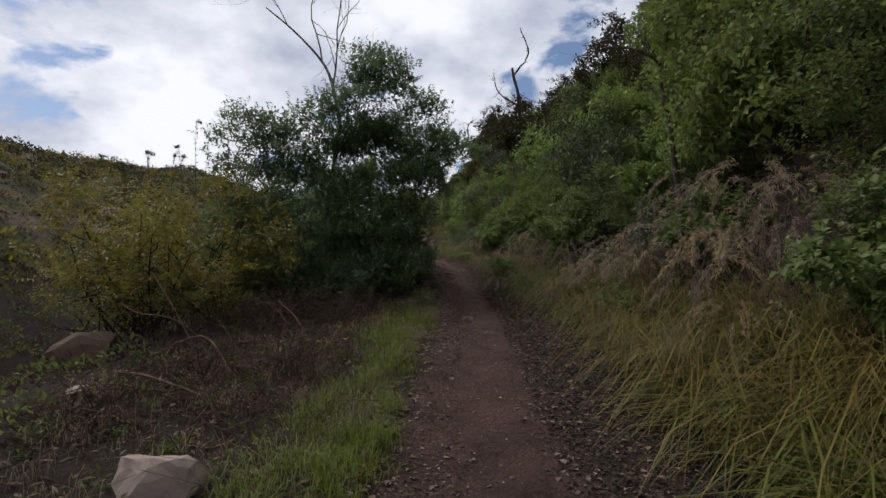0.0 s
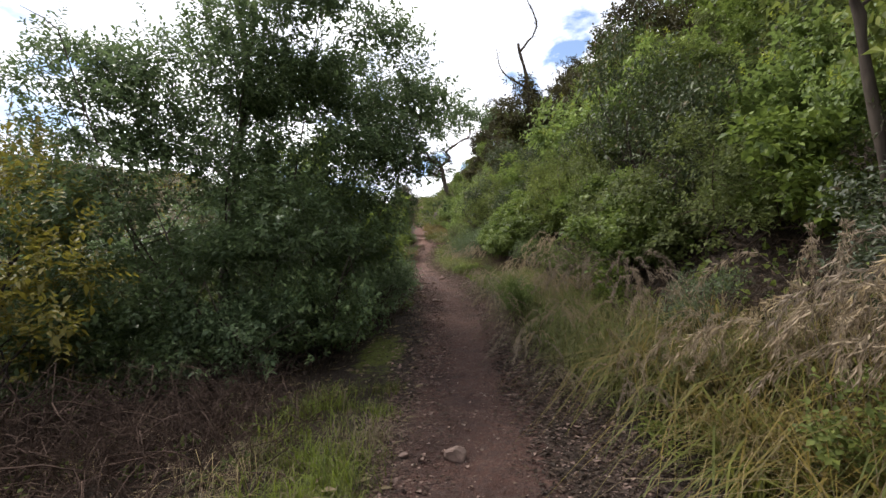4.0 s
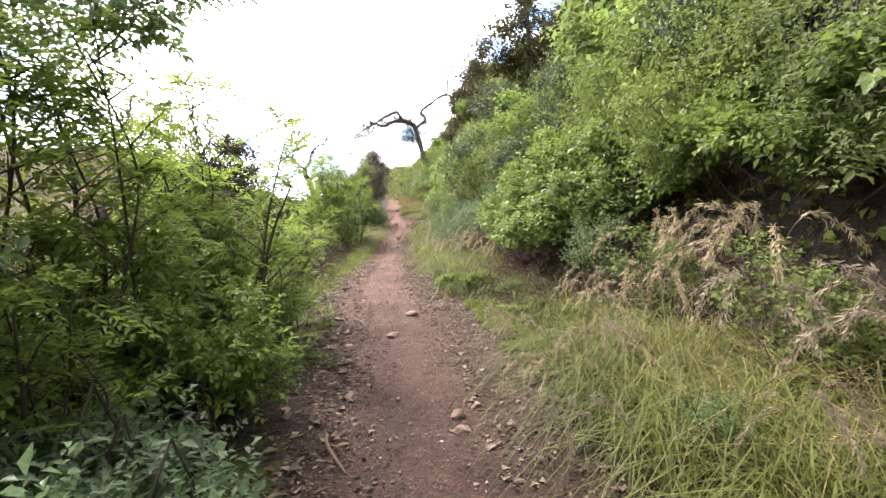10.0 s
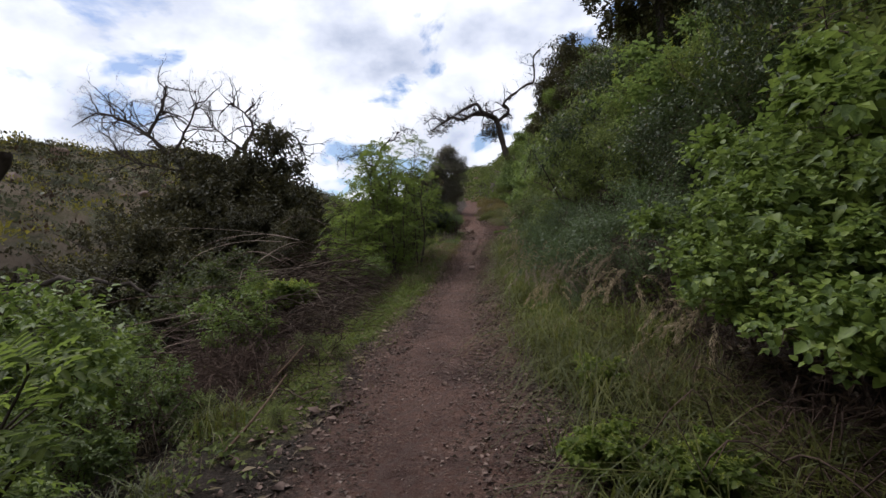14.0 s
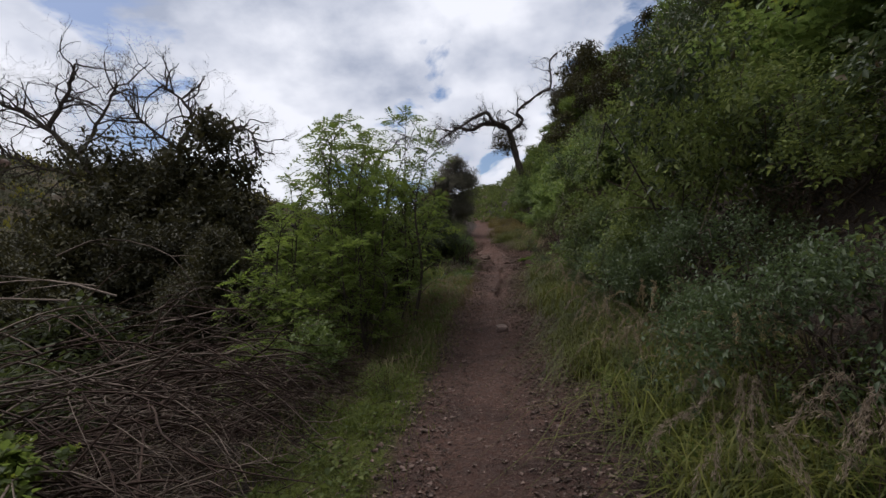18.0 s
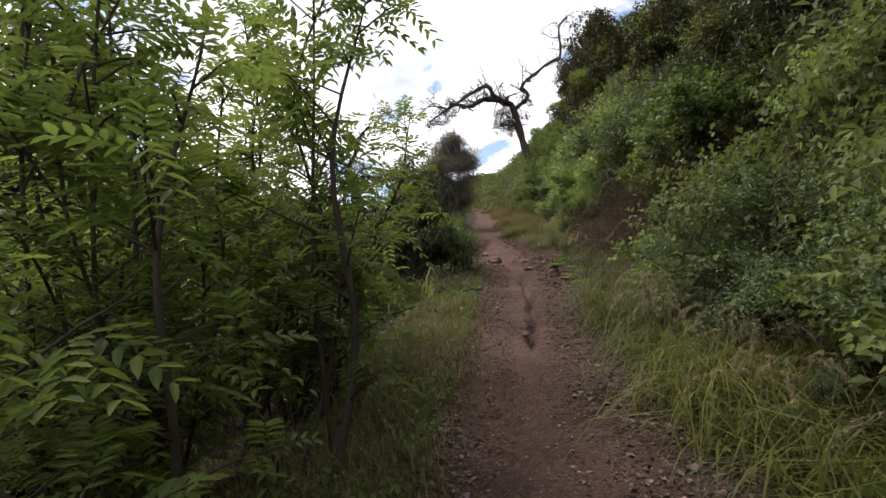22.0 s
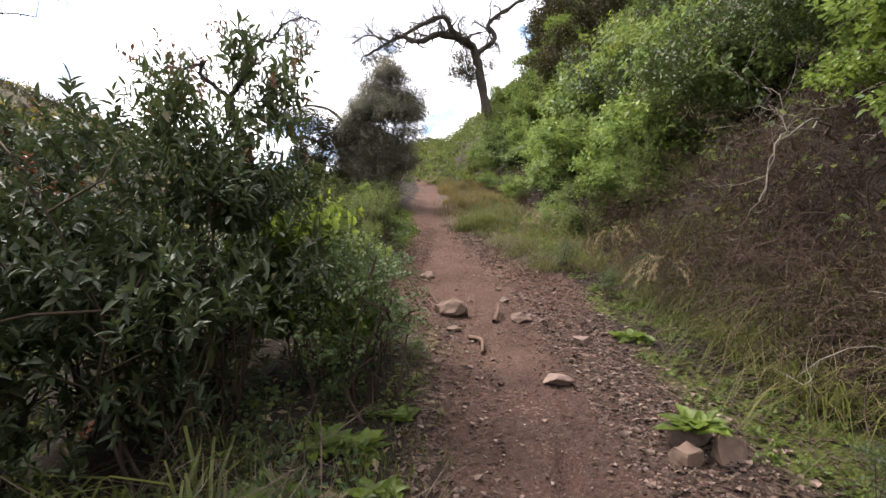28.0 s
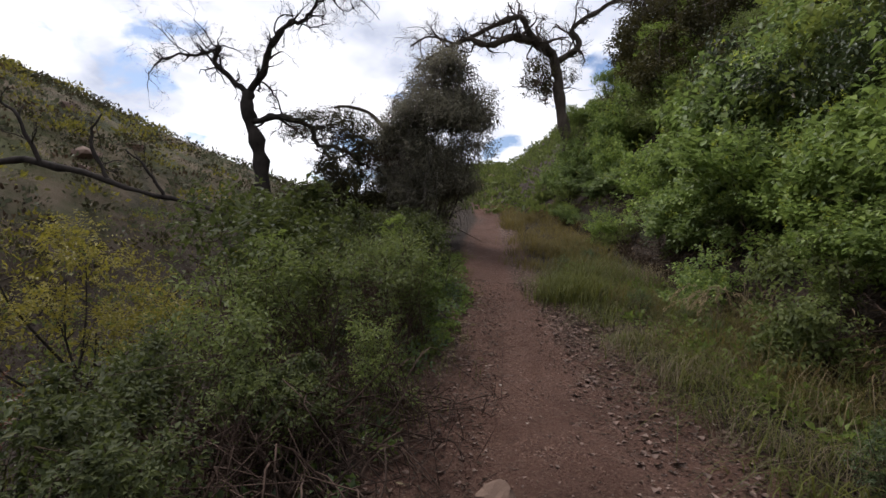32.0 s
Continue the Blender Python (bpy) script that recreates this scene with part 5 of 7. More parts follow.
column = shrub("column_bush", "tall dark drooping evergreen beside the trail", "tree",
               [(0, 0, 1.5, 1.1, 1.1, 1.3), (0.1, 0, 2.9, 1.25, 1.2, 1.2), (-0.2, 0.1, 4.1, 1.0, 1.0, 0.9), (0.2, 0, 4.9, 0.6, 0.6, 0.5), (0.9, 0.3, 3.7, 0.7, 0.7, 0.8), (-0.9, 0.2, 3.2, 0.7, 0.7, 0.8)], LEAF_WILLOW,
               share=170, count=12, run=0.42, size=0.12, aspect=0.22, stems=16, seed=96, clump=(20, 0.42), core=0.12, stem_r=0.035, deep=0.5, droop=0.6, bark=BARK_DARK, full=False)
rng = np.random.default_rng(99)
tubes = Tubes()
for _ in range(420):
    cx, cy, cz, rx, ry, rz = [(0, 0, 1.7, 1.2, 1.2, 1.3), (0.1, 0, 3.0, 1.35, 1.3, 1.2), (-0.2, 0.1, 4.2, 1.1, 1.1, 0.9), (0.2, 0, 4.9, 0.8, 0.8, 0.6)][rng.integers(0, 4)]
    d = unit(rng.normal(size=3) + (0, 0, 0.2))
    p = np.array([cx, cy, cz]) + d * (rx, ry, rz) * rng.uniform(0.55, 0.95)
    out = d * (0.5, 0.5, 0.2) * rng.uniform(0.5, 1.1)
    tubes.add(smooth_line([p, p + out * 0.6 + (0, 0, 0.06), p + out + (0, 0, -0.15), p + out * 1.15 + (0, 0, -0.15 - rng.uniform(0.1, 0.5))], 2), np.linspace(0.012, 0.004, 7), 3)
tagged(part("twig", tubes.mesh("column_twigs", BARK_GREY), column, "thin drooping grey twigs"), kind="stuff")
place(column, -2.4, 50.6, 0, (0.82, 0.82, 0.86))
again(column, -3.7, 53.2, 90, (0.7, 0.7, 0.62))
dead_tree("twisted_dead_tree", "black twisted dead tree with crooked bare limbs", [
    ([(-7.0, 51.3, gz(-7.0, 51.3)), (-7.1, 51.3, 5.4), (-7.15, 51.3, 6.6), (-7.32, 51.3, 7.5), (-7.69, 51.3, 8.5), (-7.69, 51.3, 9.0)], 0.26, 0.15),
    ([(-7.69, 51.3, 8.95), (-8.2, 51.2, 9.35), (-8.6, 51.1, 9.75), (-8.4, 51.0, 10.1), (-8.9, 51.0, 9.85), (-9.6, 51.0, 9.86), (-10.3, 51.0, 9.55)], 0.085, 0.02),
    ([(-7.69, 51.3, 8.95), (-7.2, 51.1, 9.55), (-7.0, 51.0, 10.1), (-6.5, 50.8, 10.6), (-6.0, 50.8, 10.75), (-5.7, 50.8, 11.2), (-5.05, 50.8, 11.4), (-4.6, 50.8, 11.3)], 0.10, 0.015),
    ([(-7.55, 51.3, 8.2), (-6.6, 51.1, 8.3), (-5.8, 51.0, 8.05), (-5.5, 51.0, 7.6), (-4.96, 51.0, 7.55), (-4.3, 51.0, 7.1)], 0.10, 0.03)], 84, BARK_BLACK, 0.85, 4, 2, 1.0, 0.016, (2, 4))
leaf_clump = shrub("hanging_clump", "grey-green leafy clump in the dead limbs", "foliage", [(0, 0, 0, 0.6, 0.5, 0.4), (0.6, 0, -0.15, 0.5, 0.4, 0.35)], LEAF_OAK, share=150, count=8, run=0.2, size=0.06,
                   aspect=0.5, stems=6, seed=97, full=False, deep=0.7)
place(leaf_clump, -5.6, 51.0, 0, 1.0, z=8.15)
again(leaf_clump, -4.7, 51.0, 70, (1.5, 1.2, 1.3)).location.z = 8.0
again(leaf_clump, -3.9, 51.0, 200, (1.3, 1.2, 1.4)).location.z = 7.5
again(leaf_clump, -6.0, 51.0, 130, (1.1, 1.0, 0.9)).location.z = 8.1
dead_tree("hanging_limb", "tangled grey dead limb between the dark trees", [
    ([(-3.0, 50.9, gz(-3.0, 50.9)), (-3.1, 50.9, 6.2), (-3.5, 51.0, 7.6), (-4.3, 51.0, 8.5), (-5.2, 51.0, 8.6)], 0.09, 0.03),
    ([(-3.5, 51.0, 7.6), (-4.2, 51.0, 7.7), (-5.0, 51.0, 7.3), (-5.6, 51.0, 7.5)], 0.05, 0.02)], 90, BARK_DARK, 0.9, 4, 2, 1.0, 0.014, (2, 4))
again(thicket, -5.1, 51.4, 40, (0.42, 0.5, 0.66))
dead_tree("fallen_log", "dark dead trunk lying down the slope", [
    ([(-8.2, 52.0, 5.3), (-8.9, 52.0, 5.8), (-11.2, 52.0, 6.2), (-13.5, 52.0, 6.75), (-16.0, 52.2, 6.9), (-18.0, 52.5, gz(-18.0, 52.5))], 0.05, 0.12),
    ([(-12.2, 52.0, 6.4), (-12.8, 51.9, 7.6), (-12.5, 51.9, 8.4)], 0.07, 0.02), ([(-14.4, 52.0, 6.8), (-15.1, 51.8, 8.2), (-16.0, 51.8, 8.8)], 0.07, 0.02), ([(-10.4, 52.0, 6.05), (-11.0, 51.9, 6.9), (-11.6, 51.8, 7.4)], 0.05, 0.02)], 85, BARK_BLACK, 0.8, 2, 3)

# the arching tree on the bank ahead
dead_tree("arching_tree", "old leaning tree whose bare limbs arch over the trail", [
    ([(2.5, 62.2, min(9.6, gz(2.5, 62.2, 0.5))), (2.22, 62.0, 10.3), (1.78, 62.0, 12.2), (1.53, 61.8, 13.6), (1.2, 61.6, 14.5)], 0.30, 0.21),
    ([(1.2, 61.6, 14.4), (0.3, 60.6, 14.5), (-0.64, 60.0, 14.42), (-1.65, 60.0, 14.05), (-2.56, 60.0, 14.3), (-3.57, 60.0, 13.8), (-4.44, 60.0, 13.3)], 0.22, 0.05),
    ([(0.6, 61.0, 14.5), (0.1, 60.2, 14.7), (-0.36, 60.0, 15.3), (-1.3, 60.0, 15.0), (-2.19, 60.0, 14.55), (-3.07, 60.0, 14.1), (-4.23, 60.0, 14.4), (-5.1, 60.0, 13.9)], 0.17, 0.03),
    ([(1.5, 61.8, 14.1), (2.48, 62.0, 15.0), (2.11, 62.0, 15.7), (3.0, 62.0, 16.45), (4.18, 62.0, 17.2), (4.94, 62.0, 17.6), (5.0, 62.0, 19.6), (5.6, 62.0, 20.2)], 0.15, 0.06)], 86, BARK_DARK, 1.1, 4, 2, 1.0, 0.02, (2, 4))
again(leaf_clump, 0.6, 61.6, 60, (1.5, 1.5, 2.2)).location.z = 13.3
again(leaf_clump, -3.4, 60.0, 160, (1.3, 1.3, 1.5)).location.z = 13.4
again(leaf_clump, 1.6, 62.2, 200, (1.6, 1.6, 2.6)).location.z = 13.4

# ---- the bank on the right ----
vine = shrub("bank_vine", "mound of bright green broad-leaved vines on the bank", "vine",
             [(0, 0, 0.45, 0.9, 0.9, 0.6), (0.6, 0.4, 0.8, 0.7, 0.7, 0.5), (-0.6, 0.5, 0.55, 0.7, 0.7, 0.5), (0.2, -0.7, 0.4, 0.7, 0.6, 0.45)], LEAF_VINE,
             share=92, count=6, run=0.22, size=0.096, aspect=0.78, stems=4, seed=101, clump=(9, 0.36), bark=TWIG_BROWN, stem_r=0.01, deep=0.5, ragged=0.3, full=2, group="vines on the bank")
vine_b = shrub("bank_vine", "hanging curtain of mid-green vines on the bank", "vine",
               [(0, 0, 0.6, 0.9, 1.1, 0.75), (0.5, 0.6, 1.1, 0.8, 0.8, 0.6), (-0.35, -0.5, 0.4, 0.6, 0.7, 0.5)], LEAF_BANK,
               share=100, count=7, run=0.24, size=0.090, aspect=0.70, stems=4, seed=102, clump=(9, 0.36), bark=TWIG_BROWN, stem_r=0.01, deep=0.5, ragged=0.3, full=False, group="vines on the bank")
scrub = shrub("bank_shrub", "dull green small-leaved shrub on the bank", "shrub",
              [(0, 0, 0.8, 1.0, 1.0, 0.8), (0.6, 0.5, 1.4, 0.8, 0.8, 0.7), (-0.7, 0.3, 0.9, 0.8, 0.8, 0.7), (0.1, -0.8, 0.7, 0.7, 0.7, 0.6)], LEAF_BANK,
              share=72, count=8, run=0.26, size=0.084, aspect=0.50, stems=4, seed=103, clump=(9, 0.36), deep=0.5, full=False, group="shrubs on the bank")
pale = shrub("bank_shrub", "grey-green pale shrub on the bank", "shrub",
             [(0, 0, 0.6, 0.8, 0.8, 0.6), (0.4, 0.4, 0.9, 0.6, 0.6, 0.5), (-0.5, 0.1, 0.7, 0.6, 0.6, 0.5)], LEAF_PALE,
             share=110, count=7, run=0.18, size=0.052, aspect=0.5, stems=6, seed=104, deep=0.7, full=False, group="shrubs on the bank")
bank_tree = shrub("bank_tree", "dark green small tree on the upper bank", "tree",
                  [(0, 0, 2.0, 1.7, 1.7, 1.2), (1.0, 0.5, 3.0, 1.3, 1.3, 1.0), (-1.0, 0.4, 2.9, 1.3, 1.3, 1.0), (0.1, -0.6, 3.8, 1.2, 1.2, 0.9), (-0.2, 0.9, 3.4, 1.1, 1.1, 0.9), (0.2, -1.1, 1.4, 1.2, 1.2, 0.9)], LEAF_VINE,
                  share=32, count=8, run=0.38, size=0.165, aspect=0.55, stems=5, seed=105, clump=(9, 0.37), stem_r=0.05, deep=0.5, full=False, bark=BARK_DARK, group="trees on the bank")
oak = shrub("bank_oak", "dark brown-green oak-like tree on the upper bank", "tree",
            [(0, 0, 2.4, 1.6, 1.6, 1.2), (0.9, 0.5, 3.5, 1.2, 1.2, 1.0), (-0.9, 0.3, 3.3, 1.3, 1.3, 1.0), (0.1, 0.2, 4.4, 1.1, 1.1, 0.8), (-1.1, -0.5, 2.1, 1.0, 1.0, 0.8)], LEAF_OAK,
            share=24, count=8, run=0.42, size=0.19, aspect=0.5, stems=5, seed=106, stem_r=0.05, deep=0.6, full=False, bark=BARK_DARK, group="trees on the bank")
vine_far = shrub("bank_vine", "mound of vines high on the bank, green brightened to look lit", "vine",
                 [(0, 0, 0.5, 0.9, 0.9, 0.65), (0.6, 0.4, 0.85, 0.7, 0.7, 0.5), (-0.6, 0.5, 0.55, 0.7, 0.7, 0.5)], LEAF_VINE_LIT,
                 share=72, count=7, run=0.26, size=0.100, aspect=0.7, stems=3, seed=107, clump=(9, 0.36), bark=TWIG_BROWN, stem_r=0.01, deep=0.5, ragged=0.35, full=False, group="vines on the bank", accent=(LEAF_LIT_TOP, 0.4, "young_leaf", "bright yellow-green leaves on the upper shoots, coloured as lit tops"))
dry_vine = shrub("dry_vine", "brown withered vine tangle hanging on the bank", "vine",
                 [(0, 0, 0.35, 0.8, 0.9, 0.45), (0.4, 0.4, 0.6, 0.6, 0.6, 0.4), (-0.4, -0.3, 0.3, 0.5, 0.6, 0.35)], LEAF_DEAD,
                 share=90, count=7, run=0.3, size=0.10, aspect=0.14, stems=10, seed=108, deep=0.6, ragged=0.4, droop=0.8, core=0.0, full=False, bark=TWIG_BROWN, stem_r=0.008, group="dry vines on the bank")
dark_scrub = shrub("bank_shrub", "dark green dense shrub on the bank", "shrub",
                   [(0, 0, 0.8, 1.0, 1.0, 0.8), (0.5, 0.6, 1.3, 0.8, 0.8, 0.7), (-0.6, 0.3, 1.0, 0.8, 0.8, 0.7)], LEAF_LAUREL,
                   share=75, count=8, run=0.24, size=0.08, aspect=0.5, stems=5, seed=109, clump=(9, 0.38), deep=0.6, full=False, bark=BARK_DARK, group="shrubs on the bank")
protos = {"k": dark_scrub, "d": dry_vine, "w": vine_far, "v": vine, "b": vine_b, "s": scrub, "p": pale, "t": bank_tree, "o": oak}
used = set()


def on_bank(kind, x, y, turn, scale, tip=(0, 0), sink=0.1):
    ob = protos[kind]
    if kind in used:
        return again(ob, x, y, turn, scale, sink, tip)
    used.add(kind)
    return place(ob, x, y, turn, scale, sink, tip=tip)


# low creeping cover between the mounds; its dead brown leaves also imitate shaded gaps
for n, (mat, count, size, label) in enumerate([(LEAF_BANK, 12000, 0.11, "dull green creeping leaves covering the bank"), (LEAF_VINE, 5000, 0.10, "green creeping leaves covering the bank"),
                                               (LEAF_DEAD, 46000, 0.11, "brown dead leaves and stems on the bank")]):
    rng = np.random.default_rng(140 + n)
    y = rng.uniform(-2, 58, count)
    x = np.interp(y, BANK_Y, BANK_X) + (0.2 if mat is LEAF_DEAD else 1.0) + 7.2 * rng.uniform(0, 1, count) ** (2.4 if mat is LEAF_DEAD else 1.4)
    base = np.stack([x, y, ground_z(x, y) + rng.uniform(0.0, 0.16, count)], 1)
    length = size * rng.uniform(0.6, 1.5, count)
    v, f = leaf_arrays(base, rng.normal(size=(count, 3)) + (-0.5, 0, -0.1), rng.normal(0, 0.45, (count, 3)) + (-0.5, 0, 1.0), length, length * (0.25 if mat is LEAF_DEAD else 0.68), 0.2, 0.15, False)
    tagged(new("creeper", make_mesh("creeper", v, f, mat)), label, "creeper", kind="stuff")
rng = np.random.default_rng(111)
for yy in np.arange(-1.5, 64, 1.3):
    foot = float(np.interp(yy, BANK_Y, BANK_X))
    bare = 36.0 < yy < 42.0
    for row, off in enumerate((0.4, 1.1, 1.9, 2.8, 3.9, 5.2, 6.8)):
        if (yy > 50 and row % 2) or (yy < 5.5 and row < 1) or rng.uniform() < (0.45, 0.4, 0.3, 0.3, 0.35, 0.4, 0.4)[row] * (0.5 if yy > 40 else 1.0):
            continue
        y = yy + rng.uniform(-0.6, 0.6)
        x = foot + off + rng.uniform(-0.3, 0.3)
        u, patch = rng.uniform(), math.sin(0.55 * yy + 0.9 * row) + 0.6 * math.sin(1.7 * yy + 0.5 * row)
        if row == 0:
            kind = "v" if u < 0.5 else "b" if u < 0.75 else "p"
            s = rng.uniform(0.36, 0.66)
        elif row < 3:
            kind = "v" if patch > (0.35 if yy < 40 else -0.3) else "b" if u < 0.35 else "s" if u < 0.6 else "k" if u < 0.86 else "p"
            s = rng.uniform(0.45, 1.2)
        else:
            kind = "w" if patch > (0.45 if yy < 40 else -0.2) else "b" if u < 0.3 else "s" if u < 0.55 else "k"
            s = rng.uniform(0.65, 1.6)
        if (bare and row < 3) or (34.2 < yy <= 36.9 and row < 2):
            kind, s = ("d" if u < 0.88 else "v"), rng.uniform(0.6, 1.0)
        # mostly the dark-leaved kind: shade on this upper bank done by leaf colour
        if 40 < yy < 47 and row > 2 and u < 0.8:
            kind = "k"
        if yy < 10 and row > 2 and kind == "w":
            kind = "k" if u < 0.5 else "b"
        # vines past here take the copy with light put into its green
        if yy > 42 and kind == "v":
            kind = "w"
        if row == 1 and u > 0.86:
            kind = "d"
        if 23 < yy < 33 and row == 0:
            kind, s = "p", rng.uniform(0.6, 0.85)
        lift = rng.uniform(-0.1, 0.3) * s if row else 0.0
        on_bank(kind, x, y, rng.uniform(0, 360), (s, s * rng.uniform(0.8, 1.2), s * rng.uniform(0.75, 1.5)), (0, -22), sink=0.12 - lift)
for n, (x, y, s) in enumerate([(4.2, 12.2, 0.8), (3.9, 13.5, 0.7), (4.7, 14.3, 0.9), (4.6, 11.0, 0.8), (5.3, 12.9, 0.9), (4.4, 15.6, 0.8), (4.4, 7.2, 0.7), (5.0, 5.6, 0.8), (4.2, 4.2, 0.6), (5.6, 8.4, 0.9)]):
    on_bank("bsvs"[n % 4], x, y, x * 97 % 360, s, (0, -20))
# tall pale shrubs crowding the inner verge
for x, y, s in [(2.4, 23.4, 0.6), (2.5, 25.4, 0.75), (2.15, 26.8, 0.6), (2.55, 27.6, 0.85), (2.15, 29.2, 0.65), (2.6, 30.2, 0.85), (2.05, 31.0, 0.65), (2.5, 32.0, 0.85), (1.85, 32.8, 0.7), (2.3, 33.8, 0.7), (2.9, 22.6, 0.75), (3.0, 24.4, 0.85)]:
    on_bank("p", x, y, y * 83 % 360, (s, s, s * 1.1), (0, -6), 0.05)
for x, y, s in [(2.0, 31.9, 0.8), (2.5, 30.2, 0.9)]:
    on_bank("b", x, y, y * 47 % 360, (s, s, s * 1.1), (0, -8), 0.05)
for x, y, s in [(2.9, 37.5, 0.5), (4.2, 38.2, 0.6)]:
    on_bank("v", x, y, y * 61 % 360, (s, s, s * 1.2), (0, -10), -0.4)
for x, y, s, up in [(3.05, 19.5, 0.62, 0.5), (2.5, 19.4, 0.5, 0.55), (2.4, 20.4, 0.48, 0.5), (2.8, 18.9, 0.5, 0.55), (2.65, 20.0, 0.5, 0.75), (3.0, 20.6, 0.66, 0.5), (2.9, 21.8, 0.6, 0.45), (3.7, 18.3, 0.7, 0.35), (4.0, 17.0, 0.75, 0.3), (3.7, 20.0, 0.8, 0.4), (4.4, 18.8, 0.85, 0.3), (3.6, 21.3, 0.8, 0.4), (4.2, 15.5, 0.75, 0.3), (3.9, 12.6, 0.8, 0.2), (3.9, 36.6, 0.7, 0.6)]:
    on_bank("v", x, y, y * 61 % 360, s, (0, -10), -up)
for x, y, s, up in [(3.2, 36.9, 0.6, 0.95), (3.6, 37.6, 0.75, 0.9), (3.4, 38.4, 0.6, 0.8), (3.9, 36.9, 0.8, 0.9)]:
    on_bank("v", x, y, y * 61 % 360, s, (0, -10), -up)
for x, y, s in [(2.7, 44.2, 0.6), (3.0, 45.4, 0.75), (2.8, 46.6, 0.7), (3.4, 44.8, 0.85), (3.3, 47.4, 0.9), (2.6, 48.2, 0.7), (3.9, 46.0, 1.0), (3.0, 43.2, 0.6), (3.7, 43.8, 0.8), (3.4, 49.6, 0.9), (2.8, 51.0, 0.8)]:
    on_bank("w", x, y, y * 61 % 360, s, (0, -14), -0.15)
# dark-leaved shrubs above the brown bank, their colour standing in for its shade
for x, y, s, up in [(4.3, 37.8, 0.8, 0.6), (4.6, 39.4, 0.8, 0.5), (4.4, 40.9, 0.7, 0.5), (5.4, 38.8, 1.0, 0.5), (5.6, 41.0, 1.0, 0.4), (6.2, 37.2, 1.1, 0.4)]:
    on_bank("k", x, y, y * 61 % 360, s, (0, -10), -up)
for yy in np.arange(0.0, 74, 3.2):
    foot = float(np.interp(yy, BANK_Y, BANK_X))
    for off, s in ((4.6, 0.55), (7.5, 0.85), (10.5, 1.1)):
        if 24 < yy < 46 and off < 5:
            continue
        u = rng.uniform()
        on_bank("o" if 37 < yy < 48 or u > 0.62 else "t", foot + off + rng.uniform(-1.0, 1.0), yy + rng.uniform(-1.5, 1.5), rng.uniform(0, 360), s * rng.uniform(0.75, 1.2))
for x, y, s in [(6.6, 33.5, 1.15), (5.6, 38.5, 0.7), (7.2, 68.5, 1.1), (8.5, 66.0, 1.3), (5.2, 58.5, 0.8), (6.8, 46.0, 0.9), (8.9, 71.5, 1.4), (10.2, 74.0, 1.6)]:
    on_bank("o", x, y, x * 77 % 360, s)
for x, y, s in [(2.9, 58.6, 1.0), (3.6, 60.2, 1.2), (2.6, 61.0, 0.9), (1.9, 60.4, 0.8), (4.4, 61.6, 1.4), (3.2, 57.0, 0.9)]:
    on_bank("w", x, y, x * 57 % 360, (s, s, s * 1.5), (0, -12))
dead_tree("dead_snag", "bare dark snag on the upper bank", [
    ([(6.3, 33.0, gz(6.3, 33.0)), (6.2, 33.0, 12.4), (5.7, 33.0, 15.1)], 0.14, 0.08),
    ([(5.8, 33.0, 14.6), (6.85, 33.0, 16.1), (6.3, 33.0, 17.9)], 0.07, 0.03), ([(6.2, 33.0, 12.4), (4.8, 33.0, 13.4), (4.4, 33.0, 14.8)], 0.07, 0.02)], 87, BARK_DARK, 0.7, 2, 3)
dead_tree("bank_snag", "thin dark bare trunk with level branches on the bank", [
    ([(4.7, 9.0, gz(4.7, 9.0)), (4.55, 9.0, 3.9), (4.4, 9.0, 4.6), (4.4, 9.0, 5.3)], 0.05, 0.035),
    ([(4.4, 9.0, 5.2), (3.9, 8.9, 5.45), (3.4, 8.9, 5.5), (2.75, 8.8, 5.3)], 0.028, 0.008), ([(4.4, 9.0, 5.2), (4.5, 9.0, 5.9), (4.4, 9.1, 6.6)], 0.03, 0.01),
    ([(4.5, 9.0, 4.2), (4.9, 8.9, 4.7), (5.2, 8.8, 5.4)], 0.02, 0.008)], 88, BARK_DARK, 0.6, 2, 3, 1.0, 0.006)
# pale dead branches reaching out of the brown bank
for pts, seed in [([(5.6, 41.5, 6.35), (4.7, 41.8, 6.05), (3.95, 42.0, 5.8), (3.6, 41.9, 4.95)], 1), ([(4.9, 39.6, 6.7), (4.2, 39.7, 6.35), (3.7, 39.8, 5.9)], 2), ([(4.7, 38.9, 6.2), (4.1, 39.1, 5.7), (3.6, 39.2, 5.3)], 3), ([(3.2, 39.0, 5.3), (2.7, 38.6, 5.4), (2.2, 38.3, 5.2), (1.9, 38.1, 4.7)], 4), ([(2.6, 37.2, 4.3), (2.1, 36.9, 4.2), (1.7, 36.7, 3.8)], 5)]:
    dead_tree("dead_branch", "pale dead branch sticking out of the bank", [(pts, 0.014, 0.005), (pts[1:], 0.008, 0.003)], 120 + seed, TWIG_PALE, 0.6, 2, 2, 1.0, 0.004)

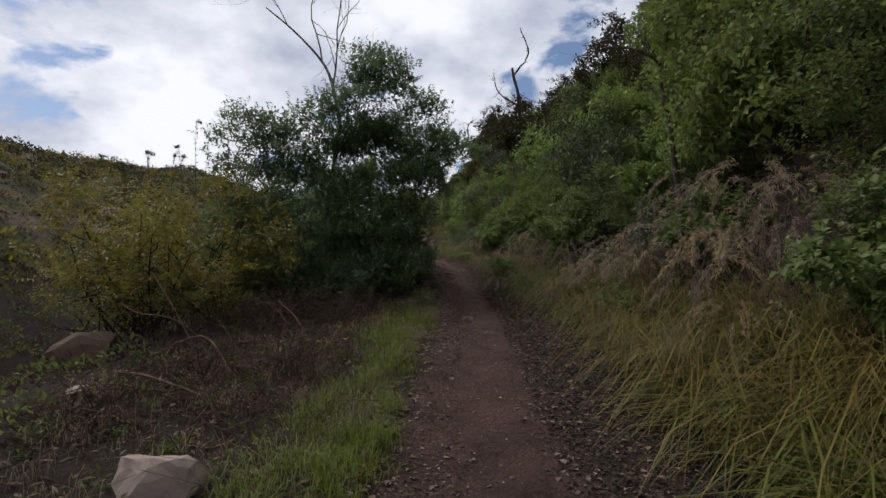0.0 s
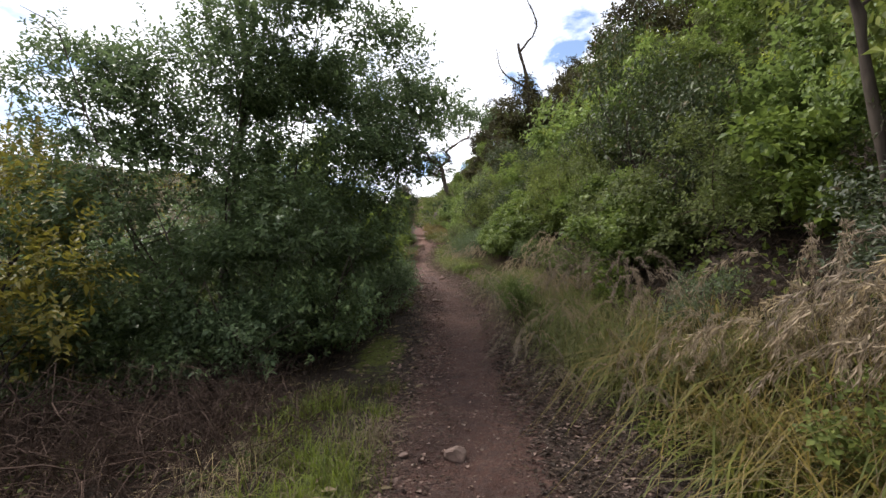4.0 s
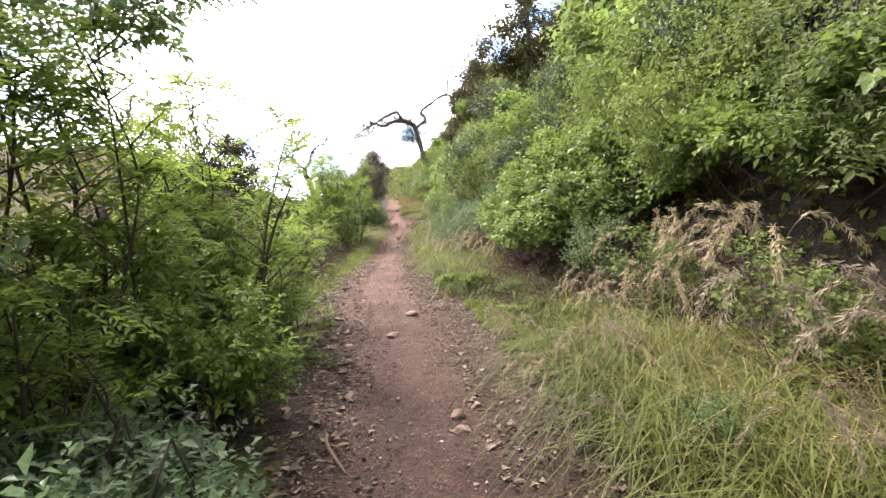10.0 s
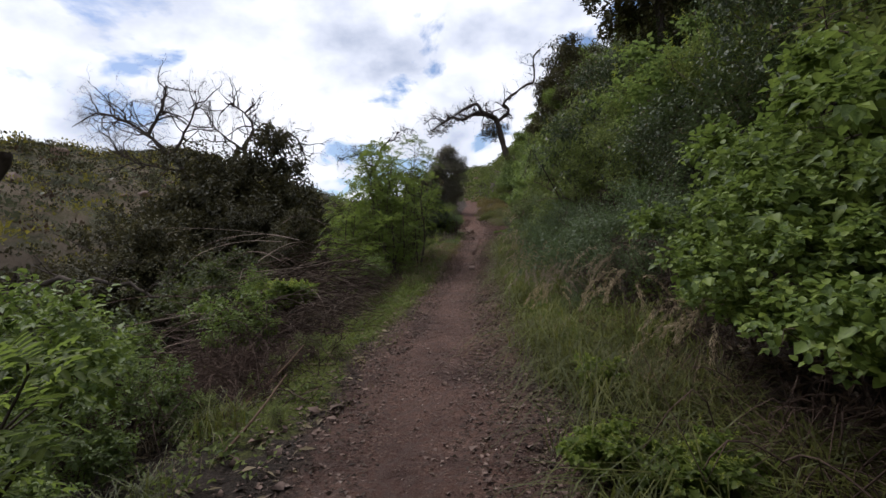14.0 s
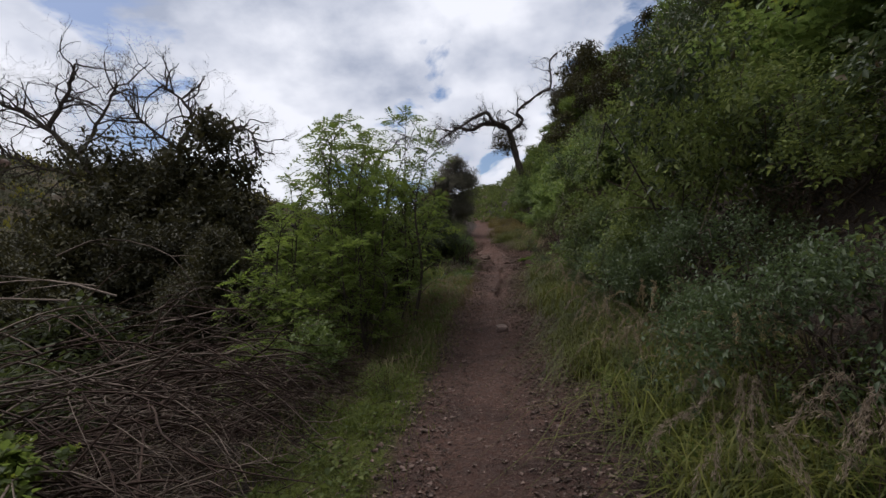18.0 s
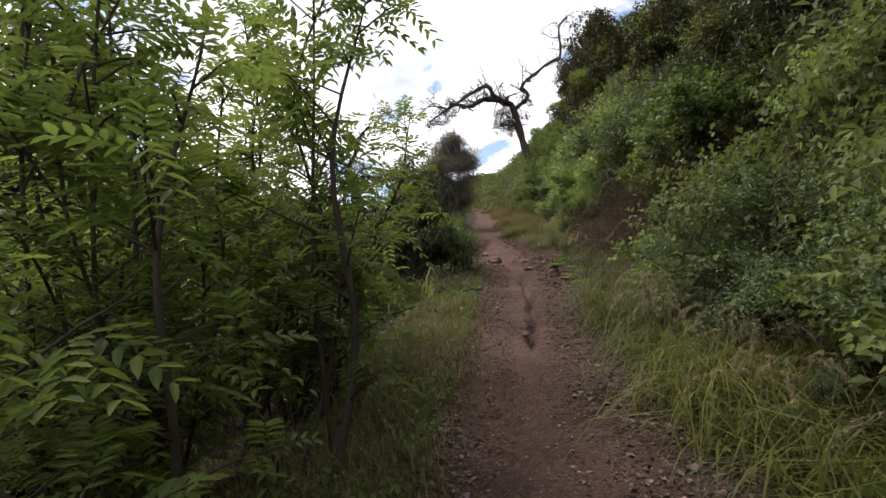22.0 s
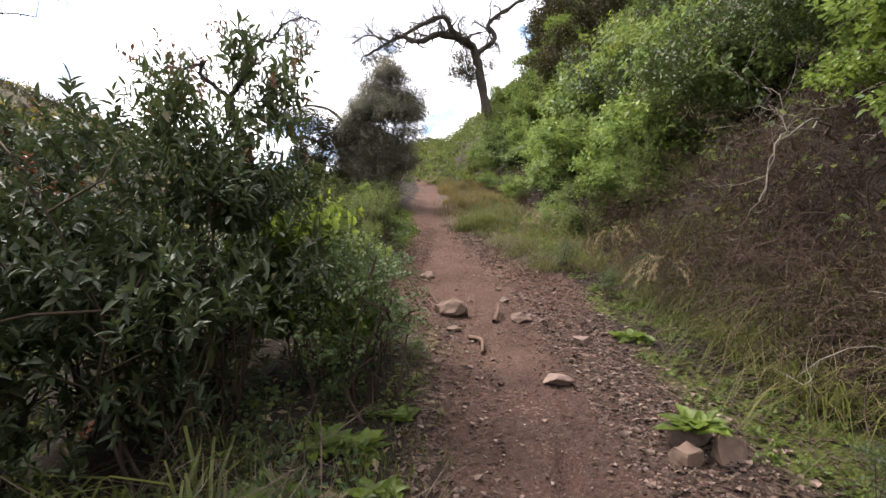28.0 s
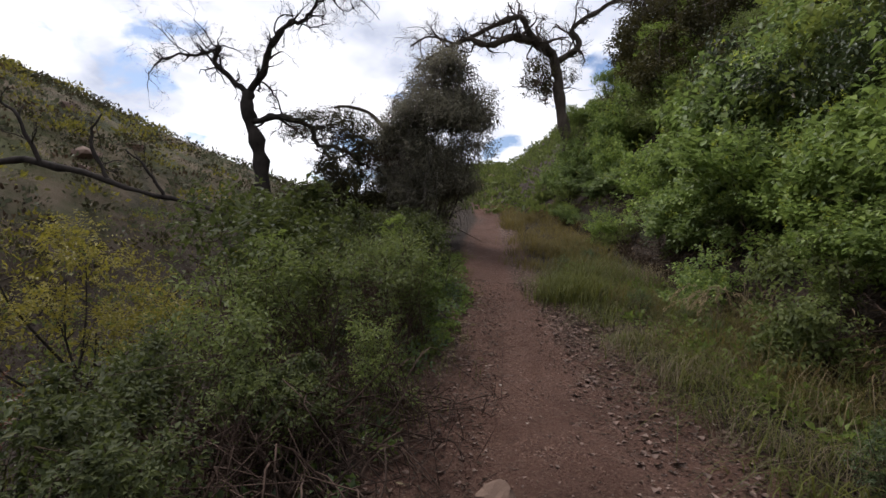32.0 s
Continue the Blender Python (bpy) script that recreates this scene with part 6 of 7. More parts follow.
# ---- grass ----
def grass(name, label, n, y0, y1, inner, outer, height, width, side, material, seed, lean=0.7, arch=0.6, clump=0.16):
    """Grass between two lines beside the trail, thicker in tufts."""
    rng = np.random.default_rng(seed)
    tufts = max(4, n // 46)
    ty = rng.uniform(y0, y1, tufts)
    u = rng.uniform(0, 1, tufts)
    pick = rng.integers(0, tufts, n)
    y = ty[pick] + rng.normal(0, clump, n)
    edge = np.interp(y, EDGE_Y, EDGE_R if side > 0 else EDGE_L)
    x = edge + side * (inner + (outer - inner) * u[pick]) + rng.normal(0, clump, n)
    tall = rng.uniform(0.4, 1.3, tufts)[pick] * rng.uniform(0.5, 1.1, n)
    if side > 0:
        # only moss grows along these stretches of the inner edge
        keep = ~(((x - edge) < 0.5) & (y > 15.8) & (y < 18.6)) & ~(((x - edge) < 0.75) & (y > 35.4) & (y < 41.2))
        x, y, tall = x[keep], y[keep], tall[keep]
        n = len(x)
    v, f = blades(rng, x, y, height * tall, np.full(n, width) * rng.uniform(0.6, 1.3, n), lean, arch)
    return tagged(new(name, make_mesh(name, v, f, material)), label, "grass", kind="stuff")


grass("verge_grass", "knee-high golden-green arching grass along the foot of the bank", 7000, -1, 10, 0.66, 2.1, 0.84, 0.013, 1, GRASS_GOLD, 201, 1.7, 1.1, 0.08)
grass("verge_grass", "green broad-bladed arching grass along the foot of the bank", 10500, -1, 10, 0.62, 2.1, 0.64, 0.016, 1, GRASS_GREEN, 205, 1.8, 1.1, 0.08)
grass("verge_grass", "straw-coloured drooping grass by the bank", 1800, -1, 10, 0.65, 2.3, 0.9, 0.005, 1, GRASS_STRAW, 206, 1.4, 1.0, 0.1)
grass("verge_grass", "fine pale yellow-green grass along the foot of the bank", 6500, 9, 15.4, 0.28, 1.5, 0.62, 0.007, 1, GRASS_TALL, 202, 1.7, 1.0, 0.11)
grass("verge_grass", "fine yellow-green grass along the foot of the bank", 8000, 9, 15.8, 0.24, 1.5, 0.60, 0.009, 1, GRASS_MID, 210, 1.7, 1.0, 0.11)
grass("verge_grass", "straw-coloured seeding grass by the bank", 2400, 9, 15.5, 0.4, 1.6, 0.72, 0.004, 1, GRASS_STRAW, 207, 1.4, 1.0, 0.1)
grass("verge_grass", "sparse dry-green grass under the hanging vines", 6500, 14.8, 22, 0.08, 1.4, 0.5, 0.009, 1, GRASS_GREEN, 219, 1.8, 1.0, 0.1)
grass("verge_grass", "green arching grass along the foot of the bank", 7500, 21.5, 34, 0.12, 1.4, 0.55, 0.010, 1, GRASS_GREEN, 203, 1.7, 1.0, 0.12)
grass("verge_grass", "yellow-green seeding grass along the foot of the bank", 2600, 21.5, 35, 0.15, 1.3, 0.55, 0.007, 1, GRASS_MID, 209, 1.7, 1.0, 0.12)
grass("verge_grass", "dark green broad-bladed grass at the foot of the shrubs", 5000, 27, 35, 0.2, 1.4, 0.55, 0.012, 1, GRASS_GREEN, 233, 1.7, 1.0, 0.12)
grass("verge_grass", "straw-coloured seeding grass along the foot of the bank", 600, 24, 35, 0.3, 1.3, 0.75, 0.0045, 1, GRASS_STRAW, 220, 1.3, 1.0, 0.1)
grass("verge_grass", "dull green grass beyond the mossy verge", 5000, 36, 52, 0.95, 2.0, 0.48, 0.006, 1, GRASS_GREEN, 204, 1.4, 1.0)
grass("verge_grass", "dull olive grass crowding the narrowing trail", 3600, 41.3, 48, 0.06, 1.0, 0.36, 0.007, 1, GRASS_GREEN, 238, 1.7, 1.0, 0.1)
grass("verge_grass", "thin straw among the olive grass", 1100, 41.3, 48, 0.05, 1.0, 0.4, 0.005, 1, GRASS_STRAW, 239, 1.7, 1.0, 0.1)
grass("verge_grass", "fine golden grass crowding the inner verge", 4200, 40, 52, 0.55, 1.9, 0.55, 0.006, 1, GRASS_GOLD, 230, 1.6, 1.0, 0.12)
grass("verge_grass", "tangled dry straw below the brown vines", 600, 35, 41, 0.78, 1.7, 0.5, 0.005, 1, GRASS_STRAW, 231, 1.8, 1.0, 0.12)
grass("verge_grass", "olive arching grass below the brown vines", 3800, 34.8, 41, 0.85, 1.8, 0.45, 0.009, 1, GRASS_GREEN, 236, 1.8, 1.0, 0.09)
grass("verge_grass", "straw-coloured drooping grass by the bank", 800, 34, 48, 0.8, 2.0, 0.6, 0.005, 1, GRASS_STRAW, 208, 1.4, 1.0, 0.1)
grass("short_grass", "patchy bright green grass on the outer verge", 6500, -1, 9, 0.08, 0.9, 0.27, 0.006, -1, GRASS_LUSH, 211, 0.9, 0.6, 0.07)
grass("short_grass", "patchy dull green grass on the outer verge", 5000, -1, 9.5, 0.05, 1.0, 0.20, 0.006, -1, GRASS_GREEN, 234, 1.0, 0.6, 0.09)
grass("short_grass", "dry yellow grass among the green verge tufts", 2200, -1, 9, 0.1, 1.1, 0.30, 0.005, -1, GRASS_STRAW, 235, 1.3, 0.8, 0.07)
grass("short_grass", "short bright mossy grass on the outer verge", 14000, 20, 30, 0.05, 0.7, 0.09, 0.004, -1, GRASS_LUSH, 212, 0.6, 0.4)
grass("short_grass", "lush green grass below the elders", 4500, 25.6, 30, 0.08, 0.8, 0.2, 0.006, -1, GRASS_LUSH, 237, 1.0, 0.6, 0.09)
grass("short_grass", "short dry-green grass on the outer verge", 7000, 30, 34.6, 0.05, 1.0, 0.22, 0.006, -1, GRASS_GOLD, 213, 0.7, 0.5)
grass("short_grass", "short green grass on the outer verge", 6000, 36, 50, 0.05, 0.6, 0.14, 0.005, -1, GRASS_GREEN, 214, 0.6, 0.4)
grass("short_grass", "dry golden grass on the outer verge", 5500, 27, 34.4, 0.1, 1.3, 0.30, 0.006, -1, GRASS_STRAW, 218, 0.8, 0.6)
grass("short_grass", "thin dry grass over the falling verge", 6000, 2, 30, 0.5, 3.0, 0.28, 0.005, -1, GRASS_STRAW, 215, 0.9, 0.7)
grass("short_grass", "thin dry grass among the twigs and litter", 2200, 0, 9, 0.9, 3.2, 0.3, 0.005, -1, GRASS_STRAW, 240, 1.4, 0.9, 0.1)
grass("gully_grass", "green grass in the gully slope", 6000, 16, 50, 0.8, 4.5, 0.34, 0.008, -1, GRASS_GREEN, 216, 0.8, 0.6)
grass("far_grass", "golden grass beyond the last bend", 7000, 48, 62, -0.2, 2.2, 0.45, 0.012, 1, GRASS_GOLD, 217)


def tuft(x, y, n, height, width, material, seed, label, spread=0.06, lean=1.0):
    rng = np.random.default_rng(seed)
    v, f = blades(rng, x + rng.normal(0, spread, n), y + rng.normal(0, spread, n), height * rng.uniform(0.5, 1.1, n), width * rng.uniform(0.7, 1.2, n), lean, 0.8)
    v = v - np.array([x, y, 0])
    ob = new("grass_tuft", make_mesh("grass_tuft", v, f, material))
    ob.location = (x, y, 0)
    return tagged(ob, label, "grass", "single tufts")


tuft(-1.15, 19.0, 160, 0.42, 0.006, GRASS_GREEN, 221, "fine bright green grass tuft on the verge", 0.10)
tuft(-1.3, 20.1, 130, 0.40, 0.006, GRASS_GREEN, 222, "fine bright green grass tuft on the verge", 0.09)
rng = np.random.default_rng(271)
for n in range(38):
    x, y = rng.uniform(-3.0, -1.55), rng.uniform(35.2, 36.7)
    tuft(x, y, int(rng.integers(8, 16)), rng.uniform(0.5, 0.9), 0.022, GRASS_TALL, 290 + n, "tall arching broad-bladed green grass beside the shrubs", 0.07, 1.35)
tuft(0.45, 45.95, 1100, 0.55, 0.007, GRASS_GREEN, 226, "rounded dark green grass mound by the trail", 0.26, 1.0)
tuft(0.1, 45.9, 500, 0.34, 0.007, GRASS_GREEN, 229, "low dark green grass mound by the trail", 0.15, 1.0)
tuft(0.65, 46.6, 700, 0.62, 0.007, GRASS_GREEN, 227, "rounded green grass mound beside the trail", 0.30, 0.9)
tuft(0.95, 47.2, 600, 0.62, 0.007, GRASS_GREEN, 228, "rounded green grass mound beside the trail", 0.30, 0.9)


for n, (x, y, h) in enumerate([(2.5, 5.6, 1.1), (2.9, 6.6, 1.2), (2.6, 7.6, 1.1), (3.2, 8.4, 1.2), (2.7, 9.6, 0.9), (2.5, 3.4, 0.9), (3.3, 5.0, 1.2), (2.6, 12.2, 0.8), (2.6, 15.0, 0.7), (1.9, 20.6, 0.7), (1.7, 22.4, 0.6)]):
    tuft(x, y, 300, h * 0.6, 0.006, GRASS_STRAW, 240 + n, "drooping straw-coloured plume grass at the foot of the bank", 0.22, 1.15)
# plume grass: arching stalks with drooping feathery heads
rng = np.random.default_rng(261)
plume = thing("plume_grass", "arching straw-coloured grass with drooping feathery heads", "grass", "plume grass")
tubes, at, way = Tubes(), [], []
for _ in range(11):
    a, h = rng.uniform(0, 6.28), rng.uniform(0.7, 1.1)
    d = np.array([math.cos(a), math.sin(a), 0]) * rng.uniform(0.25, 0.6)
    foot = np.array([rng.normal(0, 0.07), rng.normal(0, 0.07), 0])
    line = smooth_line([foot, foot + d * 0.25 + (0, 0, h * 0.55), foot + d * 0.75 + (0, 0, h), foot + d * 1.25 + (0, 0, h * 0.93), foot + d * 1.55 + (0, 0, h * 0.76)], 4)
    tubes.add(line, np.linspace(0.0022, 0.001, len(line)), 3)
    for q in range(8, len(line)):
        for _ in range(13):
            at.append(line[q] + rng.normal(0, 0.014, 3))
            way.append(unit(line[q] - line[q - 1]) + rng.normal(0, 0.35, 3) - (0, 0, 0.45))
part("stalk", tubes.mesh("plume_stalk", TWIG_DRY), plume, "thin dry stalks")
n = len(at)
length = rng.uniform(0.03, 0.075, n)
v, f = leaf_arrays(np.array(at), np.array(way), rng.normal(size=(n, 3)), length, length * 0.085, 0.1, 0.25, False)
part("seed_head", make_mesh("plume_head", v, f, PLUME), plume)
spots = [(2.85, 7.2, 1.1), (3.0, 6.7, 1.1), (3.2, 6.0, 1.1), (3.5, 5.4, 1.1), (3.5, 4.7, 1.0), (3.3, 6.9, 1.2), (3.0, 7.8, 1.0), (2.8, 8.4, 0.8), (3.1, 5.5, 0.8), (2.9, 4.6, 0.7),
         (2.3, 12.4, 0.62), (2.55, 12.6, 0.66), (2.8, 12.3, 0.7), (3.0, 12.9, 0.8), (2.5, 13.2, 0.6), (2.9, 10.6, 0.9), (3.1, 11.3, 1.0), (2.7, 9.8, 0.8), (3.2, 13.8, 0.9), (2.9, 14.8, 0.8), (2.7, 15.6, 0.75), (3.3, 15.2, 1.0),
         (3.2, 16.4, 0.9), (2.6, 16.6, 0.6), (2.3, 20.4, 0.7), (2.1, 22.0, 0.7), (2.3, 23.0, 0.8), (1.9, 24.4, 0.6), (2.0, 26.2, 0.7), (1.9, 28.0, 0.7), (1.8, 39.4, 0.55), (1.9, 41.4, 0.6), (1.6, 44.2, 0.6)]
place(plume, 2.9, 7.5, 0, 1.0)
spots += [(3.6, 6.6, 1.2), (4.1, 6.9, 1.25), (4.0, 5.0, 1.2), (3.3, 7.9, 1.15), (4.3, 6.2, 1.3), (3.7, 5.3, 1.15)]
spots += [(1.9 + 0.5 * math.sin(2.7 * n), 8.2 + 0.33 * n, 0.42 + 0.1 * math.sin(1.9 * n)) for n in range(26)] + [(1.45 + 0.25 * math.sin(2.3 * n), 23 + 0.7 * n, 0.5) for n in range(16)]
for x, y, s in spots:
    again(plume, x, y, rng.uniform(0, 360), s)
# small leafy weeds among the verge grass
rng = np.random.default_rng(251)
for n in range(64):
    y = rng.uniform(1, 49)
    right = n % 3 > 0
    right = right or y < 12
    x = float(np.interp(y, EDGE_Y, EDGE_R)) + rng.uniform(0.35, 1.3) if right else float(np.interp(y, EDGE_Y, EDGE_L)) - rng.uniform(0.25, 1.0)
    kind = rush if n % 3 == 0 else light_shrub
    again(kind, x, y, rng.uniform(0, 360), rng.uniform(0.2, 0.4) if right else rng.uniform(0.2, 0.4))


def verge_weeds(label, n, seed, material, y0, y1, lo, hi, side, size, leaf):
    """Low leafy herbs crowding the verge."""
    rng = np.random.default_rng(seed)
    k = 30
    y = rng.uniform(y0, y1, n)
    x = np.interp(y, EDGE_Y, EDGE_R if side > 0 else EDGE_L) + side * rng.uniform(lo, hi, n)
    r = size * rng.uniform(0.5, 1.4, n)
    d = unit(rng.normal(size=(n, k, 3)) + (0, 0, 0.3))
    d[..., 2] = np.abs(d[..., 2])
    base = np.stack([x, y, ground_z(x, y)], 1)[:, None] + d * r[:, None, None] * np.array([1, 1, 1.1]) * rng.uniform(0.3, 1.0, (n, k, 1))
    m = n * k
    length = leaf * rng.uniform(0.6, 1.3, m)
    v, f = leaf_arrays(base.reshape(m, 3), (d + rng.normal(0, 0.5, (n, k, 3))).reshape(m, 3), rng.normal(0, 0.4, (m, 3)) + (0, 0, 1.0), length, length * 0.6, 0.2, 0.2, False)
    return tagged(new("verge_weed", make_mesh("verge_weed", v, f, material)), label, "weed", kind="stuff")


verge_weeds("low green leafy herbs among the verge grass", 240, 281, LEAF_BANK, 8, 15.5, 0.35, 1.9, 1, 0.17, 0.055)
verge_weeds("low green leafy herbs crowding the inner verge", 620, 285, LEAF_BANK, 21.5, 34, 0.3, 1.8, 1, 0.2, 0.055)
verge_weeds("low bright green leafy herbs among the verge grass", 320, 282, LEAF_VINE, 21.5, 34, 0.3, 1.7, 1, 0.18, 0.06)
verge_weeds("short bright mossy growth at the trail edge", 260, 290, GRASS_LUSH, 15.6, 18.4, 0.02, 0.4, 1, 0.05, 0.022)
verge_weeds("tiny green herbs on the mossy verge", 160, 287, LEAF_VINE, 35, 41.5, 0.15, 1.1, 1, 0.06, 0.03)
verge_weeds("low leafy herbs among the dry grass of the outer verge", 260, 288, LEAF_VINE, 28.5, 35, 0.1, 1.2, -1, 0.11, 0.045)
verge_weeds("low green plants between the bushes and the trail", 220, 289, LEAF_VINE, 41, 49, 0.05, 0.8, -1, 0.10, 0.05)
verge_weeds("low dull green herbs in the litter", 150, 291, LEAF_DULL, 0.5, 9, 0.9, 3.4, -1, 0.13, 0.05)
verge_weeds("leafy herbs at the foot of the bank", 180, 286, LEAF_VINE, 41.5, 48, 0.6, 2.0, 1, 0.17, 0.07)
verge_weeds("low green leafy herbs on the outer verge", 420, 283, LEAF_BANK, 16, 47, 0.1, 1.2, -1, 0.12, 0.045)
verge_weeds("low dark leafy herbs on the outer verge", 260, 284, LEAF_DARK, 33, 47, 0.1, 1.5, -1, 0.14, 0.05)


def weed(x, y, n, size, seed, label):
    """A low rosette of broad leaves."""
    rng = np.random.default_rng(seed)
    a = rng.uniform(0, 6.28, n)
    d = np.stack([np.cos(a), np.sin(a), rng.uniform(0.2, 1.1, n)], 1)
    base = np.stack([rng.normal(0, 0.03, n), rng.normal(0, 0.03, n), np.full(n, 0.0)], 1)
    length = size * rng.uniform(0.6, 1.1, n)
    v, f = leaf_arrays(base, d, np.tile([0, 0, 1.0], (n, 1)) + rng.normal(0, 0.2, (n, 3)), length, length * 0.52, 0.15, 0.35)
    ob = thing("rosette_weed", label, "weed", "low weeds", pose(x, y, gz(x, y, -0.10 if seed == 231 else 0.0)))
    for q in range(n):
        part("leaf", make_mesh("weed_leaf", v[6 * q:6 * q + 6], np.array([[0, 1, 2, 3], [0, 3, 4, 5]]), LEAF_VINE), ob)
    return ob


weed(0.81, 36.86, 26, 0.18, 231, "low green leafy weed growing between stones")
weed(0.95, 36.2, 34, 0.15, 232, "spreading green leafy weed on the verge")
weed(1.15, 38.6, 18, 0.18, 233, "low green leafy weed on the mossy verge")
weed(-0.85, 36.3, 30, 0.14, 234, "low green leafy weed at the trail edge")
weed(-0.95, 36.9, 30, 0.16, 235, "low green leafy weed at the trail edge")
weed(-0.75, 37.2, 24, 0.13, 236, "low green leafy weed at the trail edge")
weed(-1.0, 35.6, 24, 0.16, 237, "low green leafy weed at the trail edge")
for n, (x, y, size) in enumerate([(-1.05, 35.95, 0.24), (-0.8, 36.5, 0.15), (-0.9, 36.05, 0.17), (-1.45, 36.35, 0.26), (-1.25, 36.5, 0.2), (-0.75, 35.7, 0.14), (-0.85, 35.3, 0.15), (-1.6, 35.6, 0.24), (-1.15, 36.9, 0.2), (-1.3, 35.2, 0.2), (1.0, 35.35, 0.15), (1.2, 35.2, 0.13), (1.1, 35.55, 0.12)]):
    weed(x, y, 22, size, 640 + n, "broad-leaved green weed beside the trail")
for x, y, s in [(1.3, 19.35, 0.3), (1.7, 19.05, 0.34), (2.0, 18.2, 0.25), (1.55, 20.6, 0.28), (2.35, 16.7, 0.3)]:
    again(lobed, x, y, 70 * x + 50 * y, s)
for sx, sy, tn, sc in [(-2.85, 24.2, 40, 0.5), (-2.4, 24.0, 170, 0.45)]:
    again(lobed, sx, sy, tn, sc, sink=-0.55)
weed(1.9, 17.6, 26, 0.22, 238, "broad green weed by the bank")
weed(1.35, 19.6, 26, 0.20, 239, "broad green weed by the bank")

# ---- stones ----
rng = np.random.default_rng(301)
for n, (x, y, a, b, c, mat, label) in enumerate([
        (-1.62, 3.02, 0.27, 0.26, 0.25, ROCK_PALE, "large pale boulder at the verge"), (0.25, 8.13, 0.05, 0.04, 0.035, ROCK_RED, "brown stone on the trail"),
        (0.64, 8.06, 0.10, 0.08, 0.07, ROCK_RED, "brown stone on the trail"), (0.99, 14.86, 0.07, 0.055, 0.04, ROCK_RED, "brown stone on the trail"),
        (0.53, 14.1, 0.12, 0.08, 0.05, ROCK_RED, "flat brown stone on the trail"), (0.66, 18.02, 0.14, 0.07, 0.06, ROCK_RED, "flat-topped stone on the trail"),
        (0.47, 17.05, 0.10, 0.06, 0.04, ROCK_RED, "flat red stone on the trail"), (0.99, 15.06, 0.07, 0.05, 0.05, ROCK_TAN, "brown stone on the trail"),
        (0.09, 29.2, 0.15, 0.12, 0.10, ROCK_RED, "rounded brown rock in the trail"), (-0.06, 32.95, 0.10, 0.07, 0.05, ROCK_RED, "brown stone by the rut"),
        (-0.44, 39.5, 0.20, 0.16, 0.14, ROCK_TAN, "flat-topped tan rock on the trail"), (-0.41, 39.02, 0.075, 0.075, 0.06, ROCK_TAN, "small tan stone on the trail"),
        (0.30, 39.3, 0.13, 0.15, 0.07, ROCK_TAN, "flat tan stone set in the trail"), (0.20, 39.92, 0.06, 0.06, 0.05, ROCK_RED, "small red stone on the trail"),
        (0.71, 38.62, 0.12, 0.09, 0.08, ROCK_RED, "brown stone at the trail edge"), (0.31, 37.83, 0.16, 0.10, 0.07, ROCK_RED, "flat brown rock on the trail"),
        (-0.70, 41.25, 0.15, 0.10, 0.08, ROCK_TAN, "wedge-shaped tan rock on the trail"), (0.18, 40.5, 0.06, 0.05, 0.04, ROCK_TAN, "tan stone on the trail"),
        (0.34, 40.25, 0.09, 0.07, 0.04, ROCK_RED, "flat brown stone on the trail"), (0.71, 36.76, 0.10, 0.09, 0.10, ROCK_TAN, "tan stone under the leafy weed"),
        (0.89, 36.77, 0.11, 0.09, 0.10, ROCK_TAN, "tan stone under the leafy weed"), (0.80, 36.94, 0.20, 0.11, 0.13, ROCK_RED, "brown stone under the leafy weed"),
        (0.45, 36.3, 0.10, 0.08, 0.06, ROCK_TAN, "tan stone half buried in the trail"), (0.85, 35.9, 0.12, 0.09, 0.05, ROCK_TAN, "flat tan stone at the trail edge"),
        (0.95, 44.0, 0.11, 0.08, 0.08, ROCK_TAN, "rounded stone in the grass"), (0.3, 44.5, 0.05, 0.05, 0.03, ROCK_TAN, "pale stone on the trail"),
        (-4.75, 7.0, 0.62, 0.45, 0.42, ROCK_TAN, "pale outcrop below the verge"), (-3.35, 4.9, 0.16, 0.12, 0.08, ROCK_PALE, "pale stone in the litter"),
        (-19.0, 29.6, 1.1, 0.9, 0.7, ROCK_RED, "red-brown boulder on the far hill"), (-17.1, 25.6, 0.8, 0.7, 0.5, ROCK_TAN, "grey-brown boulder on the far hill")]):
    ob = new("rock", rock_mesh("rock", rng, (a, b, c), mat, cuts=3))
    ob.matrix_basis = pose(x, y, gz(x, y, -c * 0.25), 0, 0, rng.uniform(-40, 40))
    tagged(ob, label, "rock", "rocks")


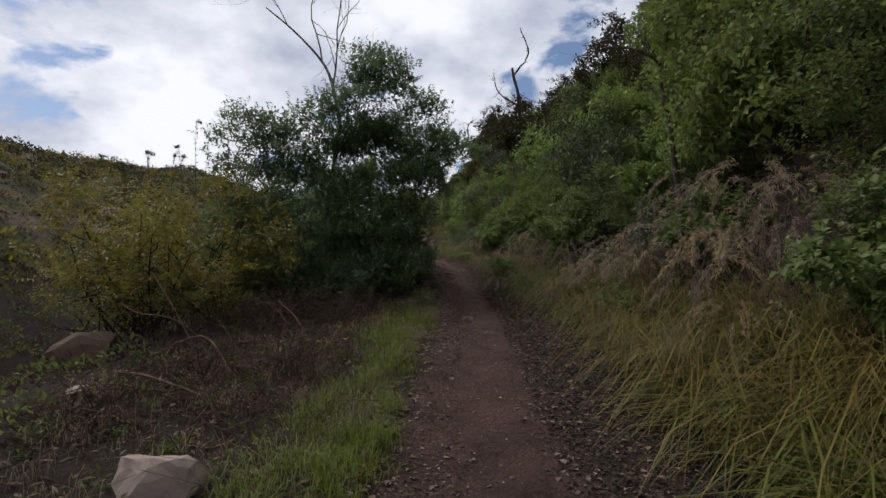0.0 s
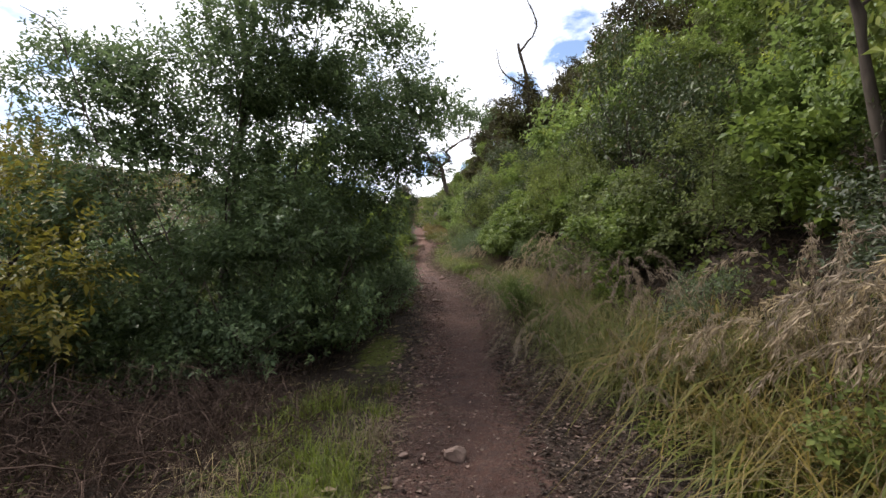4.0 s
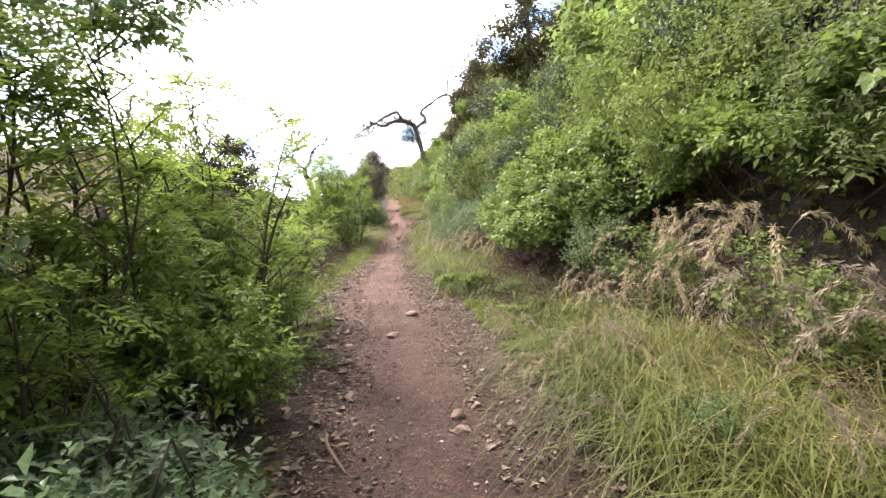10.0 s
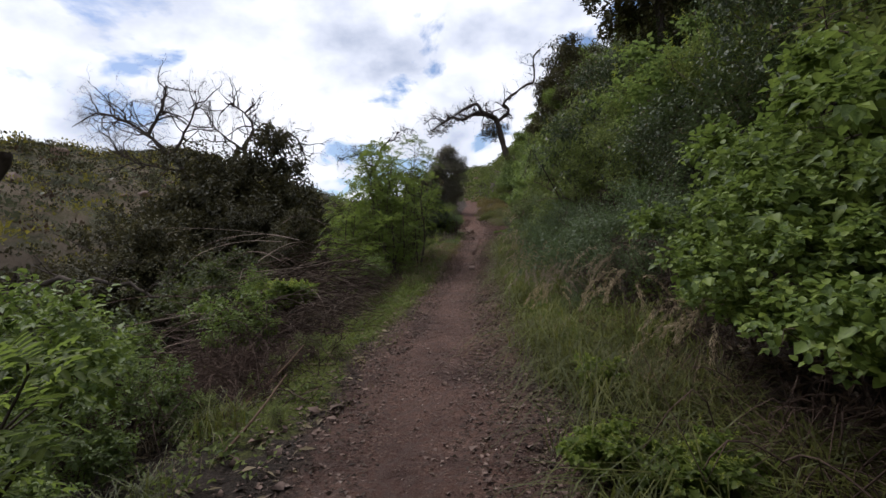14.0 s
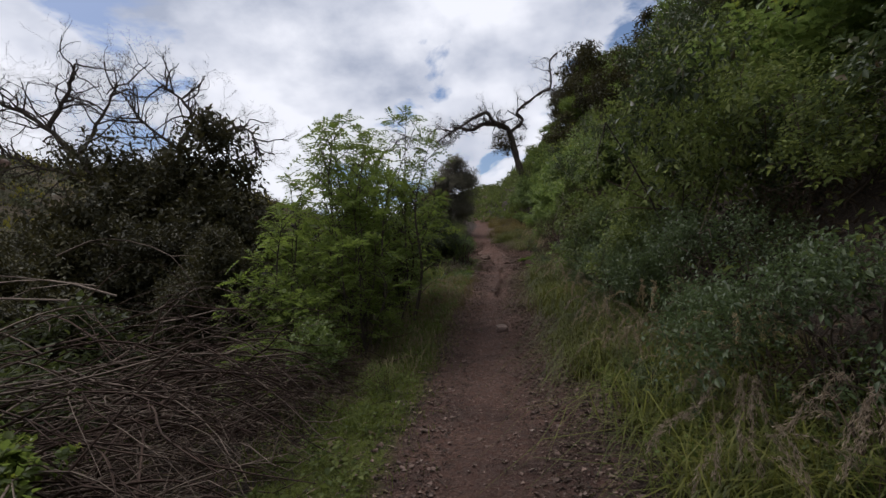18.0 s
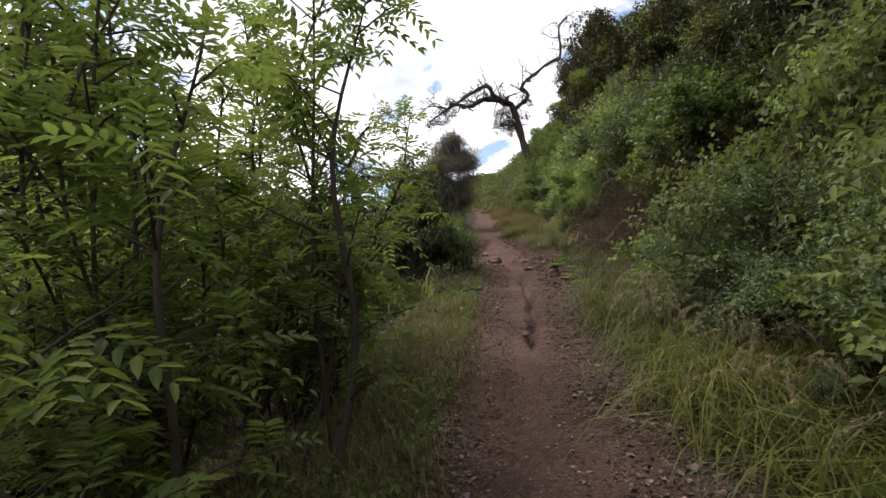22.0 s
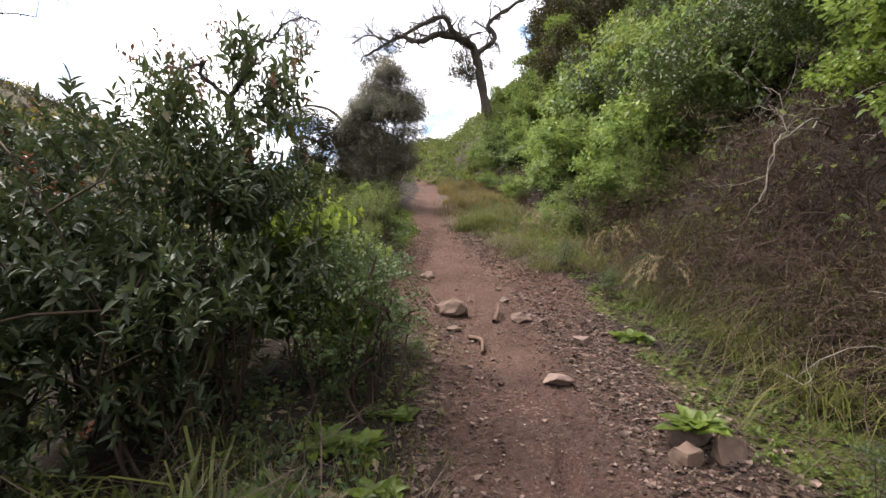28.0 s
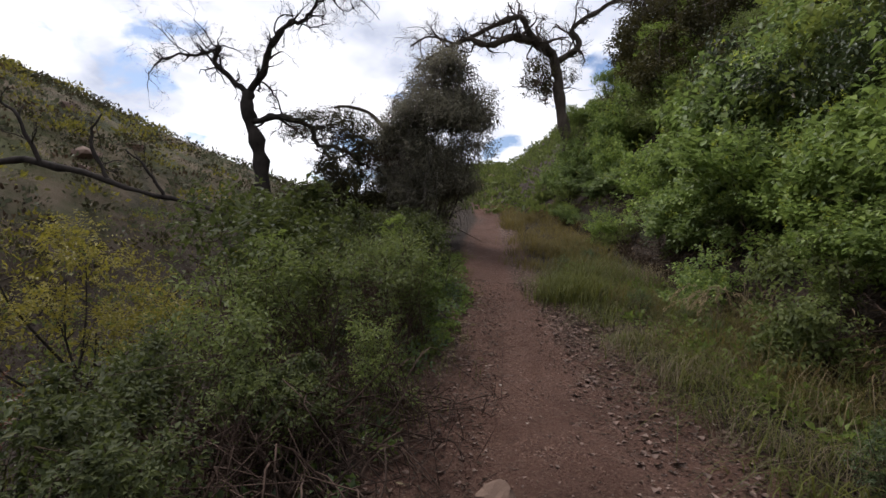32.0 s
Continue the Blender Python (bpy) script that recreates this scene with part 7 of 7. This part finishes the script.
def pebbles(name, label, n, y0, y1, lo, hi, seed, material, size=(0.008, 0.03), edge_bias=0.5):
    """Loose stones pressed into the trail."""
    rng = np.random.default_rng(seed)
    bm = bmesh.new()
    bmesh.ops.create_icosphere(bm, subdivisions=1, radius=1.0)
    bmesh.ops.dissolve_verts(bm, verts=[v for v in bm.verts if v.index % 2])
    bmesh.ops.triangulate(bm, faces=bm.faces)
    bm.verts.index_update()
    ball = np.array([v.co[:] for v in bm.verts])
    tris = np.array([[v.index for v in f.verts] for f in bm.faces])
    bm.free()
    y = rng.uniform(y0, y1, n)
    u = rng.uniform(lo, hi, n)
    l, r = np.interp(y, EDGE_Y, EDGE_L), np.interp(y, EDGE_Y, EDGE_R)
    x = l + (r - l) * u
    s = size[0] + (size[1] - size[0]) * rng.uniform(0, 1, n) ** 3
    a = rng.uniform(0, 6.28, n)
    shape = ball[None] * rng.uniform(0.65, 1.25, (n, len(ball), 1)) * np.stack([s, s * rng.uniform(0.6, 1, n), s * rng.uniform(0.35, 0.7, n)], 1)[:, None]
    ca, sa = np.cos(a)[:, None], np.sin(a)[:, None]
    v = np.stack([shape[..., 0] * ca - shape[..., 1] * sa + x[:, None], shape[..., 0] * sa + shape[..., 1] * ca + y[:, None], shape[..., 2] + (ground_z(x, y) + s * 0.15)[:, None]], -1)
    f = tris[None] + (np.arange(n) * len(ball))[:, None, None]
    return tagged(new(name, make_mesh(name, v.reshape(-1, 3), f.reshape(-1, 3), material, False)), label, "gravel", kind="stuff")


pebbles("gravel", "loose reddish gravel on the trail", 15000, -1, 47, -0.12, 1.2, 311, ROCK_RED, (0.005, 0.028))
pebbles("gravel", "loose tan gravel on the trail", 3500, -1, 47, -0.1, 1.2, 312, ROCK_TAN, (0.005, 0.024))
pebbles("gravel", "pale chips of stone on the trail", 1500, -1, 47, -0.15, 1.2, 318, ROCK_PALE, (0.006, 0.026))
pebbles("gravel", "coarse stones along the inner edge of the trail", 17000, -1, 47, 0.66, 1.24, 313, ROCK_RED, (0.008, 0.042))
pebbles("gravel", "pale chips in the litter beside the trail", 2600, 0, 12, 0.72, 1.4, 319, ROCK_PALE, (0.006, 0.024))
pebbles("gravel", "dark rubble along the outer edge of the trail", 420, 13, 21, -0.28, 0.08, 316, ROCK_RED, (0.015, 0.075))
pebbles("gravel", "loose rubble along the inner edge of the trail", 520, 30, 46, 0.6, 1.15, 317, ROCK_RED, (0.012, 0.06))
pebbles("gravel", "coarse stones along the outer edge of the trail", 8000, -1, 47, -0.16, 0.25, 315, ROCK_RED, (0.008, 0.038))
pebbles("gravel", "coarse tan stones along the trail edge", 420, 1, 47, 0.1, 1.15, 314, ROCK_TAN, (0.012, 0.045))


def leaf_litter(name, label, n, y0, y1, lo, hi, side, seed, material, size):
    rng = np.random.default_rng(seed)
    y = rng.uniform(y0, y1, n)
    x = np.interp(y, EDGE_Y, EDGE_R if side > 0 else EDGE_L) + side * rng.uniform(lo, hi, n)
    a = rng.uniform(0, 6.28, n)
    base = np.stack([x, y, ground_z(x, y) + 0.008], 1)
    d = np.stack([np.cos(a), np.sin(a), rng.uniform(-0.05, 0.35, n)], 1)
    length = size * rng.uniform(0.5, 1.3, n)
    v, f = leaf_arrays(base, d, np.tile([0, 0, 1.0], (n, 1)) + rng.normal(0, 0.35, (n, 3)), length, length * rng.uniform(0.15, 0.5, n), 0.2, 0.1, False)
    return tagged(new(name, make_mesh(name, v, f, material)), label, "litter", kind="stuff")


leaf_litter("leaf_litter", "brown fallen leaves along the inner trail edge", 30000, -1, 47, -0.45, 0.7, 1, 321, LEAF_DEAD, 0.04)
leaf_litter("leaf_litter", "dark dead leaves between the trail and the tall grass", 14000, -1, 11.5, -0.55, 0.9, 1, 328, LEAF_DEAD, 0.055)
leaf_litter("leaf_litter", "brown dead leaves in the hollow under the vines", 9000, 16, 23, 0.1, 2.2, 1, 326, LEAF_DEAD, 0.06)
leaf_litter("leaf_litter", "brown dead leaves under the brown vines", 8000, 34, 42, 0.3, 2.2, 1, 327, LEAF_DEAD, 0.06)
leaf_litter("leaf_litter", "brown fallen leaves along the outer verge", 18000, -1, 47, -0.45, 1.8, -1, 322, LEAF_DEAD, 0.04)
leaf_litter("leaf_litter", "dark leaf bits trodden into the trail", 16000, 1, 47, -0.7, 0.2, 1, 324, LEAF_DEAD, 0.035)
leaf_litter("leaf_litter", "dark leaf bits trodden into the trail", 10000, 1, 47, -0.5, 0.2, -1, 325, LEAF_DEAD, 0.035)
leaf_litter("leaf_litter", "straw bits over the verge", 6000, -1, 47, -0.1, 2.5, -1, 323, GRASS_STRAW, 0.09)

# two curved bits of bark on the trail
for pts, r in [([(-0.27, 38.75, 0), (-0.18, 38.55, 0.04), (-0.19, 38.36, 0.01)], 0.024), ([(0.0, 39.2, 0.0), (0.05, 39.36, 0.05), (0.08, 39.55, 0.06)], 0.028), ([(-1.39, 20.39, -0.05), (-1.38, 20.4, 0.08), (-1.36, 20.41, 0.17)], 0.018), ([(-1.55, 20.7, 0.0), (-1.36, 21.15, 0.1), (-1.2, 21.5, 0.24)], 0.013), ([(-1.2, 41.0, 0.02), (-1.15, 40.8, 0.06), (-1.3, 40.55, 0.12)], 0.012),
               ([(-1.0, 19.6, 0.0), (-0.95, 20.0, 0.12), (-0.9, 20.4, 0.28)], 0.011), ([(0.15, 14.95, 0), (0.2, 14.72, 0.03), (0.33, 14.5, 0.0)], 0.013),
               ([(-3.2, 5.1, 0.12), (-2.6, 4.7, 0.16), (-1.7, 4.3, 0.02)], 0.017), ([(-3.4, 6.0, 0.02), (-2.7, 5.9, 0.3), (-2.1, 5.3, 0.02)], 0.012),
               ([(-3.9, 7.0, 1.05), (-3.5, 6.7, 0.6), (-3.0, 6.4, 0.02)], 0.012), ([(-4.2, 6.8, 0.75), (-3.8, 6.5, 0.55), (-3.2, 6.3, 0.4), (-2.7, 6.3, 0.02)], 0.009), ([(-2.2, 7.2, 0.5), (-1.9, 7.0, 0.3), (-1.6, 6.6, 0.02)], 0.010)]:
    p = np.array(pts)
    p[:, 2] += ground_z(p[:, 0], p[:, 1]) + r * 0.6
    tubes = Tubes()
    line = smooth_line(p - p[0], 4)
    tubes.add(line, r * np.linspace(1, 0.55, len(line)), 7)
    ob = new("stick", tubes.mesh("stick", STICK))
    ob.location = p[0]
    tagged(ob, "short weathered stick lying on the ground", "stick", "sticks")

# ---- the hill across the gully ----
def hill_scrub(name, label, n, seed, material, size, x0, x1, y0, y1, k=16, leaf=(0.25, 0.5)):
    rng = np.random.default_rng(seed)
    x, y = rng.uniform(x0, x1, n), rng.uniform(y0, y1, n)
    r = size * rng.uniform(0.35, 1.3, n)
    d = unit(rng.normal(size=(n, k, 3)))
    d[..., 2] = np.abs(d[..., 2])
    base = np.stack([x, y, ground_z(x, y)], 1)[:, None] + d * r[:, None, None] * np.array([1, 1, 0.7]) * rng.uniform(0.5, 1.0, (n, k, 1))
    way = d + rng.normal(0, 0.5, (n, k, 3)) + (0, 0, 0.3)
    m = n * k
    length = (np.repeat(r, k) * rng.uniform(leaf[0], leaf[1], m))
    v, f = leaf_arrays(base.reshape(m, 3), way.reshape(m, 3), rng.normal(size=(m, 3)) + (0, 0, 0.5), length, length * 0.6, 0.2, 0.1, False)
    return tagged(new(name, make_mesh(name, v, f, material)), label, "scrub", kind="stuff")


hill_scrub("hill_scrub", "olive-green low scrub on the far hillside", 5200, 401, LEAF_GREY, 0.55, -62, -15, 0, 125)
hill_scrub("hill_scrub", "dark low scrub on the far hillside", 3600, 402, LEAF_OAK, 0.5, -62, -14, 0, 125)
hill_scrub("hill_scrub", "dry brown scrub on the far hillside", 2200, 403, LEAF_DEAD, 0.5, -62, -15, 0, 125)
rng = np.random.default_rng(331)
for n in range(60):
    x, y = rng.uniform(-38, -17), rng.uniform(12, 70)
    s = rng.uniform(0.3, 1.0)
    ob = new("rock", rock_mesh("hill_rock", rng, (s, s * 0.8, s * 0.55), ROCK_RED if n % 2 else ROCK_TAN, cuts=2))
    ob.matrix_basis = pose(x, y, gz(x, y, s * 0.1), 0, 0, rng.uniform(0, 360))
    tagged(ob, "brown boulder among the scrub of the far hill", "rock", "rocks")
hill_scrub("hill_scrub", "dark rounded bushes on the far hillside", 420, 413, LEAF_OAK, 0.95, -45, -14, 8, 70, 60, (0.12, 0.24))
hill_scrub("hill_scrub", "olive rounded bushes on the far hillside", 420, 414, LEAF_OLIVE, 1.0, -45, -14, 8, 70, 60, (0.12, 0.24))
hill_scrub("hill_scrub", "olive low bushes on the near part of the hillside", 900, 408, LEAF_OLIVE, 0.5, -34, -13, 5, 55, 36, (0.12, 0.26))
hill_scrub("hill_scrub", "grey-green low bushes on the near part of the hillside", 900, 409, LEAF_GREY, 0.5, -34, -12, 5, 60, 36, (0.12, 0.26))
hill_scrub("gully_scrub", "green undergrowth in the gully", 700, 404, LEAF_BANK, 0.5, -16, -5.5, 0, 62, 46, (0.12, 0.26))
hill_scrub("gully_scrub", "olive undergrowth in the gully", 600, 405, LEAF_OLIVE, 0.5, -16, -6.0, 0, 62, 40, (0.12, 0.26))
hill_scrub("gully_scrub", "dry undergrowth in the gully", 600, 406, LEAF_DEAD, 0.5, -16, -4.5, 0, 62, 40, (0.10, 0.22))
hill_scrub("gully_scrub", "low green undergrowth on the gully slope", 900, 410, LEAF_BANK, 0.32, -13, -2.6, 1, 60, 36, (0.13, 0.26))
hill_scrub("gully_scrub", "dry low undergrowth on the gully slope", 1100, 411, LEAF_DEAD, 0.34, -14, -2.4, 1, 60, 30, (0.13, 0.30))
hill_scrub("gully_scrub", "grey low undergrowth on the gully slope", 700, 412, LEAF_GREY, 0.32, -14, -3.0, 1, 60, 36, (0.13, 0.26))
hill_scrub("hill_scrub", "green scrub on the slope ahead", 2200, 407, LEAF_BANK, 0.7, -14, 9, 60, 110)
